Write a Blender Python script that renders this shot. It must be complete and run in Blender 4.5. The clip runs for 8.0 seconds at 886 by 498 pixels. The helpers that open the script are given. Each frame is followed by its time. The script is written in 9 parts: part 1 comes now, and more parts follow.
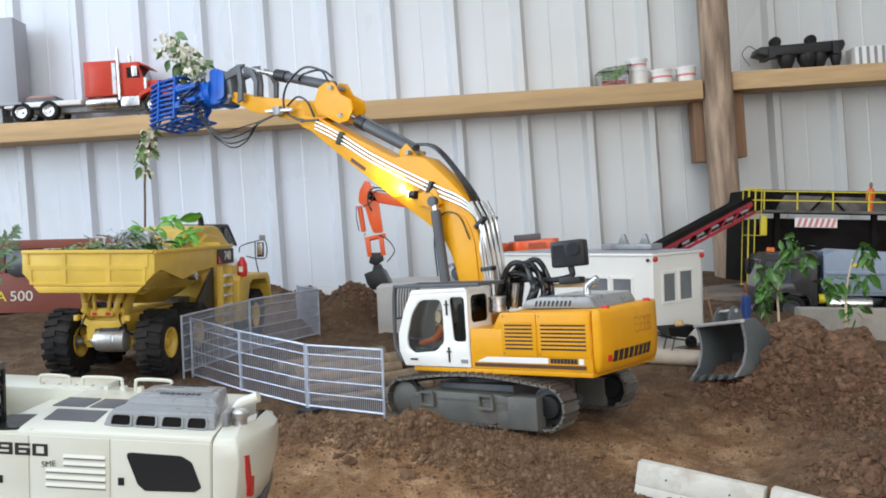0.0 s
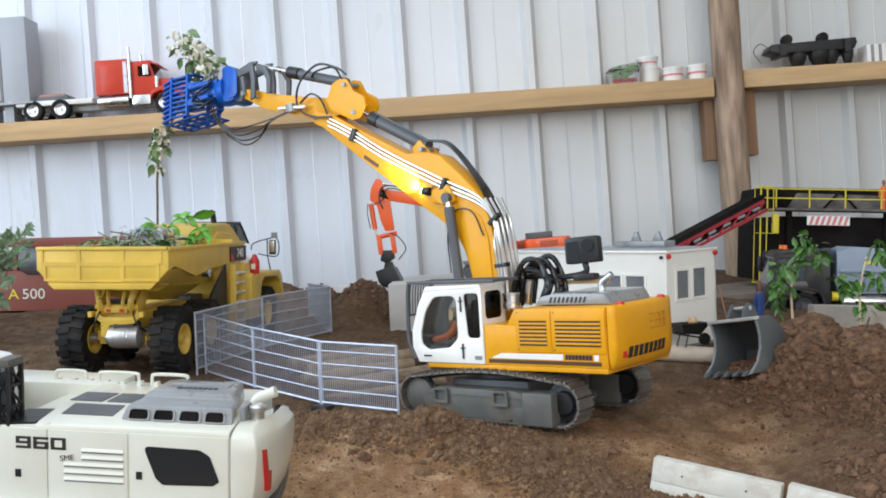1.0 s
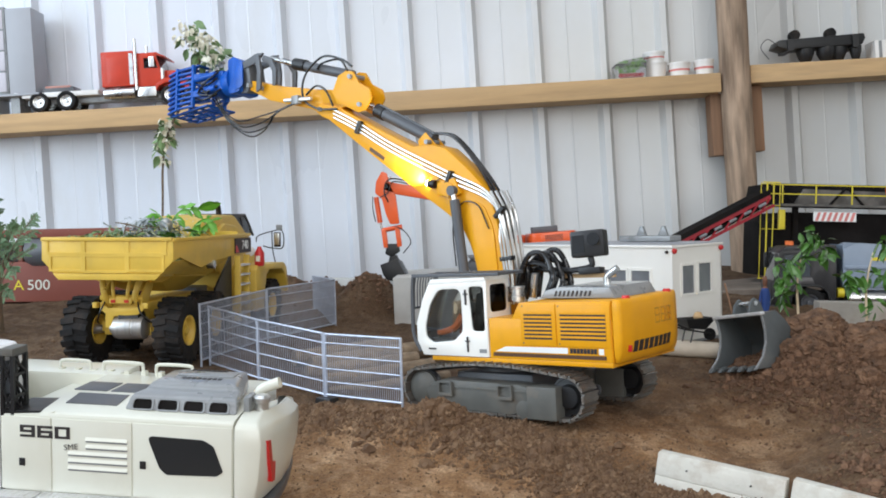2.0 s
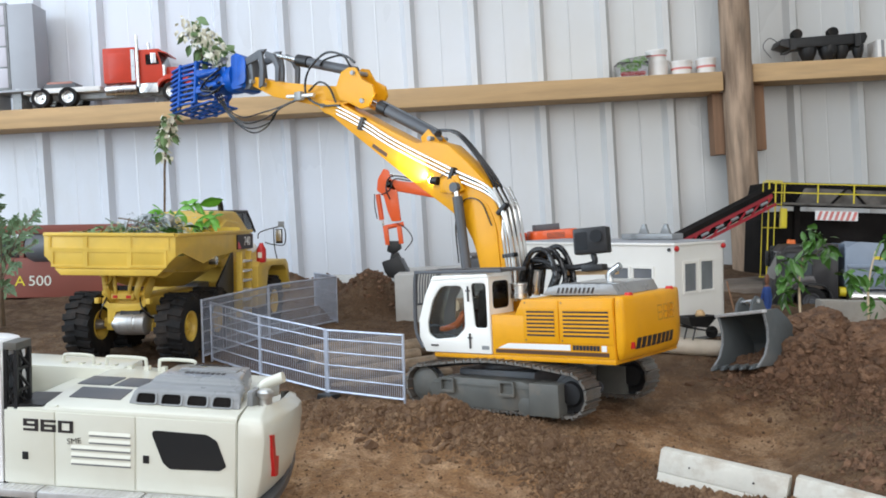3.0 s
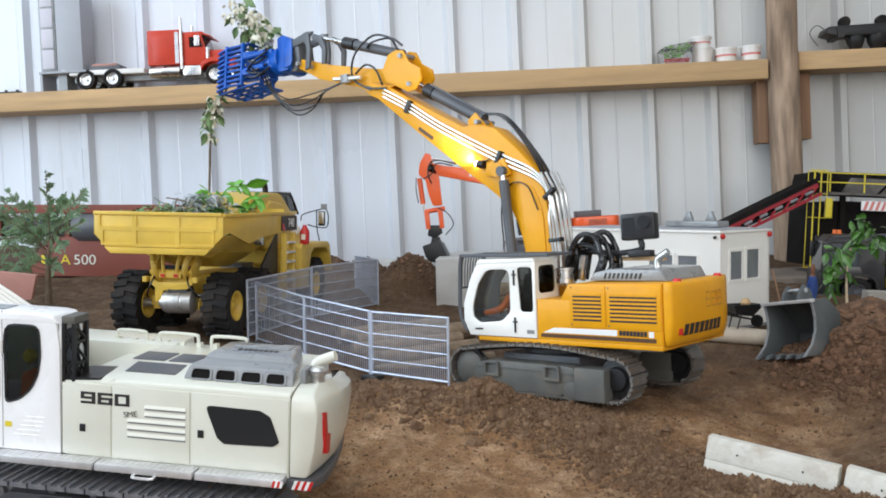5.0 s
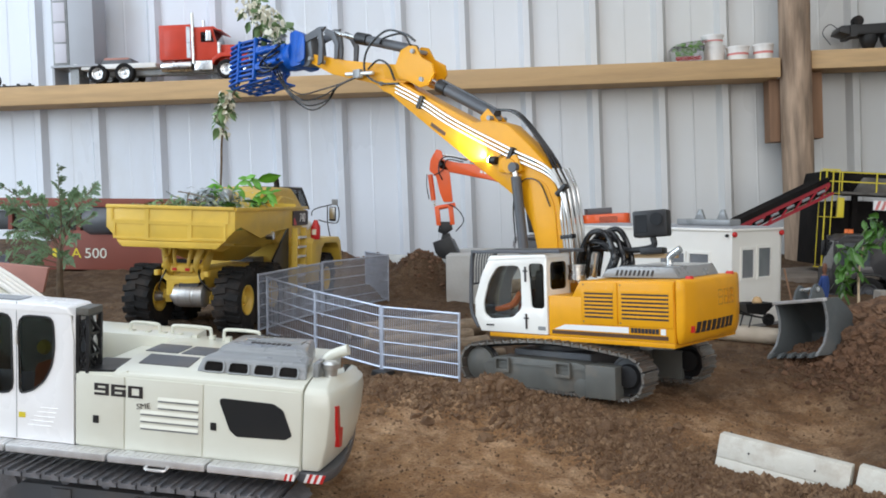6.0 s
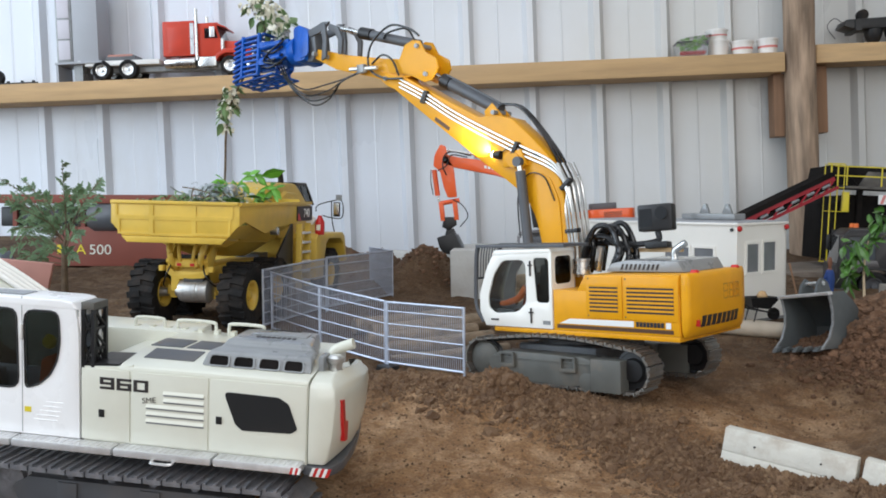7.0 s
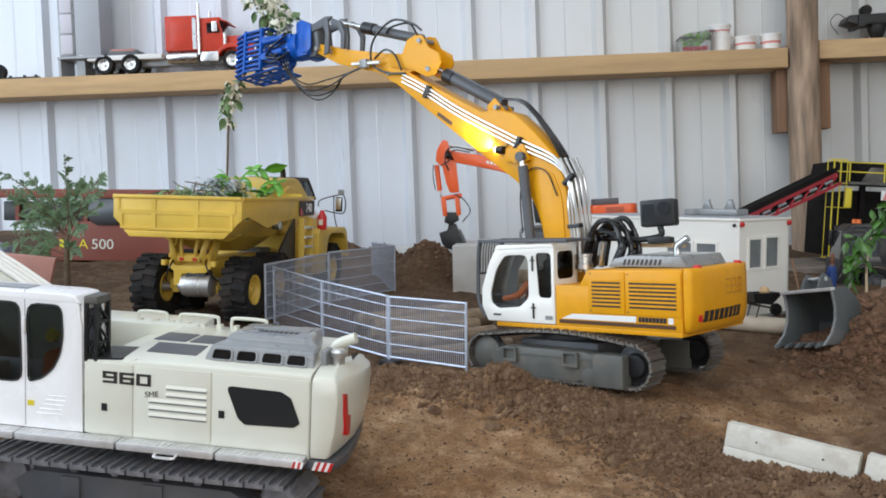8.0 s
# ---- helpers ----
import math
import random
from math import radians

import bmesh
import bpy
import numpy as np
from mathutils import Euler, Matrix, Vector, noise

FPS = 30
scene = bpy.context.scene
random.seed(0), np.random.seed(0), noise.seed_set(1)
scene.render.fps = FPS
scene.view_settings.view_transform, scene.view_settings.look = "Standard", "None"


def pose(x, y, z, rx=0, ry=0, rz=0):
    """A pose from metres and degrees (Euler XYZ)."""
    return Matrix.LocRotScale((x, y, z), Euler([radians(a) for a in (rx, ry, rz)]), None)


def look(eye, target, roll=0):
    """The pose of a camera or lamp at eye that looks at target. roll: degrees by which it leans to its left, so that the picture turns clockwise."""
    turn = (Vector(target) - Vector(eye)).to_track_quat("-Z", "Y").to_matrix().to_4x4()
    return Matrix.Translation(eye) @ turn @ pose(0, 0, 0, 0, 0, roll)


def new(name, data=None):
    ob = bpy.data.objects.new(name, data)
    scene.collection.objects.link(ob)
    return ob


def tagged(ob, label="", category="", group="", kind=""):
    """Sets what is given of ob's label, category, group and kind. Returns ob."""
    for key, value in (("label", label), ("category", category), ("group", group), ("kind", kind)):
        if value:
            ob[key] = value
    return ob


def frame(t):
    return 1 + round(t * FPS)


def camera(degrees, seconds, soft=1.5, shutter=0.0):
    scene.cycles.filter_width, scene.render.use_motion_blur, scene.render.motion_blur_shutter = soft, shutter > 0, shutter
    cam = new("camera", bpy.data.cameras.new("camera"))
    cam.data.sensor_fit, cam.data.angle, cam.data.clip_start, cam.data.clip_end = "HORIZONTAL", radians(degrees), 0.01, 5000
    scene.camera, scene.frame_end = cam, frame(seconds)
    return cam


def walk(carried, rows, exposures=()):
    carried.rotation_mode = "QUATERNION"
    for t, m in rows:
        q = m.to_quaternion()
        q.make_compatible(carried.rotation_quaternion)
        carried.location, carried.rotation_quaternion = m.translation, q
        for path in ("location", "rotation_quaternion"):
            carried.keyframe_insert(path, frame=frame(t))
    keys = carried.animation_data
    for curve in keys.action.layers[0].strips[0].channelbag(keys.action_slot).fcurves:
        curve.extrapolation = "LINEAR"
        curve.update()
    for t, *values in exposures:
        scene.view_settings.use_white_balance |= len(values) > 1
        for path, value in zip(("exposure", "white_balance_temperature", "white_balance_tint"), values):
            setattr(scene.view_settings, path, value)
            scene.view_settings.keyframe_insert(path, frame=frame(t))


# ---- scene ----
cam = camera(49.0, 8.0, soft=1.8)
PATH = [
    (0, pose(0.0490, -0.0043, 0.3240, 89.346, 4.024, -0.005)),
    (0.5, pose(0.0450, -0.0043, 0.3220, 89.548, 3.924, 0.039)),
    (1, pose(0.0380, -0.0033, 0.3190, 89.375, 4.021, 0.427)),
    (1.5, pose(0.0370, -0.0013, 0.3170, 89.203, 3.820, 0.619)),
    (3, pose(0.0320, 0.0008, 0.3120, 89.032, 3.419, 0.700)),
    (3.5, pose(0.0260, 0.0008, 0.3100, 89.032, 3.517, 1.071)),
    (4, pose(0.0190, 0.0009, 0.3080, 88.716, 3.113, 1.548)),
    (4.5, pose(0.0120, -0.0001, 0.3080, 88.430, 2.810, 2.029)),
    (5, pose(0.0090, -0.0011, 0.3070, 88.373, 2.606, 2.606)),
    (6.5, pose(0.0010, -0.0010, 0.3030, 88.144, 2.102, 3.129)),
    (7, pose(0.0010, -0.0000, 0.3010, 88.057, 2.301, 3.292)),
    (7.5, pose(-0.0010, 0.0000, 0.2990, 87.972, 2.100, 3.382)),
    (8, pose(0.0000, 0.0000, 0.3000, 87.800, 2.200, 3.400)),
]
walk(cam, PATH, [(0, 0.02), (4.5, 0.03), (5.2, -0.02), (6.5, -0.14), (8, -0.16)])


# ---- faint sky, and added fill lamps overhead and at the unseen walls ----
world = bpy.data.worlds.new("sky")
scene.world = world
world.use_nodes = True
_nt = world.node_tree
_sky = _nt.nodes.new("ShaderNodeTexSky")
_sky.sky_type, _sky.sun_disc = "NISHITA", False
_sky.sun_elevation, _sky.sun_rotation = radians(45), radians(200)
_nt.links.new(_sky.outputs[0], _nt.nodes["Background"].inputs[0])
_nt.nodes["Background"].inputs[1].default_value = 0.1


def area_light(name, at, target, sx, sy, watts, color):
    li = bpy.data.lights.new(name, "AREA")
    li.shape, li.size, li.size_y, li.energy, li.color = "RECTANGLE", sx, sy, watts, color
    ob = new(name, li)
    ob.matrix_world = look(at, target)
    return ob


# Added fill lamps: two overhead, one west, one south; no such sources are known.
area_light("roof_panel_light", (-1.3, 1.3, 3.52), (-1.3, 1.3, 0), 4.2, 1.6, 42, (0.88, 0.945, 1.0))
area_light("roof_panel_light", (-1.3, -1.6, 3.52), (-1.3, -1.6, 0), 4.2, 1.6, 50, (0.90, 0.95, 1.0))
area_light("gate_light", (-3.40, 0.5, 1.55), (0, 1.2, 0.7), 2.6, 2.6, 122, (0.74, 0.875, 1.0))
area_light("gate_light", (0.9, -2.56, 1.5), (0.5, 1.2, 0.8), 3.6, 2.6, 84, (1.0, 0.975, 0.95))


# ---- materials ----
def mat(name, color, rough=0.5, metal=0.0, var=0.12, scale=30.0, bump=0.0, bscale=200.0, dirt=None, dirt_amount=0.3, dscale=12.0, coat=0.0, trans=0.0, alpha=1.0, stretch=None, spec=0.5):
    m = bpy.data.materials.new(name)
    m.use_nodes = True
    nt = m.node_tree
    b = nt.nodes["Principled BSDF"]
    tc = nt.nodes.new("ShaderNodeTexCoord")
    src = tc.outputs["Object"]
    if stretch:
        mp = nt.nodes.new("ShaderNodeMapping")
        mp.inputs["Scale"].default_value = stretch
        nt.links.new(src, mp.inputs[0])
        src = mp.outputs[0]
    n1 = nt.nodes.new("ShaderNodeTexNoise")
    n1.inputs["Scale"].default_value, n1.inputs["Detail"].default_value = scale, 5
    nt.links.new(src, n1.inputs["Vector"])
    mix = nt.nodes.new("ShaderNodeMix")
    mix.data_type = "RGBA"
    lo = [max(0, c * (1 - var)) for c in color]
    hi = [min(1, c * (1 + var)) for c in color]
    mix.inputs["A"].default_value, mix.inputs["B"].default_value = (*lo, 1), (*hi, 1)
    ramp = nt.nodes.new("ShaderNodeMapRange")
    ramp.inputs[1].default_value, ramp.inputs[2].default_value = 0.3, 0.7
    nt.links.new(n1.outputs["Fac"], ramp.inputs[0])
    nt.links.new(ramp.outputs[0], mix.inputs["Factor"])
    out = mix.outputs["Result"]
    if dirt:
        n2 = nt.nodes.new("ShaderNodeTexNoise")
        n2.inputs["Scale"].default_value, n2.inputs["Detail"].default_value, n2.inputs["Roughness"].default_value = dscale, 8, 0.65
        nt.links.new(src, n2.inputs["Vector"])
        r2 = nt.nodes.new("ShaderNodeMapRange")
        r2.inputs[1].default_value, r2.inputs[2].default_value, r2.inputs[4].default_value = 0.5, 0.75, dirt_amount
        nt.links.new(n2.outputs["Fac"], r2.inputs[0])
        m2 = nt.nodes.new("ShaderNodeMix")
        m2.data_type = "RGBA"
        m2.inputs["B"].default_value = (*dirt, 1)
        nt.links.new(r2.outputs[0], m2.inputs["Factor"])
        nt.links.new(out, m2.inputs["A"])
        out = m2.outputs["Result"]
    nt.links.new(out, b.inputs["Base Color"])
    rr = nt.nodes.new("ShaderNodeMapRange")
    rr.inputs[3].default_value, rr.inputs[4].default_value = max(0.02, rough - 0.08), min(1, rough + 0.1)
    nt.links.new(n1.outputs["Fac"], rr.inputs[0])
    nt.links.new(rr.outputs[0], b.inputs["Roughness"])
    b.inputs["Metallic"].default_value = metal
    b.inputs["Coat Weight"].default_value = coat
    b.inputs["Transmission Weight"].default_value = trans
    b.inputs["Alpha"].default_value = alpha
    b.inputs["Specular IOR Level"].default_value = spec
    if bump:
        n3 = nt.nodes.new("ShaderNodeTexNoise")
        n3.inputs["Scale"].default_value, n3.inputs["Detail"].default_value = bscale, 6
        nt.links.new(src, n3.inputs["Vector"])
        bp = nt.nodes.new("ShaderNodeBump")
        bp.inputs["Strength"].default_value, bp.inputs["Distance"].default_value = bump, 0.004
        nt.links.new(n3.outputs["Fac"], bp.inputs["Height"])
        nt.links.new(bp.outputs[0], b.inputs["Normal"])
    return m


YELLOW = mat("yellow_machine_paint", (0.77, 0.350, 0.008), 0.38, 0, 0.06, 14, dirt=(0.46, 0.22, 0.03), dirt_amount=0.32, coat=0.08, spec=0.25)
DUMPY = mat("dull_yellow_paint", (0.67, 0.445, 0.062), 0.48, 0, 0.10, 18, dirt=(0.30, 0.215, 0.09), dirt_amount=0.45, coat=0.1)
CREAM = mat("cream_paint", (0.69, 0.69, 0.595), 0.32, 0, 0.03, 10, dirt=(0.5, 0.46, 0.36), dirt_amount=0.15, coat=0.3)
CABWHITE = mat("bright_white_paint", (0.90, 0.90, 0.90), 0.28, 0, 0.02, 12, coat=0.3)
WHITE = mat("white_paint", (0.87, 0.855, 0.80), 0.3, 0, 0.03, 12, dirt=(0.55, 0.50, 0.42), dirt_amount=0.12, coat=0.3)
GREY = mat("dark_grey_paint", (0.085, 0.09, 0.10), 0.45, 0, 0.12, 20, dirt=(0.18, 0.13, 0.09), dirt_amount=0.3)
MIDGREY = mat("grey_frame_paint", (0.105, 0.105, 0.094), 0.5, 0, 0.15, 25, dirt=(0.22, 0.16, 0.11), dirt_amount=0.5, dscale=20)
HOODGREY = mat("grey_hood_plastic", (0.24, 0.25, 0.255), 0.28, 0, 0.10, 40, dirt=(0.2, 0.17, 0.14), dirt_amount=0.25, coat=0.35)
STEEL = mat("worn_track_steel", (0.255, 0.245, 0.225), 0.42, 0.75, 0.2, 60, 0.3, 300, dirt=(0.2, 0.13, 0.085), dirt_amount=0.7, dscale=25)
DARKSTEEL = mat("dusty_track_steel", (0.235, 0.24, 0.26), 0.42, 0.5, 0.25, 60, 0.3, 300, dirt=(0.2, 0.14, 0.1), dirt_amount=0.5, dscale=25)
CHROME = mat("bright_metal", (0.66, 0.66, 0.65), 0.27, 1.0, 0.06, 40)
ALU = mat("dull_aluminium", (0.74, 0.74, 0.74), 0.38, 0.6, 0.1, 60, dirt=(0.4, 0.35, 0.28), dirt_amount=0.25)
ZINC = mat("galvanised_wire", (0.47, 0.51, 0.60), 0.4, 0.5, 0.12, 50)
RUBBER = mat("black_rubber", (0.012, 0.0115, 0.0115), 0.75, 0, 0.3, 40, 0.3, 120, dirt=(0.085, 0.058, 0.04), dirt_amount=0.45, dscale=25, spec=0.25)
# Also carries the painted shade on the yellow excavator's sprockets and chains.
BLACK = mat("black_plastic_and_shade", (0.011, 0.011, 0.012), 0.42, 0, 0.2, 40)
SHINY = mat("black_hose", (0.012, 0.012, 0.013), 0.25, 0, 0.2, 40)
BLUE = mat("blue_grab_paint", (0.003, 0.082, 0.41), 0.34, 0, 0.2, 40, dirt=(0.02, 0.05, 0.16), dirt_amount=0.5, spec=0.35)
ORANGE = mat("orange_machine_paint", (0.82, 0.11, 0.018), 0.36, 0, 0.06, 20, coat=0.2, dirt=(0.4, 0.12, 0.05), dirt_amount=0.15)
RED = mat("red_lorry_paint", (0.55, 0.045, 0.018), 0.35, 0, 0.08, 20, coat=0.1, spec=0.3)
PRINT = mat("faded_red_print", (0.66, 0.22, 0.20), 0.5, 0, 0.15, 40)
PANELGREY = mat("lilac_grey_panel", (0.55, 0.53, 0.58), 0.45, 0, 0.05, 10)
LED = bpy.data.materials.new("lit_lamp_lens")
LED.use_nodes = True
LED.node_tree.nodes["Principled BSDF"].inputs["Emission Color"].default_value = (1.0, 0.96, 0.82, 1)
LED.node_tree.nodes["Principled BSDF"].inputs["Emission Strength"].default_value = 40.0
REDLAMP = mat("red_plastic", (0.55, 0.02, 0.02), 0.3, 0, 0.05, 20)
DARKGLASS = mat("tinted_glass", (0.02, 0.022, 0.024), 0.08, 0, 0.05, 10, trans=0.0, coat=0.3)
DECAL = mat("dark_decal", (0.025, 0.02, 0.02), 0.5, 0, 0.05, 10)
BROWNDECAL = mat("brown_decal", (0.085, 0.035, 0.012), 0.5, 0, 0.05, 10)
FADED = mat("rubbed_off_print", (0.52, 0.25, 0.02), 0.5, 0, 0.4, 300)
WHITEDECAL = mat("white_decal", (0.82, 0.82, 0.80), 0.45, 0, 0.02, 10)
PINE = mat("sawn_pine", (0.55, 0.36, 0.18), 0.7, 0, 0.18, 5, 0.3, 60, dirt=(0.27, 0.19, 0.12), dirt_amount=0.6, dscale=2.6, stretch=(0.6, 5, 7))
POST = mat("weathered_post_wood", (0.35, 0.250, 0.175), 0.85, 0, 0.45, 7, 0.6, 70, dirt=(0.135, 0.082, 0.048), dirt_amount=0.9, dscale=3.0, stretch=(7, 7, 0.8))
BROWNWOOD = mat("brown_block_wood", (0.25, 0.140, 0.080), 0.75, 0, 0.28, 5, 0.3, 60, stretch=(7, 7, 0.6))
SHEET = mat("pale_wall_sheet", (0.69, 0.725, 0.785), 0.28, 0, 0.03, 1.6, 0.02, 30, dirt=(0.50, 0.47, 0.40), dirt_amount=0.42, dscale=2.2, stretch=(1, 1, 0.35))


def beige_on_sheet(m):
    """A noisy beige tint over the sheet's colour, stronger towards the east end."""
    nt = m.node_tree
    b = nt.nodes["Principled BSDF"]
    old = b.inputs["Base Color"].links[0].from_socket
    tc, sp, nz = nt.nodes.new("ShaderNodeTexCoord"), nt.nodes.new("ShaderNodeSeparateXYZ"), nt.nodes.new("ShaderNodeTexNoise")
    nz.inputs["Scale"].default_value, nz.inputs["Detail"].default_value = 1.7, 6
    nt.links.new(tc.outputs["Object"], sp.inputs[0])
    nt.links.new(tc.outputs["Object"], nz.inputs["Vector"])
    ad, mr, mx = nt.nodes.new("ShaderNodeMath"), nt.nodes.new("ShaderNodeMapRange"), nt.nodes.new("ShaderNodeMix")
    ad.operation = "MULTIPLY_ADD"
    ad.inputs[1].default_value = 1.6
    nt.links.new(nz.outputs["Fac"], ad.inputs[0])
    nt.links.new(sp.outputs["X"], ad.inputs[2])
    mr.inputs[1].default_value, mr.inputs[2].default_value, mr.inputs[4].default_value = 0.1, 1.5, 0.66
    nt.links.new(ad.outputs[0], mr.inputs[0])
    mx.data_type = "RGBA"
    mx.inputs["B"].default_value = (0.53, 0.515, 0.465, 1)
    nt.links.new(mr.outputs[0], mx.inputs["Factor"])
    nt.links.new(old, mx.inputs["A"])
    nt.links.new(mx.outputs["Result"], b.inputs["Base Color"])


beige_on_sheet(SHEET)
CONCRETE = mat("pale_concrete", (0.52, 0.51, 0.48), 0.85, 0, 0.1, 14, 0.3, 120, dirt=(0.36, 0.31, 0.25), dirt_amount=0.4)
DUSTKERB = mat("dusty_kerb_concrete", (0.38, 0.35, 0.305), 0.85, 0, 0.12, 14, 0.3, 120, dirt=(0.24, 0.18, 0.13), dirt_amount=0.5)
DUSTSLAB = mat("dusty_concrete", (0.24, 0.20, 0.165), 0.9, 0, 0.2, 14, 0.3, 120, dirt=(0.13, 0.085, 0.055), dirt_amount=0.6)
BARRIER = mat("cast_barrier_concrete", (0.64, 0.62, 0.55), 0.75, 0, 0.08, 18, 0.3, 150, dirt=(0.36, 0.27, 0.19), dirt_amount=0.7, dscale=22)
BARK = mat("log_bark", (0.26, 0.19, 0.125), 0.9, 0, 0.3, 60, 0.7, 160, dirt=(0.34, 0.28, 0.2), dirt_amount=0.5)
CUTWOOD = mat("cut_wood", (0.70, 0.56, 0.38), 0.8, 0, 0.12, 60, 0.2, 200)
HULL = mat("rust_red_hull", (0.20, 0.047, 0.027), 0.6, 0, 0.15, 6, 0.1, 40, dirt=(0.13, 0.058, 0.036), dirt_amount=0.5, dscale=5)
PINK = mat("faded_red_board", (0.45, 0.22, 0.18), 0.7, 0, 0.1, 10)
LEAF = mat("green_leaf", (0.072, 0.180, 0.033), 0.27, 0, 0.5, 25, coat=0.3)
BRIGHTLEAF = mat("fresh_green_leaf", (0.13, 0.36, 0.035), 0.33, 0, 0.3, 25)
PIPE = mat("plated_pipe", (0.68, 0.68, 0.66), 0.30, 0.85, 0.1, 40)
DRUM = mat("turned_dull_metal", (0.50, 0.49, 0.47), 0.40, 0.8, 0.2, 30, dirt=(0.25, 0.19, 0.13), dirt_amount=0.6, dscale=30, stretch=(1, 8, 1))
NEEDLE = mat("conifer_needles", (0.125, 0.215, 0.105), 0.6, 0, 0.4, 25)
DULLLEAF = mat("grey_green_leaf", (0.13, 0.21, 0.08), 0.5, 0, 0.4, 25)
PALELEAF = mat("wilted_pale_petal", (0.78, 0.75, 0.62), 0.7, 0, 0.2, 40)
SILVERLEAF = mat("silver_grey_leaf", (0.34, 0.38, 0.39), 0.45, 0, 0.35, 30)
PALELOG = mat("smooth_pale_log", (0.50, 0.43, 0.34), 0.8, 0, 0.15, 20, 0.3, 60, dirt=(0.3, 0.22, 0.15), dirt_amount=0.4)
DAMPEARTH = mat("damp_packed_earth", (0.145, 0.078, 0.043), 0.9, 0, 0.60, 60, 1.0, 240, dirt=(0.25, 0.16, 0.095), dirt_amount=0.45, dscale=30)
TWIG = mat("twig_bark", (0.13, 0.09, 0.055), 0.85, 0, 0.3, 60, 0.4, 200)
RAILYEL = mat("yellow_rail_paint", (0.72, 0.58, 0.03), 0.45, 0, 0.08, 30)
CONVRED = mat("crimson_paint", (0.33, 0.013, 0.024), 0.4, 0, 0.1, 30)
LORRY = mat("charcoal_lorry_paint", (0.022, 0.021, 0.023), 0.4, 0, 0.1, 30, coat=0.1, spec=0.3)
LORRYDOOR = mat("worn_charcoal_door", (0.050, 0.045, 0.047), 0.35, 0, 0.15, 30, coat=0.2)
PANEDARK = mat("dark_side_glass", (0.05, 0.06, 0.07), 0.06, 0, 0.2, 20, coat=0.6)
TIPPER = mat("blue_grey_tipper_paint", (0.22, 0.27, 0.34), 0.4, 0, 0.08, 20)
BUCKET = mat("grey_bucket_steel", (0.088, 0.098, 0.10), 0.45, 0.1, 0.12, 25, 0.1, 120, dirt=(0.25, 0.2, 0.15), dirt_amount=0.3)
SKIN = mat("brown_doll_plastic", (0.24, 0.105, 0.06), 0.6, 0, 0.05, 10)
DOLLBLUE = mat("doll_blue_plastic", (0.03, 0.08, 0.3), 0.6, 0, 0.1, 10)
DOLLORANGE = mat("doll_orange_plastic", (0.75, 0.16, 0.03), 0.6, 0, 0.1, 10)
TUB = mat("white_tub_plastic", (0.78, 0.76, 0.73), 0.35, 0, 0.03, 20)
PANE = mat("grey_window_pane", (0.19, 0.20, 0.215), 0.12, 0, 0.15, 20, coat=0.2)
# Flat black for black parts, and for shade painted inside the machines.
MATTEBLACK = mat("matte_black_and_shade", (0.011, 0.0095, 0.009), 0.9, 0, 0.5, 14, 0.3, 60, dirt=(0.028, 0.021, 0.017), dirt_amount=0.5, dscale=9, spec=0.12)
TARP = mat("dusty_grey_cloth", (0.13, 0.118, 0.105), 0.85, 0, 0.5, 18, 0.5, 40, dirt=(0.05, 0.042, 0.038), dirt_amount=0.6, dscale=10)
CABGREY = mat("grey_cabinet_paint", (0.36, 0.37, 0.40), 0.4, 0, 0.05, 8)


def glass(name, color=(0.75, 0.8, 0.8), tint=0.35):
    m = bpy.data.materials.new(name)
    m.use_nodes = True
    nt = m.node_tree
    nt.nodes.remove(nt.nodes["Principled BSDF"])
    tr, gl, mx = nt.nodes.new("ShaderNodeBsdfTransparent"), nt.nodes.new("ShaderNodeBsdfGlossy"), nt.nodes.new("ShaderNodeMixShader")
    tr.inputs[0].default_value = (*[c * tint for c in color], 1)
    gl.inputs[1].default_value = 0.04
    fr = nt.nodes.new("ShaderNodeFresnel")
    fr.inputs[0].default_value = 1.5
    nt.links.new(fr.outputs[0], mx.inputs[0])
    nt.links.new(tr.outputs[0], mx.inputs[1])
    nt.links.new(gl.outputs[0], mx.inputs[2])
    nt.links.new(mx.outputs[0], nt.nodes["Material Output"].inputs[0])
    return m


GLASS = glass("cab_glass", (0.97, 1.0, 0.99), 0.97)
SMOKE = glass("smoked_cab_glass", tint=0.66)
CLEAR = glass("clear_wrap", (1, 1, 1), 0.9)

SOIL = bpy.data.materials.new("damp_soil")
SOIL.use_nodes = True


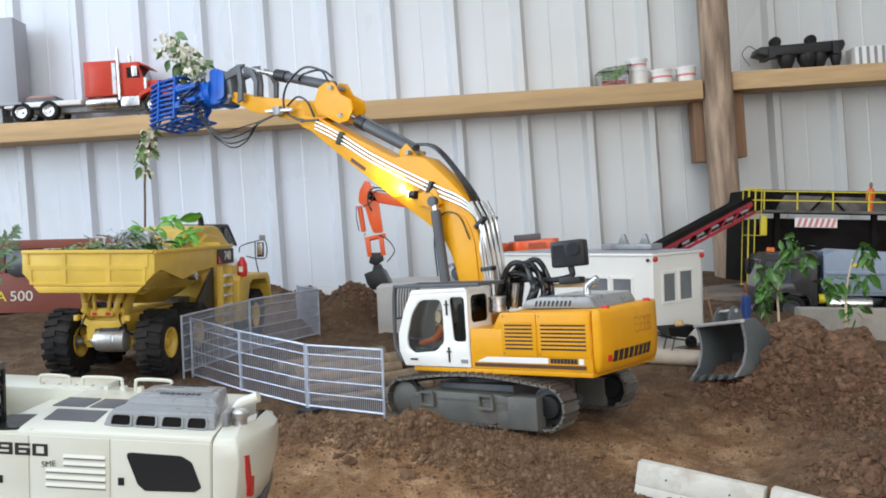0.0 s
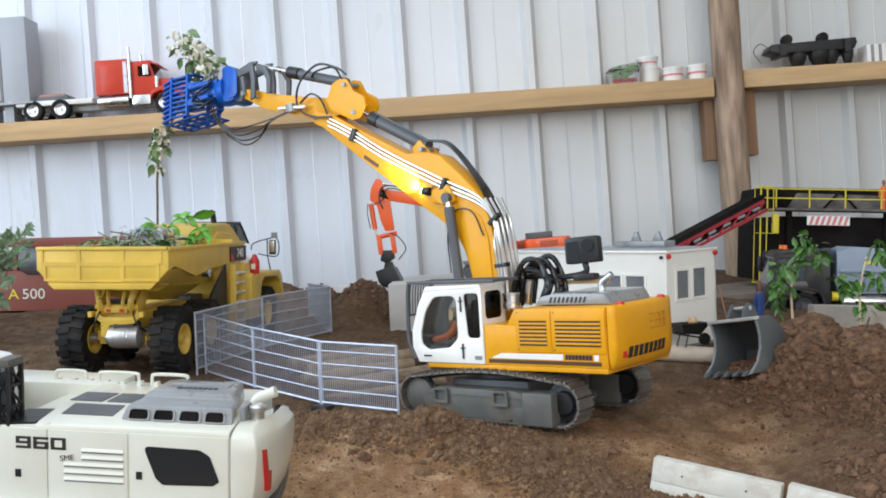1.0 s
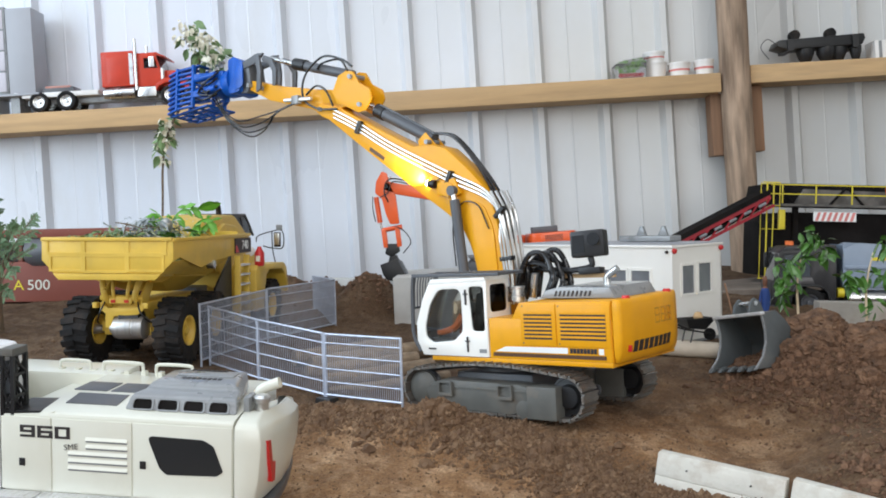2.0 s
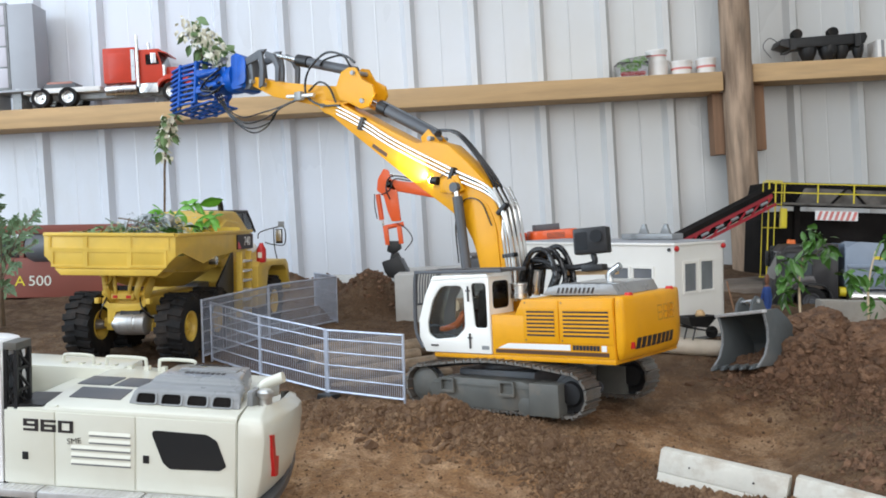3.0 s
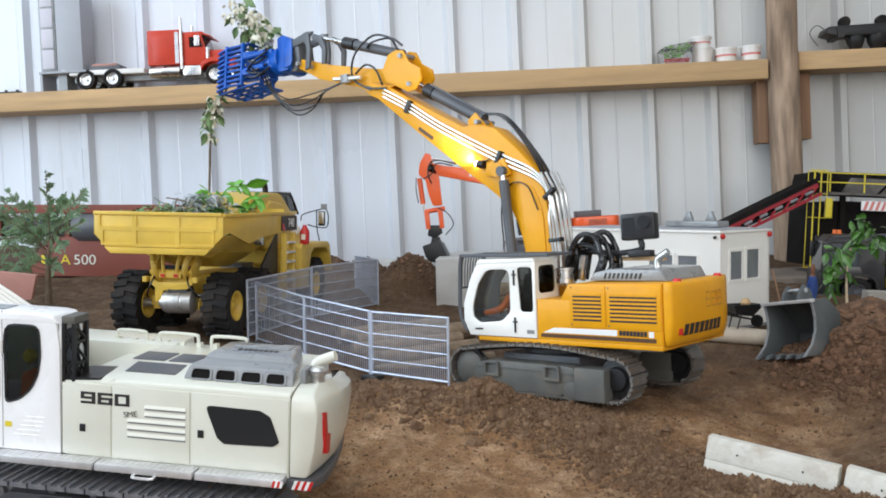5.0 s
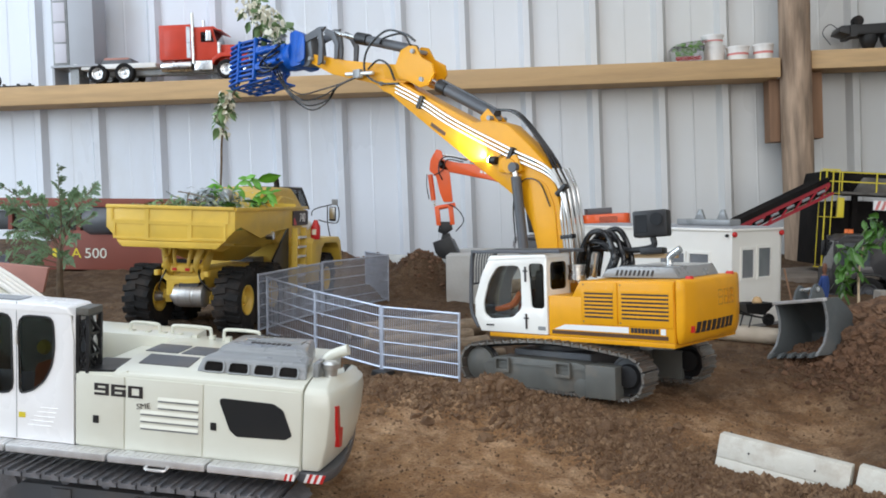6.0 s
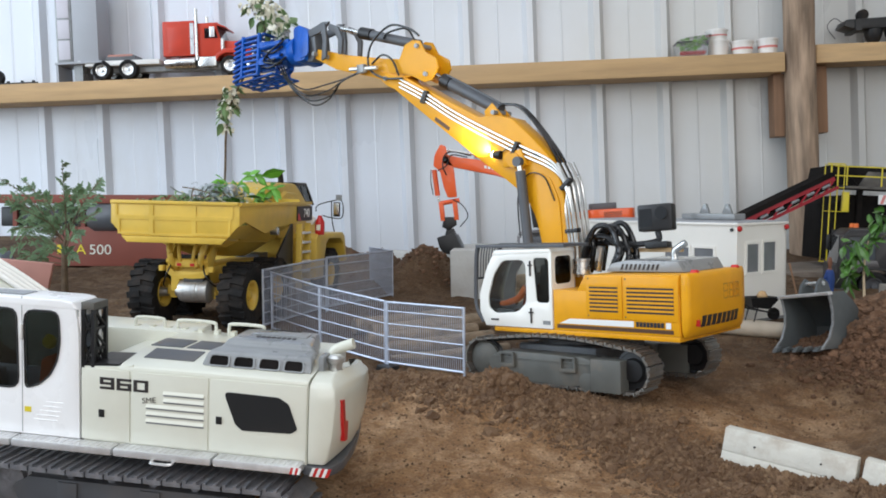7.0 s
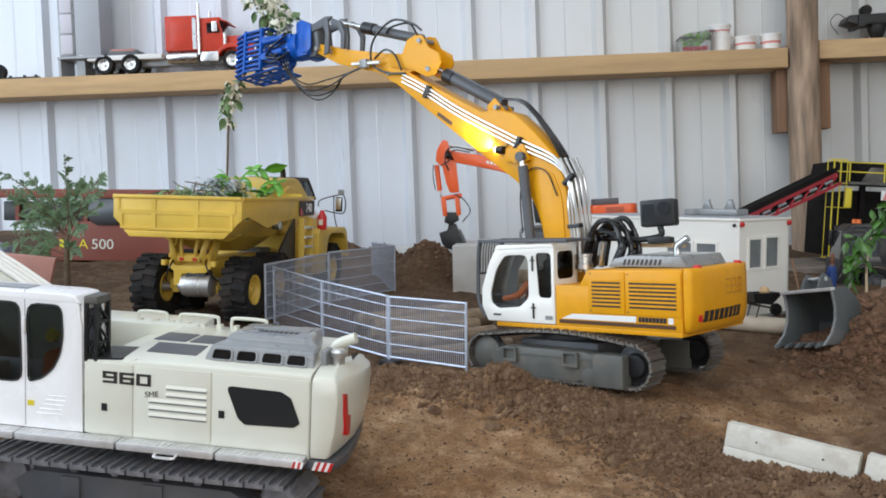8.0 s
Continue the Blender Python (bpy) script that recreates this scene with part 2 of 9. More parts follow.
def build_soil(m):
    nt = m.node_tree
    b = nt.nodes["Principled BSDF"]
    tc = nt.nodes.new("ShaderNodeTexCoord")

    def nz(scale, detail, rough=0.6):
        n = nt.nodes.new("ShaderNodeTexNoise")
        n.inputs["Scale"].default_value, n.inputs["Detail"].default_value, n.inputs["Roughness"].default_value = scale, detail, rough
        nt.links.new(tc.outputs["Object"], n.inputs["Vector"])
        return n.outputs["Fac"]

    big, mid, fine = nz(3.0, 4), nz(28, 8, 0.7), nz(260, 6, 0.7)
    cr = nt.nodes.new("ShaderNodeValToRGB")
    e = cr.color_ramp.elements
    e[0].position, e[0].color = 0.28, (0.068, 0.0315, 0.0130, 1)
    e[1].position, e[1].color = 0.72, (0.272, 0.162, 0.078, 1)
    k = e.new(0.5)
    k.color = (0.158, 0.083, 0.036, 1)
    a1 = nt.nodes.new("ShaderNodeMath")
    a1.operation = "MULTIPLY_ADD"
    a1.inputs[1].default_value = 0.5
    a2 = nt.nodes.new("ShaderNodeMath")
    a2.operation = "MULTIPLY"
    a2.inputs[1].default_value = 0.5
    nt.links.new(mid, a2.inputs[0])
    nt.links.new(big, a1.inputs[0])
    nt.links.new(a2.outputs[0], a1.inputs[2])
    nt.links.new(a1.outputs[0], cr.inputs[0])
    mp = nt.nodes.new("ShaderNodeMapping")
    mp.inputs["Rotation"].default_value[2] = radians(14)
    mp.inputs["Scale"].default_value = (10.0, 8.0, 8.0)
    nt.links.new(tc.outputs["Object"], mp.inputs[0])
    st = nt.nodes.new("ShaderNodeTexNoise")
    st.inputs["Scale"].default_value, st.inputs["Detail"].default_value, st.inputs["Roughness"].default_value = 2.1, 12, 0.74
    st.inputs["Distortion"].default_value = 0.0
    nt.links.new(mp.outputs[0], st.inputs["Vector"])
    sr = nt.nodes.new("ShaderNodeMapRange")
    sr.inputs[1].default_value, sr.inputs[2].default_value, sr.inputs[4].default_value = 0.47, 0.66, 0.55
    nt.links.new(st.outputs["Fac"], sr.inputs[0])
    sm = nt.nodes.new("ShaderNodeMix")
    sm.data_type = "RGBA"
    sm.inputs["B"].default_value = (0.42, 0.285, 0.172, 1)
    nt.links.new(sr.outputs[0], sm.inputs["Factor"])
    nt.links.new(cr.outputs[0], sm.inputs["A"])
    mx = nt.nodes.new("ShaderNodeMix")
    mx.data_type = "RGBA"
    mx.blend_type = "MULTIPLY"
    mx.inputs["Factor"].default_value = 0.8
    r = nt.nodes.new("ShaderNodeMapRange")
    r.inputs[1].default_value, r.inputs[2].default_value, r.inputs[3].default_value, r.inputs[4].default_value = 0.3, 0.7, 0.50, 1.55
    nt.links.new(fine, r.inputs[0])
    nt.links.new(sm.outputs["Result"], mx.inputs["A"])
    nt.links.new(r.outputs[0], mx.inputs["B"])
    # a paler trodden patch in mid-yard, darker ground round it; light falloff and shade are put into this colour too
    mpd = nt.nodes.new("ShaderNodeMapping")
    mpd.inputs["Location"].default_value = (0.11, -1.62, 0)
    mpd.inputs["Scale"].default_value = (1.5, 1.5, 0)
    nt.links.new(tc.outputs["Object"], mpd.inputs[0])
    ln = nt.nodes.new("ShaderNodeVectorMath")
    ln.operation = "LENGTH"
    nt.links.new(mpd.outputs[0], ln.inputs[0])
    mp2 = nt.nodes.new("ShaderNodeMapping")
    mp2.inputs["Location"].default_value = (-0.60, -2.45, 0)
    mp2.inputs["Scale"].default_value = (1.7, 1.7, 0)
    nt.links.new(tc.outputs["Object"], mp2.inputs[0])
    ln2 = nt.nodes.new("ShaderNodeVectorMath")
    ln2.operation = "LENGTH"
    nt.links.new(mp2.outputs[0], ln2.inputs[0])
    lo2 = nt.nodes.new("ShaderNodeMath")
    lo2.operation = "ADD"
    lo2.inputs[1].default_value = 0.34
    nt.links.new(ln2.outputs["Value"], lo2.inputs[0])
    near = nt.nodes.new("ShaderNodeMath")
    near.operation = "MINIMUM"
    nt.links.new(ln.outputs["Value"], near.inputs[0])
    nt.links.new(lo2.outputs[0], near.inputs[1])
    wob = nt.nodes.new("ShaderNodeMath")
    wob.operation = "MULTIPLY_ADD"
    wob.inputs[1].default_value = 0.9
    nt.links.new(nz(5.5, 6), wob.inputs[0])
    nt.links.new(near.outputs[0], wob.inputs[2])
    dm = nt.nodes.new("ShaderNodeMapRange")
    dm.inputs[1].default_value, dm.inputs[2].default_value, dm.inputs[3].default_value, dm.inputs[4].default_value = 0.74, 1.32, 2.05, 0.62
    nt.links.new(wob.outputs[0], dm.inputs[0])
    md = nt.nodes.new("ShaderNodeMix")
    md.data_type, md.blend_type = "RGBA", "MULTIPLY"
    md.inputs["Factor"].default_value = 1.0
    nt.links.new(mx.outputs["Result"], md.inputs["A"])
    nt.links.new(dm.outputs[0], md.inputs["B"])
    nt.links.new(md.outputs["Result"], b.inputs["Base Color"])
    b.inputs["Roughness"].default_value = 0.9
    ad = nt.nodes.new("ShaderNodeMath")
    ad.operation = "MULTIPLY_ADD"
    ad.inputs[1].default_value = 2.5
    nt.links.new(mid, ad.inputs[0])
    nt.links.new(fine, ad.inputs[2])
    bp = nt.nodes.new("ShaderNodeBump")
    bp.inputs["Strength"].default_value, bp.inputs["Distance"].default_value = 1.0, 0.005
    nt.links.new(ad.outputs[0], bp.inputs["Height"])
    nt.links.new(bp.outputs[0], b.inputs["Normal"])


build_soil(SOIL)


def clod_material(name, low, mid, high):
    m = mat(name, (0.20, 0.122, 0.070), 0.92, 0, 0.45, 160, 0.8, 420)
    nt = m.node_tree
    b = nt.nodes["Principled BSDF"]
    g, r = nt.nodes.new("ShaderNodeNewGeometry"), nt.nodes.new("ShaderNodeValToRGB")
    e = r.color_ramp.elements
    e[0].color, e[1].color = low, high
    k = e.new(0.6)
    k.color = mid
    nt.links.new(g.outputs["Random Per Island"], r.inputs[0])
    mx = nt.nodes.new("ShaderNodeMix")
    mx.data_type = "RGBA"
    mx.inputs["Factor"].default_value = 0.75
    old = b.inputs["Base Color"].links[0].from_socket
    nt.links.new(old, mx.inputs["A"])
    nt.links.new(r.outputs[0], mx.inputs["B"])
    nt.links.new(mx.outputs["Result"], b.inputs["Base Color"])
    return m


CLOD = clod_material("crumbly_clods", (0.090, 0.044, 0.020, 1), (0.165, 0.092, 0.046, 1), (0.27, 0.170, 0.095, 1))
BANKCLOD = clod_material("bank_clods", (0.085, 0.042, 0.019, 1), (0.135, 0.072, 0.035, 1), (0.19, 0.112, 0.060, 1))
DAMPCLOD = clod_material("damp_clods", (0.0728, 0.0333, 0.0162, 1), (0.1288, 0.0617, 0.0324, 1), (0.224, 0.1187, 0.0675, 1))


# ---- mesh helpers ----
def thing(name, m, label, category, group="", kind=""):
    ob = new(name)
    ob.empty_display_size = 0.02
    ob.matrix_world = m
    return tagged(ob, label, category, group, kind)


def seat_pose(x, y, z, rx, ry, heading):
    """A pose on sloping soil: first the heading, then the lean."""
    return Matrix.Translation((x, y, z)) @ Matrix.Rotation(radians(ry), 4, "Y") @ Matrix.Rotation(radians(rx), 4, "X") @ Matrix.Rotation(radians(heading), 4, "Z")


def mesh_of(name, bm, material, bevel=0.0, smooth=35, seg=2):
    bm.normal_update()
    if bevel:
        bmesh.ops.remove_doubles(bm, verts=bm.verts, dist=1e-6)
        es = [e for e in bm.edges if len(e.link_faces) == 2 and e.calc_face_angle(0) > radians(28)]
        bmesh.ops.bevel(bm, geom=es, offset=bevel, segments=seg, profile=0.6, affect="EDGES", clamp_overlap=True)
    me = bpy.data.meshes.new(name)
    bm.to_mesh(me)
    bm.free()
    me.materials.append(material)
    if smooth:
        me.shade_smooth()
        me.set_sharp_from_angle(angle=radians(smooth))
    return me


def part(name, bm, material, parent, label="", bevel=0.0, smooth=35, seg=2):
    ob = new(name, mesh_of(name, bm, material, bevel, smooth, seg))
    ob.parent = parent
    if label:
        tagged(ob, label)
    return ob


def solo(name, bm, material, m, label, category, group="", kind="", bevel=0.0, smooth=35, seg=2):
    ob = new(name, mesh_of(name, bm, material, bevel, smooth, seg))
    ob.matrix_world = m
    return tagged(ob, label, category, group, kind)


def box(x0, x1, y0, y1, z0, z1, bm=None):
    bm = bm or bmesh.new()
    v = [bm.verts.new((x, y, z)) for z in (z0, z1) for x, y in ((x0, y0), (x1, y0), (x1, y1), (x0, y1))]
    for f in ((3, 2, 1, 0), (4, 5, 6, 7), (0, 1, 5, 4), (1, 2, 6, 5), (2, 3, 7, 6), (3, 0, 4, 7)):
        bm.faces.new([v[i] for i in f])
    bmesh.ops.recalc_face_normals(bm, faces=bm.faces)
    return bm


def prism(pts, lo, hi, axis="y", bm=None):
    """A polygon pushed out between lo and hi. Points are (x, z) for y, (x, y) for z, (y, z) for x."""
    bm = bm or bmesh.new()

    def at(p, h):
        return (p[0], h, p[1]) if axis == "y" else (p[0], p[1], h) if axis == "z" else (h, p[0], p[1])

    a = [bm.verts.new(at(p, lo)) for p in pts]
    b = [bm.verts.new(at(p, hi)) for p in pts]
    n = len(pts)
    bm.faces.new(a)
    bm.faces.new(b[::-1])
    for i in range(n):
        bm.faces.new((a[i], b[i], b[(i + 1) % n], a[(i + 1) % n]))
    bmesh.ops.recalc_face_normals(bm, faces=bm.faces)
    return bm


def plate(outer, holes, lo, hi, axis="y"):
    """A flat plate with holes through it."""
    bm = bmesh.new()

    def at(p, h):
        return (p[0], h, p[1]) if axis == "y" else (p[0], p[1], h) if axis == "z" else (h, p[0], p[1])

    loops = []
    for h in (lo, hi):
        es, rings = [], []
        for ring in (outer, *holes):
            vs = [bm.verts.new(at(p, h)) for p in ring]
            rings.append(vs)
            es += [bm.edges.new((vs[i], vs[(i + 1) % len(vs)])) for i in range(len(vs))]
        bmesh.ops.triangle_fill(bm, use_beauty=True, edges=es)
        loops.append(rings)
    for r0, r1 in zip(*loops):
        n = len(r0)
        for i in range(n):
            bm.faces.new((r0[i], r0[(i + 1) % n], r1[(i + 1) % n], r1[i]))
    bmesh.ops.recalc_face_normals(bm, faces=bm.faces)
    return bm


def rounded(pts, r=0.15, n=4):
    """Cuts the corners of a polygon round."""
    out = []
    k = len(pts)
    for i in range(k):
        p, a, b = Vector(pts[i]), Vector(pts[i - 1]), Vector(pts[(i + 1) % k])
        d = min((a - p).length, (b - p).length) * min(0.5, r)
        p0, p1 = p + (a - p).normalized() * d, p + (b - p).normalized() * d
        for j in range(n + 1):
            t = j / n
            q = p0 * (1 - t) ** 2 + p * 2 * t * (1 - t) + p1 * t * t
            out.append((q.x, q.y))
    return out


def rod(p0, p1, r0, r1=None, seg=12, bm=None):
    bm = bm or bmesh.new()
    p0, p1 = Vector(p0), Vector(p1)
    q = (p1 - p0).to_track_quat("Z", "Y").to_matrix().to_4x4()
    bmesh.ops.create_cone(bm, cap_ends=True, segments=seg, radius1=r0, radius2=r0 if r1 is None else r1, depth=(p1 - p0).length, matrix=Matrix.Translation((p0 + p1) / 2) @ q)
    return bm


def smooth_path(pts, n=6):
    """A soft line through the points."""
    p = [Vector(a) for a in pts]
    p = [p[0] * 2 - p[1]] + p + [p[-1] * 2 - p[-2]]
    out = []
    for i in range(1, len(p) - 2):
        for j in range(n):
            t = j / n
            out.append(0.5 * (2 * p[i] + (p[i + 1] - p[i - 1]) * t + (2 * p[i - 1] - 5 * p[i] + 4 * p[i + 1] - p[i + 2]) * t * t + (3 * p[i] - p[i - 1] - 3 * p[i + 1] + p[i + 2]) * t ** 3))
    return out + [p[-2]]


def tube(pts, r, seg=8, n=6, bm=None, taper=1.0):
    bm = bm or bmesh.new()
    line = smooth_path(pts, n) if n > 1 else [Vector(a) for a in pts]
    rings = []
    up = Vector((0.13, 0.31, 0.94))
    for i, p in enumerate(line):
        d = (line[min(i + 1, len(line) - 1)] - line[max(i - 1, 0)]).normalized()
        s = d.cross(up).normalized() if d.cross(up).length > 0.05 else d.cross(Vector((1, 0, 0))).normalized()
        u = s.cross(d)
        rr = r * (1 + (taper - 1) * i / max(1, len(line) - 1))
        rings.append([bm.verts.new(p + (s * math.cos(a) + u * math.sin(a)) * rr) for a in (2 * math.pi * j / seg for j in range(seg))])
    for a, b in zip(rings, rings[1:]):
        for j in range(seg):
            bm.faces.new((a[j], a[(j + 1) % seg], b[(j + 1) % seg], b[j]))
    bm.faces.new(rings[0][::-1])
    bm.faces.new(rings[-1])
    bmesh.ops.recalc_face_normals(bm, faces=bm.faces)
    return bm


def lathe(profile, seg=32, axis="y", at=(0, 0, 0), caps=True):
    """Turns a profile of (radius, along) round an axis."""
    bm = bmesh.new()
    rings = []
    for r, h in profile:
        ring = []
        for j in range(seg):
            a = 2 * math.pi * j / seg
            c, s = r * math.cos(a), r * math.sin(a)
            v = (c, h, s) if axis == "y" else (h, c, s) if axis == "x" else (c, s, h)
            ring.append(bm.verts.new(Vector(v) + Vector(at)))
        rings.append(ring)
    for a, b in zip(rings, rings[1:]):
        for j in range(seg):
            bm.faces.new((a[j], a[(j + 1) % seg], b[(j + 1) % seg], b[j]))
    if caps and profile[0][0] > 1e-6:
        bm.faces.new(rings[0])
    if caps and profile[-1][0] > 1e-6:
        bm.faces.new(rings[-1])
    bmesh.ops.remove_doubles(bm, verts=bm.verts, dist=1e-6)
    bmesh.ops.recalc_face_normals(bm, faces=bm.faces)
    return bm


def lettering(name, body, size, m, parent, material, label="", squeeze=1.0, depth=0.0004, bold=0.0):
    cu = bpy.data.curves.new(name, "FONT")
    cu.body, cu.size, cu.extrude, cu.align_x, cu.align_y, cu.offset = body, size, depth, "CENTER", "CENTER", bold
    tmp = new(name + "_text", cu)
    dg = bpy.context.evaluated_depsgraph_get()
    me = bpy.data.meshes.new_from_object(tmp.evaluated_get(dg))
    bpy.data.objects.remove(tmp)
    me.materials.clear()
    me.materials.append(material)
    ob = new(name, me)
    ob.parent = parent
    ob.matrix_local = m @ Matrix.Diagonal((squeeze, 1, 1, 1))
    if label:
        tagged(ob, label)
    return ob


def leaf_into(bm, at, along, side, length, width, droop=0.3):
    """One bent, pointed leaf of six faces."""
    along, side = along.normalized(), side.normalized()
    up = along.cross(side).normalized()
    rows = []
    for t, w in ((0, 0.06), (0.3, 0.85), (0.6, 1.0), (1.0, 0.05)):
        c = at + along * length * t - Vector((0, 0, 1)) * droop * length * t * t
        rows.append([bm.verts.new(c - side * width * w * 0.5 + up * width * 0.12 * w), bm.verts.new(c), bm.verts.new(c + side * width * w * 0.5 + up * width * 0.12 * w)])
    for a, b in zip(rows, rows[1:]):
        for j in range(2):
            bm.faces.new((a[j], a[j + 1], b[j + 1], b[j]))


def tinted(rng, a=1.0):
    return Vector((rng.uniform(-a, a), rng.uniform(-a, a), rng.uniform(-a, a)))


# ---- the shed ----
def height(x, y):
    """The soil's height: a slope that rises to the back and to the west, with mounds, a bank and a dip."""
    z = -0.113 - 0.055 * x + 0.09 * y
    for cx, cy, h, sx, sy in MOUNDS:
        z += h * math.exp(-((x - cx) / sx) ** 2 - ((y - cy) / sy) ** 2)
    if y > 2.78:  # a trough along the foot of the back wall
        z -= 0.085 * min(1, (y - 2.78) / 0.30) / (1 + math.exp(-(x + 0.80) / 0.05)) / (1 + math.exp((x - 0.55) / 0.05))
    return z


MOUNDS = [
    (-0.57, 1.85, 0.034, 0.30, 0.35), (0.46, 1.98, 0.034, 0.22, 0.2), (0.9, 2.4, 0.04, 0.4, 0.3),
    (-0.05, 1.44, 0.018, 0.17, 0.07), (-0.003, 1.452, 0.026, 0.045, 0.040), (0.14, 1.36, 0.006, 0.12, 0.06), (-0.21, 1.50, 0.007, 0.1, 0.06), (-0.20, 1.645, -0.011, 0.06, 0.045),
    (0.30, 1.22, -0.022, 0.25, 0.14), (-0.33, 1.04, -0.018, 0.3, 0.2),
    (0.66, 1.72, 0.088, 0.09, 0.12), (0.80, 1.66, 0.066, 0.12, 0.12), (0.60, 1.30, 0.045, 0.10, 0.12), (0.47, 1.45, -0.03, 0.12, 0.12),
    (-0.20, 2.50, 0.088, 0.085, 0.08), (-0.33, 2.66, 0.075, 0.07, 0.06), (-0.48, 2.75, 0.075, 0.12, 0.08), (-0.12, 2.50, 0.03, 0.09, 0.08),
]


def surface(x, y):
    """Height of the soil with its lumps and grain."""
    p = Vector((x, y, 0))
    near = 1 if (-1.25 < x < 1.2 and 0.55 < y < 2.9) else 0.3
    z = height(x, y) + 0.010 * noise.noise(p * 5)
    if -0.2 < x < 0.4:
        z += 0.012 * math.exp(-((x + 1.35 * y - 1.88) / 0.11) ** 2) * (0.5 + noise.noise(p * 38))
    return z + near * (0.0055 * noise.noise(p * 19) + 0.0035 * noise.noise(p * 47) + 0.0012 * noise.noise(p * 90) + 0.0020 * noise.noise(p * 64))


def soil():
    xs = np.concatenate([np.linspace(-3.4, -1.25, 25)[:-1], np.linspace(-1.25, 1.2, 330), np.linspace(1.2, 3.0, 22)[1:]])
    ys = np.concatenate([np.linspace(-3.9, 0.55, 30)[:-1], np.linspace(0.55, 2.9, 300), np.linspace(2.9, 3.42, 14)[1:]])
    verts = [(float(x), float(y), surface(x, y)) for y in ys for x in xs]
    w = len(xs)
    faces = [(j * w + i, j * w + i + 1, (j + 1) * w + i + 1, (j + 1) * w + i) for j in range(len(ys) - 1) for i in range(w - 1)]
    me = bpy.data.meshes.new("ground")
    me.from_pydata(verts, [], faces)
    me.shade_smooth()
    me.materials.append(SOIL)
    return tagged(new("ground", me), "damp brown soil raked into mounds and wheel ruts", "soil", kind="structure")


soil()


def wall_back():
    """Trapezoid steel sheet: flat pans with a narrow raised rib every 219 mm, spaced a little unevenly, and a faint crease down each pan."""
    pitch, y = 0.2188, 3.411
    shift = (-4, -12, -12, -14, -18, -20, -18, -16, -14, -4, 4)
    prof = []
    for k in range(-8, 22):
        r = -1.574 + k * pitch + (shift[k] * 0.001 if 0 <= k < len(shift) else 0)
        prof += [(r - 0.057, y), (r - 0.041, y - 0.027), (r - 0.020, y - 0.027), (r - 0.005, y), (r + 0.075, y), (r + 0.079, y - 0.0012), (r + 0.083, y)]
    bm = bmesh.new()
    lo = [bm.verts.new((a, b, -0.2)) for a, b in prof]
    hi = [bm.verts.new((a, b, 3.55)) for a, b in prof]
    lo2 = [bm.verts.new((a, b + 0.012, -0.2)) for a, b in prof]
    hi2 = [bm.verts.new((a, b + 0.012, 3.55)) for a, b in prof]
    for i in range(len(prof) - 1):
        bm.faces.new((lo[i], lo[i + 1], hi[i + 1], hi[i]))
        bm.faces.new((lo2[i + 1], lo2[i], hi2[i], hi2[i + 1]))
    solo("wall_north", bm, SHEET, Matrix(), "pale ribbed steel wall sheet", "wall", kind="structure", smooth=0)


wall_back()
# Unseen walls and ceiling, added to shape the light; their openings are made up.
solo("wall_east", box(3.0, 3.08, -2.7, 3.45, -0.3, 3.55), SHEET, Matrix(), "unseen pale steel side wall added to close the shed", "wall", kind="structure")
solo("wall_west", plate([(-2.7, -0.3), (3.45, -0.3), (3.45, 3.55), (-2.7, 3.55)], [[(-0.8, 0.25), (1.8, 0.25), (1.8, 2.85), (-0.8, 2.85)]], -3.5, -3.42, "x"), SHEET, Matrix(), "unseen pale steel side wall with a made-up opening for fill light", "wall", kind="structure")
solo("wall_south", plate([(-3.42, -0.3), (3.0, -0.3), (3.0, 3.55), (-3.42, 3.55)], [[(-0.9, 0.15), (2.7, 0.15), (2.7, 2.85), (-0.9, 2.85)]], -2.66, -2.60, "y"), SHEET, Matrix(), "unseen pale steel wall with a made-up opening for fill light", "wall", kind="structure")
solo("ceiling", plate([(-3.5, -2.7), (3.08, -2.7), (3.08, 3.45), (-3.5, 3.45)], [[(-3.4, 0.5), (0.8, 0.5), (0.8, 2.1), (-3.4, 2.1)], [(-3.4, -2.4), (0.8, -2.4), (0.8, -0.8), (-3.4, -0.8)]], 3.55, 3.6, "z"), SHEET, Matrix(), "unseen pale roof sheet with made-up openings for fill light", "ceiling", kind="structure")

solo("shelf_beam", box(-3.4, 0.952, 0, 0.135, -0.064, 0), PINE, pose(0, 3.25, 0.7985, 0, 0.43, 0), "sawn pine wall rail used as a shelf", "beam", kind="structure", bevel=0.003)
solo("shelf_beam", box(1.052, 3.0, 0, 0.135, -0.060, 0), PINE, pose(0, 3.25, 0.8180, 0, 0.43, 0), "sawn pine wall rail beyond the post", "beam", kind="structure", bevel=0.003)


def post():
    bm = bmesh.new()
    rng = random.Random(3)
    rings = []
    for k in range(60):
        z = -0.1 + k * 0.062
        ring = []
        for j in range(20):
            a = 2 * math.pi * j / 20
            r = 0.0500 + 0.003 * noise.noise(Vector((math.cos(a) * 2, math.sin(a) * 2, z * 2.2))) + 0.002 * noise.noise(Vector((math.cos(a) * 6, math.sin(a) * 6, z * 9)))
            ring.append(bm.verts.new((r * math.cos(a), r * math.sin(a), z)))
        rings.append(ring)
    for a, b in zip(rings, rings[1:]):
        for j in range(20):
            bm.faces.new((a[j], a[(j + 1) % 20], b[(j + 1) % 20], b[j]))
    solo("post", bm, POST, pose(1.006, 3.27, 0.0, 0, 0, 0), "weathered round timber post of the shed", "post", kind="structure", smooth=60)


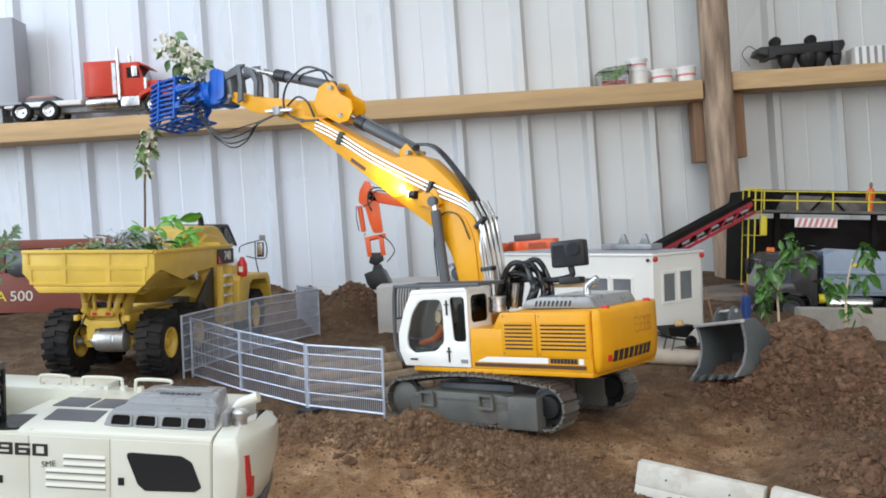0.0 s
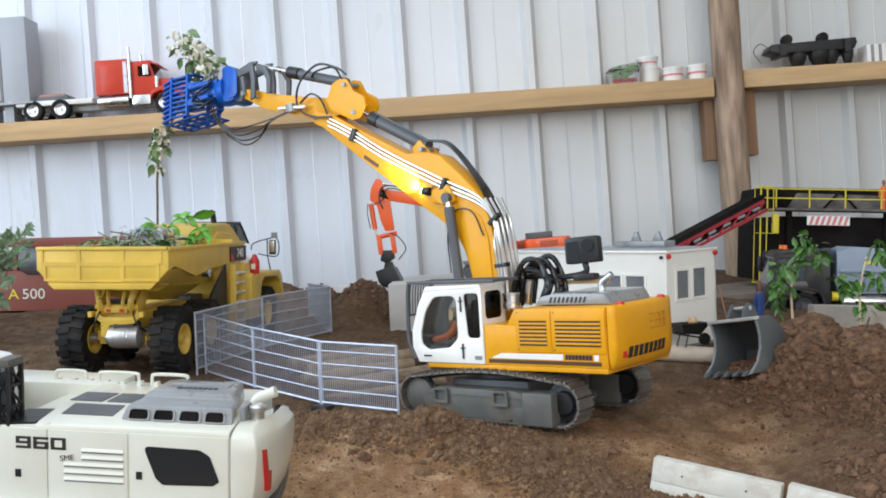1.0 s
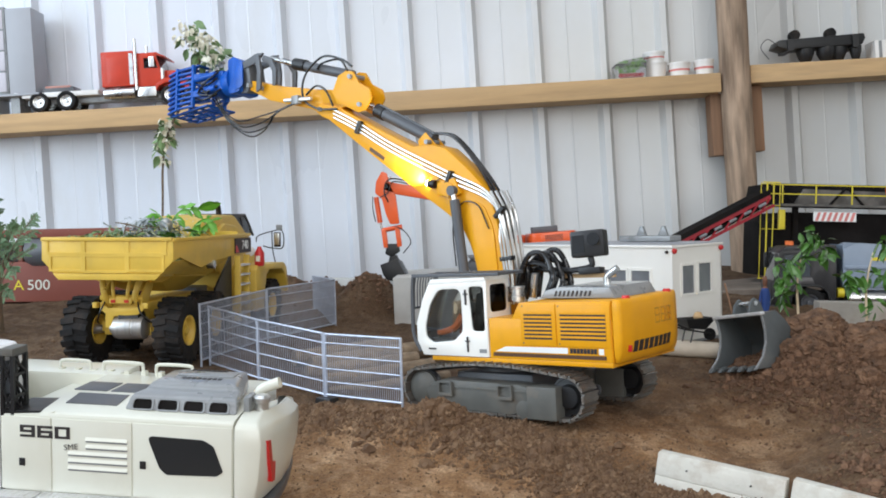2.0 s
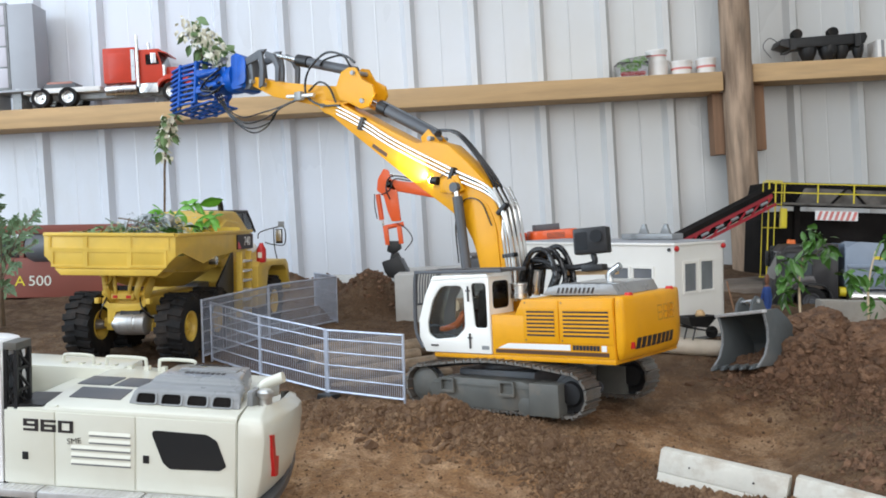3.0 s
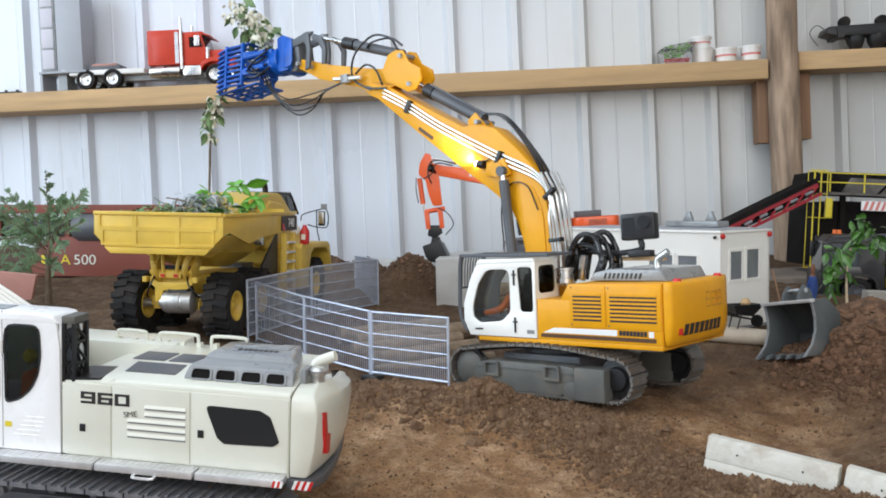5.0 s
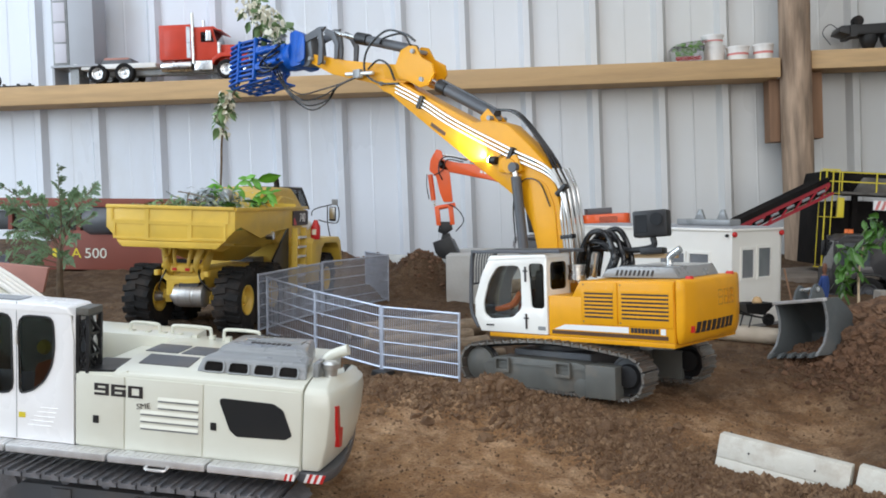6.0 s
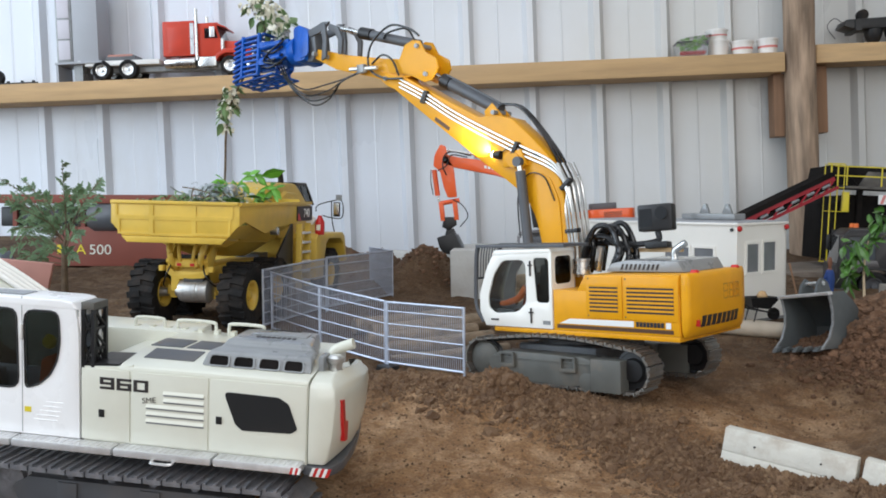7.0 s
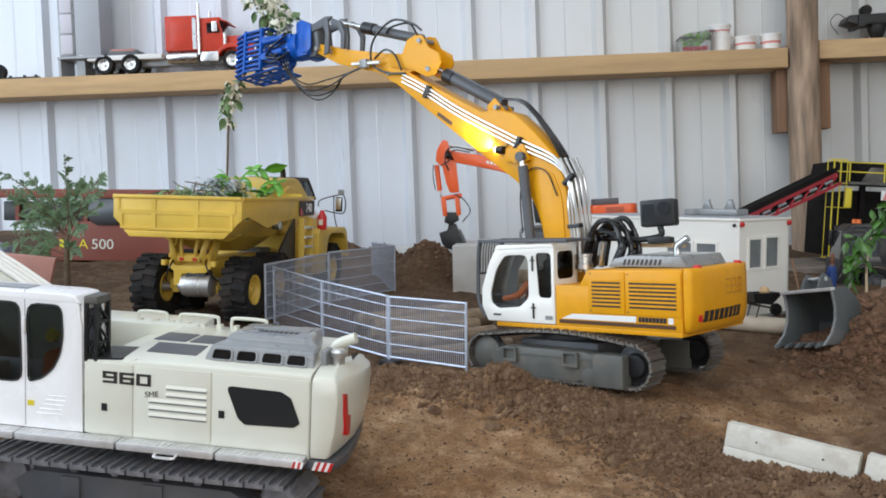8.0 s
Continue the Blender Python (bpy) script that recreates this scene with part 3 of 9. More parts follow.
post()
solo("cleat", box(0.926, 0.992, 3.30, 3.37, 0.520, 0.728), BROWNWOOD, Matrix(), "brown timber block under the rail end", "cleat", kind="structure", bevel=0.003)
solo("cleat", box(1.040, 1.104, 3.31, 3.37, 0.527, 0.748), BROWNWOOD, Matrix(), "brown timber block under the rail end", "cleat", kind="structure", bevel=0.003)


# ---- crawler tracks ----
def stadium(x0, x1, z0, r, sag=0.0):
    """A closed line round two wheels, as (x, z, angle), with its length."""
    pts = []
    n = 24
    for j in range(n + 1):
        a = -math.pi / 2 + math.pi * j / n
        pts.append((x1 + r * math.cos(a), z0 + r * math.sin(a)))
    for j in range(1, 16):
        t = j / 16
        pts.append((x1 + (x0 - x1) * t, z0 + r - sag * math.sin(math.pi * t)))
    for j in range(n + 1):
        a = math.pi / 2 + math.pi * j / n
        pts.append((x0 + r * math.cos(a), z0 + r * math.sin(a)))
    pts.append(pts[0])
    return pts


def pads_on(parent, pts, count, y, width, thick, material, grouser=0.35):
    """Single track plates, all on one mesh, laid along the line."""
    seglen = [math.dist(a, b) for a, b in zip(pts, pts[1:])]
    total = sum(seglen)
    step = total / count
    bm = box(-step * 0.45, step * 0.45, -width / 2, width / 2, -thick / 2, thick / 2)
    box(-step * 0.45, -step * 0.28, -width / 2, width / 2, thick / 2, thick * (0.5 + grouser), bm)
    box(step * 0.10, step * 0.24, -width / 2, width / 2, thick / 2, thick * (0.5 + grouser * 0.7), bm)
    me = mesh_of("track_plate", bm, material, 0, 0)
    for k in range(count):
        s = k * step
        i = 0
        while i < len(seglen) - 1 and s > seglen[i]:
            s -= seglen[i]
            i += 1
        (ax, az), (bx, bz) = pts[i], pts[i + 1]
        t = s / max(seglen[i], 1e-9)
        ob = new("track_plate", me)
        ob.parent = parent
        ang = math.atan2(bz - az, bx - ax)
        ob.matrix_local = Matrix.Translation((ax + (bx - ax) * t, y, az + (bz - az) * t)) @ Matrix.Rotation(-ang, 4, "Y") @ Matrix.Rotation(math.pi, 4, "X")


# ---- the yellow excavator ----
def yellow_excavator():
    ex = thing("excavator", seat_pose(0.1256, 1.6093, 0.0285, -0.18, 0.44, 141.6), "yellow model excavator with white cab and long gooseneck boom", "excavator")
    # undercarriage
    for y, side in ((0.094, 1), (-0.094, -1)):
        und = part("track_frame", prism([(0.096, 0.010), (0.104, 0.034), (0.092, 0.045), (0.072, 0.051), (-0.078, 0.050), (-0.092, 0.047), (-0.096, 0.040), (-0.096, 0.010), (-0.060, 0.004), (0.05, 0.005)], y - 0.016, y + 0.0185), MIDGREY, ex, "dusty grey track frame", bevel=0.002)
        for x in (0.062, -0.055):
            yo = y + side * 0.0185
            part("step", plate(rounded([(x - 0.015, 0.026), (x + 0.015, 0.026), (x + 0.014, 0.050), (x - 0.014, 0.050)], 0.12, 2), [rounded([(x - 0.011, 0.031), (x + 0.011, 0.031), (x + 0.0105, 0.0465), (x - 0.0105, 0.0465)], 0.12, 2)], min(yo, yo + side * 0.006), max(yo, yo + side * 0.006)), MIDGREY, und, "raised step pocket", bevel=0.0006)
        part("frame_rib", prism([(0.092, 0.042), (-0.105, 0.041), (-0.105, 0.0385), (0.094, 0.0395)], min(y, y + side * 0.0200), max(y, y + side * 0.0200)), MIDGREY, und)
        part("roller_cover", lathe([(0.0, 0.0), (0.014, 0.0), (0.015, 0.004), (0.0, 0.006)], 24, at=(-0.088, y + (0.016 if side > 0 else -0.022), 0.012)), MIDGREY, und)
        part("sprocket_guard", box(-0.150, -0.098, min(y - 0.012 * side, y + side * 0.0262), max(y - 0.012 * side, y + side * 0.0262), 0.001, 0.050), MIDGREY, und, bevel=0.002)
        part("idler", lathe([(0.0, -0.014), (0.020, -0.014), (0.027, -0.010), (0.028, 0.010), (0.020, 0.014), (0.012, 0.0165), (0.0, 0.0165)], 28, at=(0.118, y, 0.0345)), MIDGREY, ex)
        # Metal sprocket and chain coloured black: the shade inside the track is painted on.
        part("sprocket", lathe([(0.0, -0.009), (0.016, -0.009), (0.019, -0.004), (0.027, -0.003), (0.027, 0.003), (0.019, 0.004), (0.016, 0.009), (0.0, 0.010)], 24, at=(-0.160, y, 0.0345)), BLACK, ex)
        for x in (0.075, 0.04, 0.005, -0.03, -0.065, -0.1):
            part("roller", rod((x, y - 0.015, 0.014), (x, y + 0.0165, 0.014), 0.0095, seg=16), DARKSTEEL, ex)
        tr = part("track_chain", tube([(a, y, b) for a, b in stadium(0.118, -0.160, 0.0345, 0.0285, -0.012)], 0.004, 6, 1), BLACK, ex)
        pads_on(tr, stadium(-0.160, 0.118, 0.0345, 0.0318, -0.012), 46, y, 0.041, 0.0034, STEEL, 0.75)
    part("car_body", prism([(0.07, -0.075), (0.07, 0.075), (-0.08, 0.075), (-0.08, -0.075)], 0.024, 0.060, "z"), GREY, ex, bevel=0.006)
    part("slew_ring", lathe([(0.066, 0.058), (0.066, 0.083)], 36, "z"), GREY, ex)
    # upper frame and bodywork
    up = part("platform", prism([(0.10, -0.098), (0.10, 0.098), (-0.236, 0.0985), (-0.236, -0.0985)], 0.080, 0.0875, "z"), YELLOW, ex, bevel=0.0015)
    part("lower_shell", prism(rounded([(-0.018, -0.0985), (-0.018, 0.0985), (-0.2365, 0.0985), (-0.2365, -0.0985)], 0.02), 0.0875, 0.150, "z"), YELLOW, up, bevel=0.002)
    house = part("engine_house", prism([(-0.062, 0.148), (-0.078, 0.174), (-0.2365, 0.1765), (-0.2365, 0.148)], -0.0985, 0.0985), YELLOW, up, bevel=0.002)
    plan = rounded([(-0.2372, -0.0975), (-0.2372, 0.0995), (-0.252, 0.0992), (-0.2585, 0.075), (-0.2610, 0.0), (-0.2555, -0.065), (-0.244, -0.0965)], 0.35, 5)
    cb = bmesh.new()
    rings = []
    for z, fx, fy in ((0.0865, 0.42, 0.93), (0.0890, 0.56, 0.955), (0.0960, 0.78, 0.980), (0.1070, 0.93, 0.996), (0.1250, 1.0, 1.0), (0.1600, 0.98, 1.0), (0.1720, 0.93, 0.997), (0.1765, 0.84, 0.985), (0.1782, 0.70, 0.965)):
        rings.append([cb.verts.new((-0.2372 + (x + 0.2372) * fx, y * fy, z)) for x, y in plan])
    for lo_r, hi_r in zip(rings, rings[1:]):
        for j in range(len(plan)):
            k = (j + 1) % len(plan)
            cb.faces.new((lo_r[j], lo_r[k], hi_r[k], hi_r[j]))
    cb.faces.new(rings[0])
    cb.faces.new(rings[-1])
    bmesh.ops.recalc_face_normals(cb, faces=cb.faces)
    cw = part("counterweight", cb, YELLOW, ex, smooth=40)

    def rear_x(y, share):
        """The rear face of the counterweight at y, where it reaches that share of its full depth."""
        ring = sorted((b, a) for a, b in plan if a < -0.2380)
        return -0.2372 + (np.interp(y, [q[0] for q in ring], [q[1] for q in ring]) + 0.2372) * share

    # side doors and louvres
    for x0, x1, n in ((-0.081, -0.1435, 7), (-0.1455, -0.2350, 7)):
        d = part("side_door", box(x1, x0, 0.0985, 0.1000, 0.109, 0.172), YELLOW, house, bevel=0.0006)
        part("louvre_recess", box(x1 + 0.007, x0 - 0.006, 0.0996, 0.10035, 0.119, 0.160), DECAL, d)
        h = 0.041 / n
        for k in range(n):
            z = 0.119 + k * h
            part("louvre", box(x1 + 0.0065, x0 - 0.0055, 0.1000, 0.1010, z + h * 0.48, z + h * 1.0), YELLOW, d)
        for zz in (0.113, 0.169):
            part("bolt", rod((x0 - 0.004, 0.0998, zz), (x0 - 0.004, 0.1008, zz), 0.0011, seg=8), GREY, d)
    # stripe with the maker's lettering as a plain bar
    part("white_stripe", prism([(-0.030, 0.0985), (-0.050, 0.1065), (-0.162, 0.1073), (-0.162, 0.0985)], 0.0988, 0.0994), WHITEDECAL, up)
    part("brown_stripe", box(-0.2262, -0.026, 0.0988, 0.0993, 0.0912, 0.0968), BROWNDECAL, up)
    for k in range(8):
        x = -0.1660 - k * 0.0058
        part("lettering_bar", box(x - 0.0046, x, 0.0990, 0.0996, 0.0996, 0.1068), DECAL, up)
    part("white_patch", box(-0.2225, -0.2145, 0.0988, 0.0994, 0.0985, 0.1072), WHITEDECAL, up)
    for k in range(8):
        y = 0.074 - k * 0.0150
        lb = bmesh.new()
        for yy, zz in ((y, 0.101), (y - 0.0110, 0.101), (y - 0.0130, 0.117), (y - 0.002, 0.117)):
            xx = rear_x(yy, 0.86 if zz < 0.11 else 0.975)
            lb.verts.new((xx - 0.0009, yy, zz))
            lb.verts.new((xx + 0.0030, yy, zz))
        bmesh.ops.convex_hull(lb, input=lb.verts)
        part("lettering_bar", lb, DECAL, cw, smooth=0)
    for k in range(3):
        y0, y1 = 0.010 - k * 0.019, -0.005 - k * 0.019
        part("number_outline", plate([(y1, 0.136), (y0, 0.136), (y0, 0.159), (y1, 0.159)], [[(y1 + 0.0018, 0.138), (y0 - 0.0018, 0.138), (y0 - 0.0018, 0.1465), (y1 + 0.0018, 0.1465)], [(y1 + 0.0018, 0.1485), (y0 - 0.0018, 0.1485), (y0 - 0.0018, 0.157), (y1 + 0.0018, 0.157)]], -0.2604, -0.2585, "x"), FADED, cw)
    part("rear_lamp", box(-0.2590, -0.2520, 0.081, 0.085, 0.103, 0.112), REDLAMP, cw)
    part("lifting_eye", rod((-0.246, 0.07, 0.1775), (-0.246, 0.07, 0.182), 0.007, 0.005), REDLAMP, cw, "red cap")
    part("lifting_eye", rod((-0.246, -0.06, 0.1775), (-0.246, -0.06, 0.182), 0.007, 0.005), REDLAMP, cw, "red cap")
    # grey hood, silencer, camera on its bracket
    hood = part("hood", prism([(-0.088, 0.1765), (-0.098, 0.189), (-0.125, 0.1945), (-0.212, 0.1935), (-0.222, 0.1765)], -0.075, 0.055), HOODGREY, ex, "dark grey engine hood with slots", bevel=0.003)
    for k in range(9):
        x = -0.115 - k * 0.0075
        part("slot", prism([(x, 0.180), (x - 0.0035, 0.180), (x - 0.0065, 0.1885), (x - 0.003, 0.1885)], 0.0546, 0.0556), DECAL, hood)
    part("silencer", tube([(-0.172, -0.01, 0.192), (-0.172, -0.01, 0.204), (-0.178, -0.01, 0.210), (-0.191, -0.01, 0.218)], 0.0055, 12, 5), CHROME, ex, "bright bent exhaust tail")
    part("rail_board", box(-0.175, -0.075, -0.034, -0.026, 0.203, 0.2095), PINE, ex, "thin wooden strip", bevel=0.0005)
    part("air_filter", lathe([(0.0, 0.172), (0.014, 0.172), (0.014, 0.180), (0.0125, 0.181), (0.0125, 0.192), (0.014, 0.193), (0.014, 0.196), (0.0, 0.197)], 24, "z", (-0.038, 0.045, 0.0)), CHROME, ex)
    # tank boxes on the far side, boom foot
    part("tank", box(-0.075, 0.095, -0.097, -0.030, 0.0875, 0.152), YELLOW, ex, bevel=0.004)
    for y in (-0.027, 0.021):
        part("boom_bracket", prism([(-0.02, 0.0875), (0.10, 0.0875), (0.075, 0.150), (0.02, 0.165), (-0.01, 0.14)], y, y + 0.006), YELLOW, ex, bevel=0.001)
    # cab
    cab = part("cab", plate([(0.116, 0.0885), (0.128, 0.112), (0.128, 0.140), (0.112, 0.182), (0.097, 0.207), (-0.018, 0.210), (-0.018, 0.0885)],
                            [rounded([(0.1085, 0.118), (0.110, 0.135), (0.098, 0.172), (0.079, 0.1955), (0.032, 0.197), (0.032, 0.128), (0.050, 0.113), (0.095, 0.109)], 0.3, 3),
                             rounded([(0.0175, 0.200), (-0.0125, 0.200), (-0.0125, 0.129), (0.012, 0.129)], 0.25, 3)], 0.0965, 0.1000), WHITE, ex, "white cab", bevel=0.0006)
    part("cab_inner_side", plate([(0.116, 0.0885), (0.128, 0.112), (0.128, 0.140), (0.112, 0.182), (0.097, 0.207), (-0.018, 0.210), (-0.018, 0.0885)],
                                 [[(0.104, 0.115), (0.1, 0.17), (0.08, 0.197), (0.04, 0.199), (0.04, 0.150)]], 0.0345, 0.037), CABGREY, cab)
    part("cab_rear", plate([(0.037, 0.0885), (0.0965, 0.0885), (0.0965, 0.2095), (0.037, 0.2095)], [rounded([(0.045, 0.158), (0.090, 0.158), (0.090, 0.202), (0.045, 0.202)], 0.2)], -0.018, -0.0155, "x"), WHITE, cab)
    part("cab_roof", prism([(0.101, 0.204), (0.093, 0.2125), (-0.016, 0.2145), (-0.0195, 0.2085)], 0.033, 0.1015), WHITE, cab, bevel=0.002)
    part("cab_floor", box(-0.0175, 0.115, 0.0372, 0.0963, 0.0885, 0.092), CABGREY, cab)
    part("side_glass", prism(rounded([(0.110, 0.117), (0.111, 0.135), (0.099, 0.173), (0.080, 0.197), (0.031, 0.198), (0.031, 0.127), (0.049, 0.112), (0.095, 0.108)], 0.3, 3), 0.0978, 0.0984), GLASS, cab)
    part("side_glass", prism([(0.018, 0.201), (-0.0135, 0.201), (-0.0135, 0.128), (0.012, 0.128)], 0.0978, 0.0984), SMOKE, cab)
    part("rear_glass", prism([(0.044, 0.157), (0.091, 0.157), (0.091, 0.203), (0.044, 0.203)], -0.0170, -0.0165, "x"), glass("amber_cab_glass", (0.85, 0.6, 0.3), 0.85), cab)
    part("windscreen", prism([(0.118, 0.098), (0.129, 0.112), (0.129, 0.140), (0.113, 0.182), (0.100, 0.203), (0.0985, 0.203), (0.111, 0.182), (0.127, 0.140), (0.127, 0.112), (0.116, 0.098)], 0.037, 0.0965), GLASS, cab)
    for k in range(2):
        zz = 0.183 - k * 0.075
        part("handle", prism([(0.0215, zz - 0.012), (0.0235, zz - 0.012), (0.0235, zz + 0.012), (0.0215, zz + 0.012)], 0.0995, 0.1025), DECAL, cab)
        part("handle", box(0.0185, 0.0265, 0.0995, 0.1025, zz + 0.004, zz + 0.006), DECAL, cab)
    part("grab_rail", box(0.089, 0.104, 0.0995, 0.1015, 0.098, 0.1005), DECAL, cab)
    part("vent_grille", box(-0.014, 0.000, 0.0995, 0.1006, 0.095, 0.101), HOODGREY, cab)
    part("seat", box(0.010, 0.055, 0.050, 0.085, 0.092, 0.125), CABGREY, cab, bevel=0.006)
    part("seat_back", prism([(0.006, 0.12), (0.022, 0.12), (0.014, 0.188), (-0.002, 0.188)], 0.050, 0.085), HOODGREY, cab, bevel=0.004)
    part("dummy_torso", prism([(0.030, 0.118), (0.052, 0.118), (0.048, 0.158), (0.034, 0.160)], 0.060, 0.086), HULL, cab, "red-brown seated dummy", bevel=0.005)
    part("dummy_arm", tube([(0.042, 0.086, 0.152), (0.056, 0.089, 0.134), (0.080, 0.088, 0.126), (0.094, 0.084, 0.124)], 0.0062, 8, 5, taper=0.7), DOLLORANGE, cab, "orange arm of the dummy")
    part("console", box(0.060, 0.100, 0.072, 0.094, 0.094, 0.116), GREY, cab, bevel=0.003)
    part("head_rest", lathe([(0, -0.011), (0.008, -0.008), (0.011, 0), (0.008, 0.008), (0, 0.011)], 14, at=(0.036, 0.070, 0.165)), TUB, cab)
    # roof guard
    gd = part("roof_guard", box(-0.045, 0.132, 0.034, 0.040, 0.2160, 0.2215), GREY, ex, "dark steel guard over roof and windscreen")
    part("guard_rail", box(-0.045, 0.132, 0.0965, 0.103, 0.2160, 0.2215), GREY, gd, bevel=0.001)
    for k in range(13):
        x = -0.045 + k * 0.0145
        part("guard_bar", box(x, x + 0.0035, 0.040, 0.0965, 0.2170, 0.2205), GREY, gd)
    for y in (0.036, 0.0985):
        part("guard_side", tube([(0.130, y, 0.219), (0.134, y, 0.205), (0.137, y, 0.150), (0.136, y, 0.118), (0.122, y, 0.094)], 0.0033, 6, 4), GREY, gd)
    for k in range(8):
        y = 0.0435 + k * 0.0070
        part("guard_bar", tube([(0.131, y, 0.218), (0.135, y, 0.200), (0.137, y, 0.165)], 0.0012, 5, 3), GREY, gd)
    part("guard_bar", rod((0.137, 0.036, 0.165), (0.137, 0.0985, 0.165), 0.0018, seg=6), GREY, gd)
    # boom
    BM = [(0.046, 0.105), (0.051, 0.170), (0.056, 0.225), (0.071, 0.268), (0.088, 0.300), (0.105, 0.312), (0.124, 0.326), (0.185, 0.367), (0.249, 0.412), (0.316, 0.460), (0.346, 0.482), (0.390, 0.514), (0.408, 0.522), (0.424, 0.534), (0.412, 0.547),
          (0.360, 0.533), (0.280, 0.490), (0.185, 0.442), (0.150, 0.444), (0.112, 0.432), (0.070, 0.396), (0.036, 0.362), (0.015, 0.320), (0.004, 0.262), (0.000, 0.170), (0.010, 0.105)]
    boom = part("boom", prism(BM, -0.019, 0.019), YELLOW, ex, "yellow gooseneck boom", bevel=0.0025)
    part("boom_cheek", prism(rounded([(0.049, 0.190), (0.066, 0.270), (0.078, 0.310), (0.062, 0.336), (0.036, 0.330), (0.018, 0.290), (0.012, 0.190)], 0.35, 4), 0.019, 0.0212), YELLOW, boom, bevel=0.0007)
    part("cylinder_boss", rod((0.104, -0.026, 0.361), (0.104, 0.030, 0.361), 0.0125, seg=20), YELLOW, boom)
    part("cylinder_boss", prism([(0.130, 0.352), (0.128, 0.374), (0.090, 0.380), (0.078, 0.352), (0.092, 0.347)], 0.019, 0.027), YELLOW, boom, bevel=0.002)
    for y in (-0.031, 0.031):
        lc = part("lift_cylinder", rod((0.071, y, 0.165), (0.0885, y, 0.342), 0.0086, seg=18), GREY, ex, "dark grey lift cylinder")
        part("rod", rod((0.0885, y, 0.342), (0.092, y, 0.360), 0.0050), CHROME, lc)
        part("end_eye", rod((0.092, y - 0.006, 0.358), (0.092, y + 0.006, 0.358), 0.0085, seg=16), GREY, lc)
        part("end_eye", rod((0.070, y - 0.006, 0.162), (0.070, y + 0.006, 0.162), 0.010, seg=16), GREY, lc)
    for (a, b, yy) in (((0.128, 0.440), (0.303, 0.532), 0.0),):
        sc = part("stick_cylinder", rod((0.150, yy, 0.452), (0.274, yy, 0.516), 0.0112, seg=20), GREY, ex, "dark grey stick cylinder")
        part("end_cap", rod((0.262, yy, 0.5098), (0.281, yy, 0.5196), 0.0128, seg=20), BLACK, sc)
        part("rod", rod((0.281, yy, 0.5196), (0.306, yy, 0.5325), 0.0055), CHROME, sc)
        part("feed_pipe", tube([(0.140, 0.012, 0.462), (0.20, 0.012, 0.494), (0.262, 0.012, 0.526)], 0.0016, 6, 3), GREY, sc)
    for y in (-0.0125, 0.0095):
        part("cylinder_lug", prism([(0.095, 0.410), (0.135, 0.438), (0.160, 0.465), (0.178, 0.452), (0.170, 0.425)], y, y + 0.003), YELLOW, boom, bevel=0.0006)
    for x, z in ((0.150, 0.447), (0.409, 0.536)):
        part("pin", rod((x, -0.0245, z), (x, 0.0245, z), 0.0042, seg=8), HOODGREY, boom)
    # pipes along the boom
    for k in range(3):
        o = k * 0.0075
        part("hydraulic_pipe", tube([(0.372, 0.0225, 0.531 - o), (0.310, 0.0225, 0.499 - o), (0.230, 0.0225, 0.452 - o), (0.106, 0.0225, 0.391 - o), (0.032 - o * 0.3, 0.0225, 0.356 - o), (0.004 - o * 0.2, 0.0250, 0.322 - o), (-0.010 + o * 0.8, 0.0265, 0.272), (-0.016 + o * 0.8, 0.0265, 0.215), (-0.018 + o * 0.8, 0.0255, 0.165)], 0.0019, 8, 6), PIPE, boom, "bright hydraulic pipe")
    for k in range(4):
        part("hydraulic_pipe", tube([(0.026 - k * 0.004, 0.012 - k * 0.009, 0.352), (0.004 - k * 0.003, 0.014 - k * 0.009, 0.310), (-0.008 - k * 0.002, 0.014 - k * 0.009, 0.235), (-0.010 - k * 0.002, 0.014 - k * 0.009, 0.165)], 0.0030, 8, 5), PIPE, boom, "bright hydraulic pipe")
    for x, z, ang in ((0.308, 0.490, 30), (0.103, 0.381, 27), (0.002, 0.316, 50), (-0.008, 0.240, 85)):
        bmc = box(-0.0035, 0.0035, -0.006, 0.006, -0.012, 0.012)
        bmc.transform(Matrix.Translation((x, 0.0225, z)) @ Matrix.Rotation(radians(-ang + 0), 4, "Y"))
        part("pipe_clamp", bmc, BLACK, boom, bevel=0.001)
    # hoses over the boom's back
    for k in range(3):
        part("hose", tube([(0.150 - 0.004 * k, 0.006 - k * 0.006, 0.462), (0.105, 0.006 - k * 0.006, 0.452), (0.060, 0.006 - k * 0.006, 0.405), (0.024 - k * 0.003, 0.006 - k * 0.006, 0.345), (0.004 - k * 0.003, 0.006 - k * 0.006, 0.270)], 0.0024, 8, 6), SHINY, boom, "black rubber hose")
    part("lamp_cable", tube([(0.140, 0.024, 0.373), (0.110, 0.022, 0.385), (0.070, 0.021, 0.372), (0.030, 0.021, 0.345)], 0.0011, 6, 6), SHINY, boom)
    part("drain_hose", tube([(0.098, 0.024, 0.230), (0.100, 0.024, 0.300), (0.078, 0.024, 0.336), (0.045, 0.024, 0.330), (0.025, 0.024, 0.290)], 0.0012, 6, 6), SHINY, boom)
    lamp = part("work_lamp", rod((0.134, 0.024, 0.372), (0.149, 0.0245, 0.374), 0.0075, 0.0065, 16), BLACK, boom, "small black work lamp", bevel=0.001)
    part("lens", lathe([(0.0, 0.004), (0.004, 0.0032), (0.0062, 0.0)], 16, "x", (0.149, 0.0245, 0.374)), LED, lamp, "lit lamp lens")
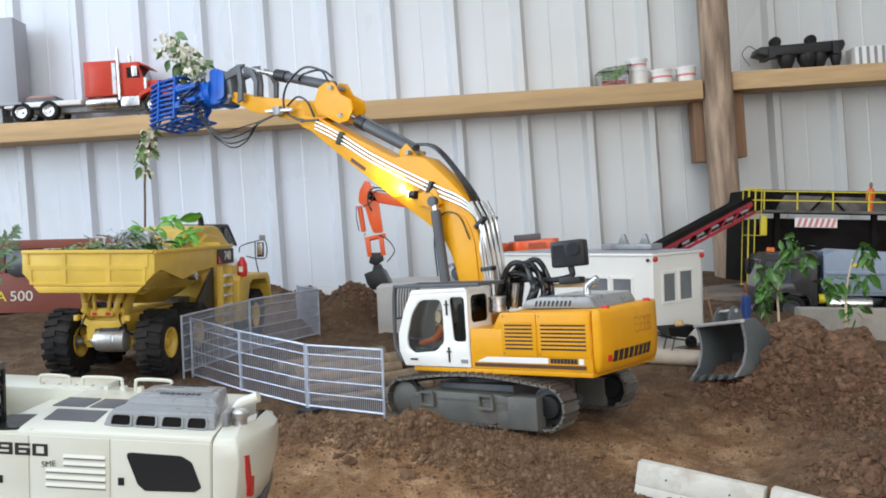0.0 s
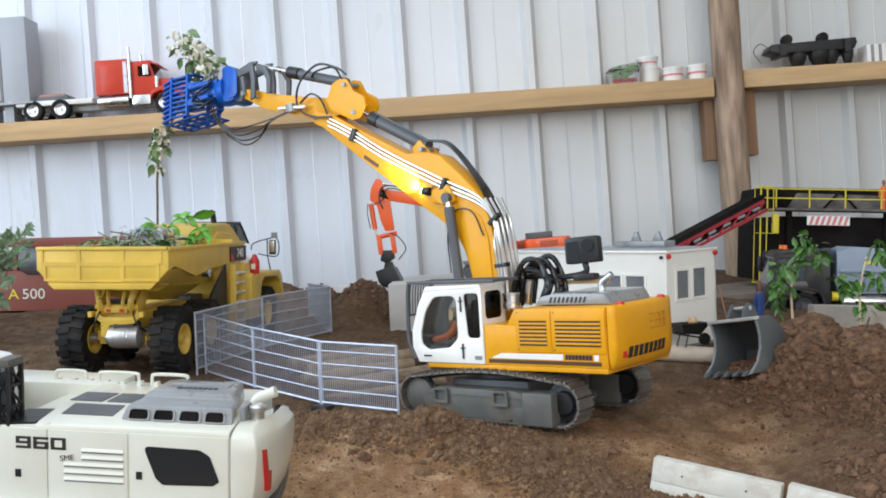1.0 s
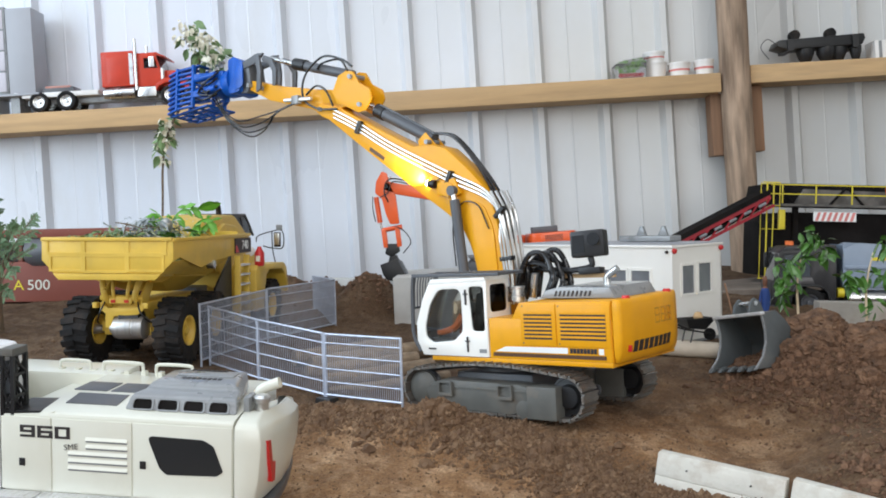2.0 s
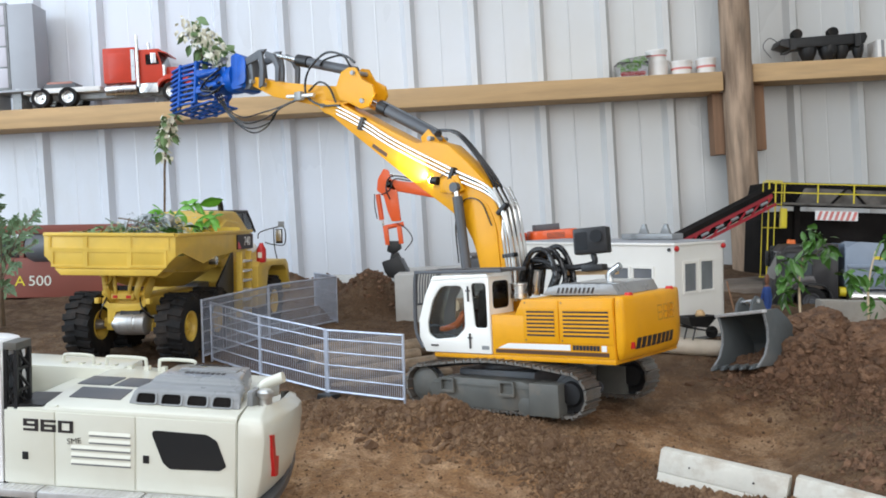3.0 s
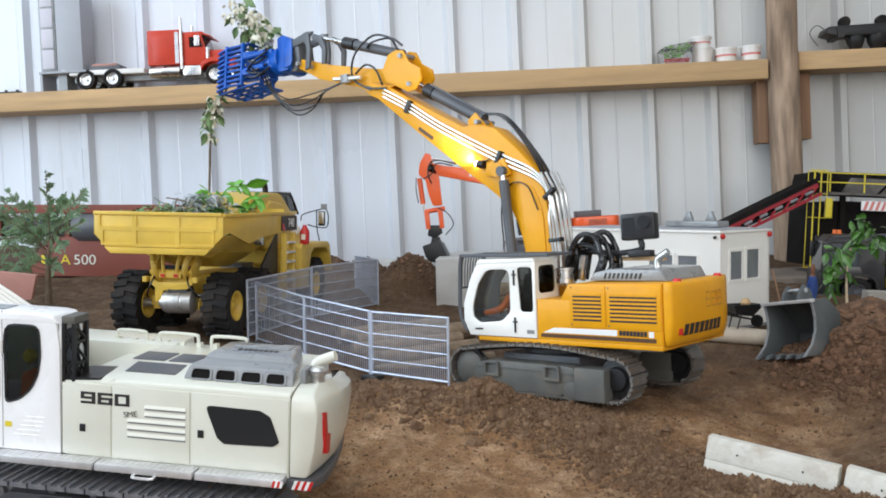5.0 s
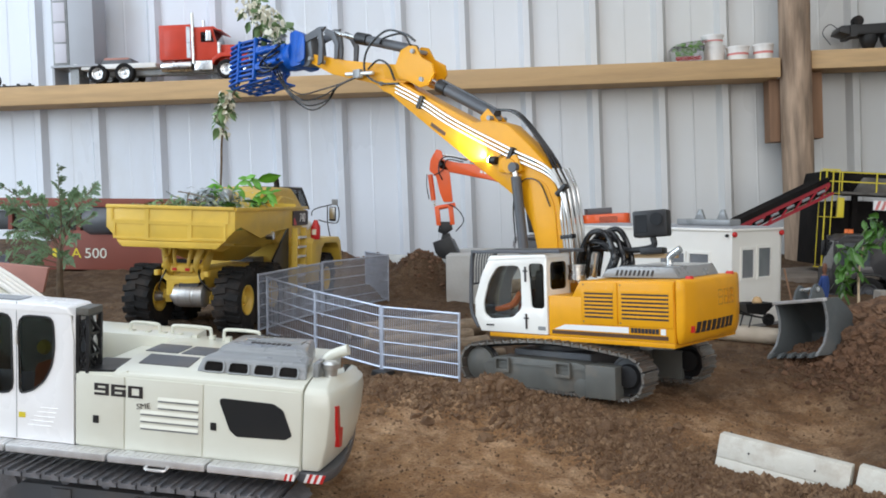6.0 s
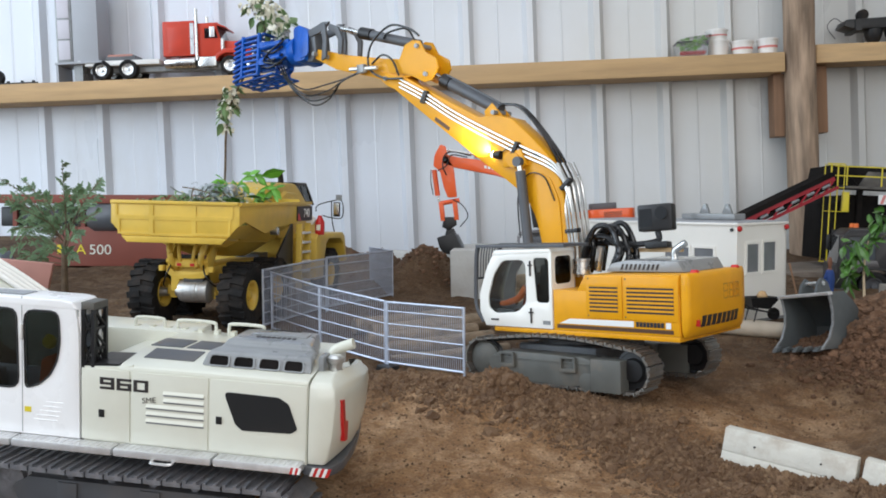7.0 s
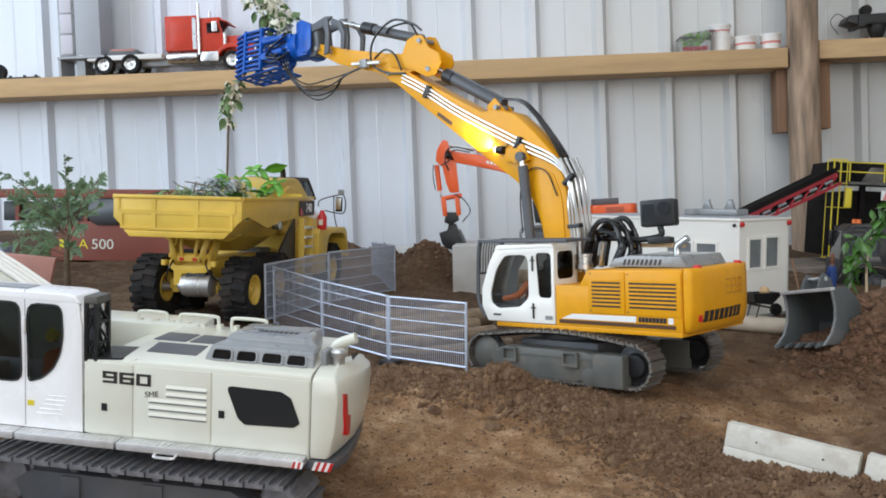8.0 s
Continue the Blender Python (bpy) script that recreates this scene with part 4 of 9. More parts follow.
    part("lettering_bar", prism([(0.255, 0.424), (0.289, 0.446), (0.286, 0.452), (0.252, 0.430)], 0.0190, 0.0196), BROWNDECAL, boom)
    # stick, moved as one with its linkage
    earlier = {ob.name for ob in ex.children}
    ST = [(0.640, 0.628), (0.560, 0.606), (0.489, 0.592), (0.402, 0.574), (0.360, 0.580), (0.330, 0.555), (0.338, 0.534), (0.374, 0.542), (0.428, 0.533), (0.470, 0.549), (0.584, 0.580), (0.650, 0.612)]
    stick = part("stick", prism(ST, -0.0145, 0.0160), YELLOW, ex, "yellow stick", bevel=0.002)
    for y in (-0.0185, 0.0160):
        part("stick_cheek", prism([(0.440, 0.582), (0.402, 0.576), (0.388, 0.600), (0.366, 0.607), (0.350, 0.603), (0.336, 0.580), (0.310, 0.566), (0.306, 0.548), (0.322, 0.528), (0.342, 0.526), (0.380, 0.545), (0.430, 0.555)], y, y + 0.0040), YELLOW, stick, bevel=0.0008)
    for x, z in ((0.355, 0.594), (0.335, 0.540), (0.605, 0.607), (0.640, 0.618)):
        part("pin", rod((x, -0.0265, z), (x, 0.0255, z), 0.0044, seg=8), HOODGREY, stick)
    bc = part("bucket_cylinder", rod((0.368, 0, 0.600), (0.505, 0, 0.640), 0.0095, seg=18), GREY, ex, "dark grey cylinder on the stick")
    part("end_cap", rod((0.492, 0, 0.6365), (0.522, 0, 0.645), 0.0118, seg=18), BLACK, bc)
    part("rod", rod((0.522, 0, 0.645), (0.592, 0, 0.666), 0.0045), CHROME, bc)
    for y in (-0.029, 0.0235):
        part("link", prism([(0.612, 0.676), (0.598, 0.672), (0.594, 0.640), (0.598, 0.604), (0.612, 0.600), (0.606, 0.640)], y, y + 0.0055), GREY, ex, bevel=0.001)
        part("link", prism([(0.585, 0.670), (0.560, 0.660), (0.548, 0.635), (0.552, 0.606), (0.562, 0.606), (0.560, 0.634), (0.570, 0.650), (0.590, 0.660)], y, y + 0.0055), GREY, ex, bevel=0.001)
        part("link", prism([(0.592, 0.676), (0.610, 0.678), (0.660, 0.666), (0.658, 0.652), (0.610, 0.660)], y + 0.006 * (y < 0) - 0.006 * (y > 0), y + 0.0055 + 0.006 * (y < 0) - 0.006 * (y > 0)), GREY, ex, bevel=0.001)
    part("coupler", prism([(0.640, 0.662), (0.676, 0.668), (0.672, 0.606), (0.650, 0.604), (0.636, 0.620)], -0.020, 0.020), GREY, ex, bevel=0.002)
    # hoses round the stick
    for k, (dx, dz) in enumerate(((0, 0), (0.02, -0.012), (0.045, -0.022), (0.02, -0.03))):
        part("hose", tube([(0.500 - dx * 0.3, 0.026, 0.566), (0.545, 0.028 + 0.004 * k, 0.556 + dz * 0.3), (0.600 - dx * 0.4, 0.030, 0.550 + dz), (0.665, 0.028 - 0.006 * k, 0.548 + dz), (0.712, 0.026, 0.570 + dz * 0.4), (0.738 + dx * 0.4, 0.024, 0.606)], 0.0015, 8, 6), SHINY, stick, "black rubber hose")
    part("hose", tube([(0.350, 0.020, 0.612), (0.372, 0.024, 0.628), (0.420, 0.026, 0.640), (0.470, 0.026, 0.612), (0.478, 0.026, 0.570), (0.440, 0.027, 0.545), (0.390, 0.025, 0.538)], 0.0022, 8, 7), SHINY, stick, "black rubber hose")
    part("hose", tube([(0.360, 0.022, 0.606), (0.390, 0.012, 0.632), (0.440, 0.010, 0.632), (0.450, 0.012, 0.622)], 0.0020, 8, 6), SHINY, stick, "black rubber hose")
    part("hose", tube([(0.470, 0.026, 0.575), (0.440, 0.027, 0.588), (0.415, 0.026, 0.575), (0.400, 0.025, 0.545)], 0.0020, 8, 6), SHINY, stick, "black rubber hose")
    part("valve_block", rod((0.455, 0.027, 0.566), (0.530, 0.027, 0.572), 0.0038, seg=10), ALU, stick)
    part("valve_block", box(0.487, 0.505, 0.0225, 0.033, 0.561, 0.577), HOODGREY, stick, bevel=0.001)
    for ob in ex.children:
        if ob.name not in earlier:
            ob.location = (-0.030, 0.0, -0.008)
    # hoses looped over the deck
    for k in range(6):
        g0, g1, g2 = (0, 0.006, -0.005, 0.009, -0.008, 0.003)[k], (0.004, -0.012, 0.002, -0.022, 0.006, -0.008)[k], (0.0, 0.010, -0.006, 0.014, -0.010, 0.004)[k]
        part("hose", tube([(-0.022 - g0, 0.014 - 0.010 * k, 0.172), (-0.026 - g0 * 1.5, 0.016 - 0.011 * k, 0.208), (-0.046 + g2, 0.014 - 0.009 * k, 0.240 + g1), (-0.073 + g2, 0.012 - 0.008 * k, 0.238 + g1 * 0.9), (-0.090 + g2 * 0.8, 0.016 - 0.010 * k, 0.204 + g0), (-0.078 + g0, 0.022 - 0.009 * k, 0.176)], 0.0046, 10, 8), SHINY, ex, "thick black hose loop")
    part("coupling", rod((-0.052, 0.020, 0.176), (-0.060, 0.022, 0.214), 0.0055, seg=14), CHROME, ex, "bright hose coupling")
    return ex


EXC = yellow_excavator()
E_M = EXC.matrix_world.copy()


# lit diode of the boom's work lamp
def boom_lamp():
    led = bpy.data.lights.new("boom_lamp_light", "SPOT")
    led.energy, led.spot_size, led.spot_blend, led.shadow_soft_size, led.color = 4.5, radians(80), 1.0, 0.003, (1.0, 0.95, 0.80)
    ob = new("boom_lamp_light", led)
    ob.matrix_world = E_M @ look((0.157, 0.0300, 0.377), (0.176, 0.019, 0.390))


boom_lamp()


def blue_grab():
    g = thing("grab", E_M @ pose(0.632, 0, 0.630, 9, 4, 0) @ Matrix.Scale(0.90, 4), "blue steel sorting grab with slatted jaws hung on the stick", "grab")
    part("mount", prism(rounded([(0.000, -0.038), (0.004, 0.036), (0.026, 0.050), (0.046, 0.046), (0.040, -0.036)], 0.25, 3), -0.028, 0.028), BLUE, g, bevel=0.003)
    for y in (-0.031, 0.028):
        part("ear_plate", prism(rounded([(-0.014, -0.030), (-0.010, 0.030), (0.016, 0.044), (0.020, -0.034)], 0.3, 3), y, y + 0.003), BLUE, g, bevel=0.0006)
    part("rotator", rod((0.040, 0, 0.0), (0.070, 0, -0.002), 0.036, 0.032, 32), BLUE, g, bevel=0.002)
    body = part("body", box(0.062, 0.128, -0.030, 0.030, -0.020, 0.026), BLUE, g, bevel=0.004)
    for z in (-0.014, 0.018):
        part("jaw_cylinder", rod((0.080, 0.034, z), (0.150, 0.040, z), 0.0075, seg=14), BLUE, body)
        part("rod", rod((0.150, 0.040, z), (0.180, 0.044, z), 0.004, seg=10), BLACK, body)
    part("hose", tube([(0.07, 0.036, 0.02), (0.10, 0.048, 0.0), (0.13, 0.046, -0.02), (0.10, 0.040, -0.03)], 0.0022, 8, 6), SHINY, body)
    part("hose", tube([(0.06, 0.034, -0.02), (0.085, 0.046, -0.035), (0.12, 0.044, -0.01)], 0.0022, 8, 6), SHINY, body)
    for k in range(4):
        z = -0.030 + k * 0.019
        part("hose", tube([(0.075, 0.034, z), (0.11, 0.046 - 0.004 * k, z - 0.010), (0.15, 0.040, z + 0.004), (0.185, 0.030, z - 0.004)], 0.0026, 8, 5), SHINY, body)
        part("tie_rod", rod((0.120, 0.022 - 0.012 * k, z), (0.225, 0.030 - 0.018 * k, z + 0.006), 0.0045, seg=10), BLUE, body)
    # two jaws of flat ribs between cross rails
    for s in (1, -1):
        jaw = part("jaw", prism([(0.112, s * 0.032), (0.150, s * 0.050), (0.154, s * 0.044), (0.120, s * 0.024)], -0.026, -0.012, "z"), BLUE, g, bevel=0.001)
        part("arm", prism([(0.112, s * 0.032), (0.150, s * 0.050), (0.154, s * 0.044), (0.120, s * 0.024)], 0.016, 0.030, "z"), BLUE, jaw, bevel=0.001)
        for k in range(9):
            z = -0.046 + k * 0.0118
            part("rib", prism([(0.148, s * 0.048), (0.200, s * 0.055), (0.250, s * 0.046), (0.264, s * 0.022), (0.260, s * 0.020), (0.244, s * 0.040), (0.200, s * 0.049), (0.148, s * 0.042)], z - 0.0022, z + 0.0022, "z"), BLUE, jaw)
        for x, y in ((0.150, 0.045), (0.202, 0.052), (0.259, 0.025)):
            part("rail", prism([(x - 0.0035, s * (y - 0.004)), (x + 0.0035, s * (y - 0.004)), (x + 0.0035, s * (y + 0.005)), (x - 0.0035, s * (y + 0.005))], -0.050, 0.053, "z"), BLUE, jaw, bevel=0.0008)
    for zz, x0, n in ((-0.054, 0.110, 4), (0.050, 0.146, 3)):
        holes = [[(x0 + i * 0.033, -0.034 + j * 0.0175), (x0 + 0.027 + i * 0.033, -0.034 + j * 0.0175), (x0 + 0.027 + i * 0.033, -0.022 + j * 0.0175), (x0 + i * 0.033, -0.022 + j * 0.0175)] for i in range(n) for j in range(4)]
        part("end_plate", plate([(x0 - 0.008, -0.041), (0.244, -0.037), (0.244, 0.037), (x0 - 0.008, 0.041)], holes, zz, zz + 0.004, "z"), BLUE, g, bevel=0.0006)
    return g


blue_grab()


def branch():
    b = thing("branch", E_M @ pose(-0.034, 0, -0.012), "cut branch with wilted pale blossom gripped in the grab", "branch")
    rng = random.Random(5)
    part("stem", tube([(0.808, 0.012, 0.725), (0.815, 0.015, 0.690), (0.870, 0.010, 0.630), (0.935, 0.0, 0.585), (0.968, 0.0, 0.545), (0.985, 0.0, 0.480), (0.990, 0.0, 0.430), (0.998, 0.0, 0.355)], 0.0026, 7, 6), TWIG, b)
    for c, n, sp in (((0.850, 0.01, 0.762), 34, 0.024), ((0.800, 0.01, 0.735), 40, 0.026), ((0.778, 0.01, 0.708), 44, 0.026), ((0.758, 0.01, 0.690), 22, 0.018), ((0.965, 0.0, 0.572), 40, 0.020), ((0.976, 0.0, 0.545), 36, 0.018), ((0.985, 0.0, 0.505), 10, 0.012)):
        for mtl, share in ((DULLLEAF, 0.38), (PALELEAF, 1.7)):
            bm = bmesh.new()
            for _ in range(int(n * share)):
                p = Vector(c) + Vector((rng.gauss(0, sp * 0.6), rng.gauss(0, sp * 0.5), rng.gauss(0, sp * 0.55)))
                d = Vector((rng.uniform(-1, 1), rng.uniform(-1, 1), rng.uniform(-1.0, 0.4)))
                big = mtl is DULLLEAF
                ln = rng.uniform(0.018, 0.034) if big else rng.uniform(0.008, 0.014)
                leaf_into(bm, p, d, d.cross(tinted(rng)), ln, ln * (0.55 if big else 0.9), 0.4)
            part("foliage" if mtl is DULLLEAF else "blossom", bm, mtl, b, smooth=0)
    part("twig", tube([(0.817, 0.01, 0.690), (0.800, 0.01, 0.712), (0.770, 0.01, 0.700)], 0.0016, 6, 4), TWIG, b)
    part("twig", tube([(0.805, 0.01, 0.725), (0.830, 0.01, 0.745), (0.850, 0.01, 0.765)], 0.0016, 6, 4), TWIG, b)
    return b


branch()
solo("action_camera", box(-0.028, 0.028, -0.012, 0.014, -0.021, 0.021), BLACK, E_M @ pose(-0.132, -0.030, 0.257, 4, 3, 12), "black action camera in a housing clipped above the engine deck", "camera", bevel=0.004)
_ac = scene.collection.objects["action_camera"]
part("lens", rod((-0.012, 0.014, 0.006), (-0.012, 0.0185, 0.006), 0.010, seg=20), DARKGLASS, _ac)
part("screen", box(0.004, 0.024, 0.0138, 0.0148, -0.014, 0.014), DARKGLASS, _ac)
part("clip", tube([(0.0, 0, -0.021), (0.0, 0.0, -0.036), (0.03, 0.0, -0.040), (0.05, 0, -0.038)], 0.005, 8, 4), BLACK, _ac)
part("foot", box(-0.018, 0.018, -0.014, 0.014, -0.048, -0.038), BLACK, _ac, bevel=0.002)


# ---- the cream excavator ----
def swept(bm, x_from, slope, drop=0.0):
    """Sweeps the far rear corner of a body forward and down, as a rounded tail."""
    top = max(v.co.z for v in bm.verts)
    for v in bm.verts:
        if v.co.x < x_from:
            k = max(0.0, 0.05 - v.co.y)
            v.co.x += k * slope
            if v.co.z > top - 0.03:
                v.co.z -= k * drop
    return bm


def cream_excavator():
    ex = thing("excavator", seat_pose(-0.3711, 1.1215, -0.0183, 4.2, 4.92, 173.4) @ Matrix.Diagonal((0.957, 1.03, 1.05, 1)), "cream model excavator with white cab and dark tracks", "excavator")
    for y, side in ((0.092, 1), (-0.092, -1)):
        fr = part("track_frame", prism([(0.16, 0.012), (0.17, 0.034), (0.15, 0.046), (-0.09, 0.046), (-0.115, 0.034), (-0.115, 0.012)], y - 0.016, y + 0.017), GREY, ex, bevel=0.002)
        for x in (0.10, 0.0):
            part("step", box(x - 0.012, x + 0.012, y + side * 0.017 - 0.001, y + side * 0.017 + 0.003, 0.022, 0.044), GREY, fr, bevel=0.001)
        for x in (0.1, 0.05, 0.0, -0.05):
            part("carrier_roller", rod((x, y - 0.012, 0.050), (x, y + 0.012, 0.050), 0.005, seg=12), DARKSTEEL, ex)
        part("idler", lathe([(0.0, -0.014), (0.024, -0.014), (0.026, 0.010), (0.0, 0.0165)], 24, at=(0.185, y, 0.033)), DARKSTEEL, ex)
        part("sprocket", lathe([(0.0, -0.014), (0.024, -0.014), (0.026, 0.010), (0.0, 0.0165)], 24, at=(-0.150 if side > 0 else -0.118, y, 0.033)), DARKSTEEL, ex)
        xr = -0.150 if side > 0 else -0.118
        tr = part("track_chain", tube([(a, y, b) for a, b in stadium(0.185, xr, 0.033, 0.0275, 0.0)], 0.004, 6, 1), DARKSTEEL, ex)
        pads_on(tr, stadium(xr, 0.185, 0.033, 0.0305, 0.001), 38, y + side * 0.008, 0.066, 0.0046, DARKSTEEL, 0.6)
    part("car_body", box(-0.075, 0.105, -0.075, 0.075, 0.022, 0.060), GREY, ex, bevel=0.006)
    part("slew_ring", lathe([(0.066, 0.058), (0.066, 0.082)], 36, "z", (0.03, 0, 0)), GREY, ex)
    shell = part("body", swept(prism(rounded([(-0.1775, -0.103), (-0.1775, 0.05), (-0.1775, 0.103), (0.0865, 0.103), (0.0865, -0.103)], 0.03), 0.084, 0.1650, "z"), -0.15, 0.13), CREAM, ex, "cream bodywork", bevel=0.001)
    part("engine_cover", swept(prism([(0.1035, 0.1645), (0.1025, 0.1690), (0.098, 0.1712), (0.05, 0.1775), (-0.05, 0.1775), (-0.098, 0.1712), (-0.1035, 0.1645)], -0.1775, 0.042, "x"), -0.15, 0.13, 0.10), CREAM, ex, "cream engine cover", bevel=0.002)
    cover = ex.children[-1]
    part("deck_ramp", prism([(0.026, 0.1640), (0.026, 0.1712), (0.036, 0.1690), (0.0865, 0.1660), (0.0865, 0.1640)], 0.030, 0.102), CREAM, cover, bevel=0.001)
    part("far_locker", box(0.027, 0.200, -0.102, -0.040, 0.0845, 0.178), CREAM, ex, bevel=0.004)
    part("deck_pad", prism([(0.044, 0.1680), (0.0865, 0.1662), (0.0865, 0.1690), (0.044, 0.1705)], 0.045, 0.101), BLACK, cover)
    # panel joints as narrow recesses, locks, vents, tinted cover
    for x0, x1 in ((0.0865, 0.0285), (0.0268, -0.0640), (-0.0657, -0.1765)):
        part("side_panel", box(x1, x0, 0.103, 0.1046, 0.0905, 0.1648), CREAM, shell, bevel=0.0008)
    for x, z in ((0.062, 0.119), (-0.077, 0.123)):
        part("lock", box(x - 0.0035, x + 0.0035, 0.1042, 0.1054, z - 0.004, z + 0.004), BLACK, shell, bevel=0.0012)
    for k in range(5):
        z = 0.1455 - k * 0.0074
        xl = -0.012 if k < 2 else 0.0085
        bm = prism([(0.1044, z - 0.0013), (0.1066, z - 0.0007), (0.1044, z + 0.0026)], -0.0595, xl, "x")
        part("vent_slat", bm, CREAM, shell)
        # Grey strip that draws the shadow line beneath each slat.
        part("vent_gap", box(-0.0595, xl, 0.1040, 0.1049, z - 0.0030, z - 0.0014), HOODGREY, shell)
    part("dark_cover", prism(rounded([(-0.082, 0.1530), (-0.145, 0.1518), (-0.1565, 0.146), (-0.167, 0.121), (-0.160, 0.1165), (-0.104, 0.1150), (-0.096, 0.121)], 0.2, 3), 0.1042, 0.1054), DARKGLASS, shell, "smoked black panel")
    rot = Matrix.Rotation(math.pi, 4, "Z") @ Matrix.Rotation(math.pi / 2, 4, "X")
    for k, ch in enumerate("960"):
        x = 0.0640 - k * 0.0202
        W, Hh, tv, th = 0.0175, 0.0122, 0.0042, 0.0025
        m0, m1 = Hh / 2 - th / 2, Hh / 2 + th / 2
        outline, hole = {
            "0": ([(0, 0), (W, 0), (W, Hh), (0, Hh)], [(tv, th), (W - tv, th), (W - tv, Hh - th), (tv, Hh - th)]),
            "6": ([(0, 0), (W, 0), (W, m1), (tv, m1), (tv, Hh - th), (W, Hh - th), (W, Hh), (0, Hh)], [(tv * 1.01, th), (W - tv, th), (W - tv, m0), (tv * 1.01, m0)]),
            "9": ([(W, Hh), (0, Hh), (0, m0), (W - tv, m0), (W - tv, th), (0, th), (0, 0), (W, 0)], [(tv, m1), (W - tv * 1.01, m1), (W - tv * 1.01, Hh - th), (tv, Hh - th)])}[ch]
        part("digit", plate([(x - u, 0.1446 + v) for u, v in outline], [[(x - u, 0.1446 + v) for u, v in hole]], 0.1043, 0.1051), DECAL, shell, "dark number " + ch, smooth=0)
    lettering("small_letters", "SME", 0.0084, Matrix.Translation((0.0050, 0.1052, 0.1368)) @ rot @ Matrix.Rotation(radians(6), 4, "Z"), shell, DECAL, "handwritten dark letters SME", 1.15, bold=-0.00016)
    # counterweight
    # counterweight: level rings, undercut below and rolled in at the top
    levels = [(0.0870, 0.1025, -0.1965, -0.2010), (0.0920, 0.1040, -0.2000, -0.2060), (0.1150, 0.1045, -0.2050, -0.2120), (0.1480, 0.1045, -0.2080, -0.2140), (0.1625, 0.1038, -0.2065, -0.2125), (0.1665, 0.1015, -0.2040, -0.2095), (0.1695, 0.0960, -0.2010, -0.2060), (0.1745, 0.0760, -0.1970, -0.2010)]
    cb = bmesh.new()
    rings = []
    for z, ys, xc, xr in levels:
        ring = [(-0.1792, ys), (xc + 0.0020, ys), (xc, ys - 0.0012), (xc - 0.0012, ys - 0.0040), (xr, 0.062), (xr - 0.0008, 0.030), (xr + 0.004, -0.015), (xr + 0.014, -0.060), (xr + 0.030, -ys + 0.010), (-0.1792, -ys)]
        rings.append([cb.verts.new((x, y, z - max(0.0, 0.05 - y) * max(0.0, z - 0.115) * 2.6)) for x, y in ring])
    for lo_r, hi_r in zip(rings, rings[1:]):
        for j in range(len(lo_r)):
            k = (j + 1) % len(lo_r)
            cb.faces.new((lo_r[j], lo_r[k], hi_r[k], hi_r[j]))
    cb.faces.new(rings[0])
    cb.faces.new(rings[-1])
    bmesh.ops.recalc_face_normals(cb, faces=cb.faces)
    cw = part("counterweight", cb, CREAM, ex, "rounded cream counterweight", smooth=33)
    part("tail_lamp", prism([(0.084, 0.1500), (0.093, 0.1515), (0.088, 0.1330), (0.079, 0.1060), (0.070, 0.1050), (0.068, 0.1240), (0.078, 0.1265)], -0.2128, -0.2030, "x"), REDLAMP, cw, "red tail lamp")
    part("bumper", swept(prism(rounded([(-0.170, -0.108), (-0.170, 0.05), (-0.170, 0.108), (-0.204, 0.107), (-0.2120, 0.080), (-0.2085, 0.0), (-0.1980, -0.070), (-0.188, -0.107)], 0.45, 5), 0.076, 0.0855, "z"), -0.1, 0.07), GREY, ex, "grey rear bumper", bevel=0.002)
    bump = ex.children[-1]
    for k in range(6):
        x = -0.1825 - k * 0.0035
        part("warning_stripe", prism([(x, 0.0765), (x - 0.0035, 0.0765), (x - 0.0070, 0.0850), (x - 0.0035, 0.0850)], 0.1068, 0.1086), REDLAMP if k % 2 else WHITEDECAL, bump)
    # walkway
    for x0, x1 in ((0.280, 0.163), (0.160, 0.040), (0.037, -0.076), (-0.079, -0.176)):
        w = part("walkway", box(x1, x0, 0.1035, 0.124, 0.082, 0.0895), ALU, ex, "ribbed aluminium walkway", bevel=0.0012)
        n = int(abs(x1 - x0) / 0.007)
        for k in range(n):
            xx = x1 + 0.004 + k * 0.007
            part("grip", box(xx, xx + 0.003, 0.107, 0.121, 0.0893, 0.0901), ALU, w)
    part("grip_handle", tube([(-0.010, 0.124, 0.082), (-0.012, 0.130, 0.081), (-0.032, 0.130, 0.081), (-0.034, 0.124, 0.082)], 0.0015, 6, 4), ALU, ex)
    for k in range(4):
        part("warning_stripe", prism([(-0.166 - k * 0.0028, 0.0825), (-0.1688 - k * 0.0028, 0.0825), (-0.1705 - k * 0.0028, 0.089), (-0.1677 - k * 0.0028, 0.089)], 0.1238, 0.1246), REDLAMP if k % 2 == 0 else WHITEDECAL, ex)
    # roof plates and grey hood
    part("deck_plate", prism([(0.049, 0.1768), (0.049, 0.1784), (0.078, 0.1746), (0.078, 0.1730)], -0.034, 0.026, "x"), GREY, cover, "dark speckled deck plate")
    for x0, x1 in ((0.040, 0.000), (-0.005, -0.038)):
        part("deck_plate", box(x1, x0, -0.002, 0.036, 0.1765, 0.1784), GREY, cover, "dark speckled deck plate", bevel=0.0004)
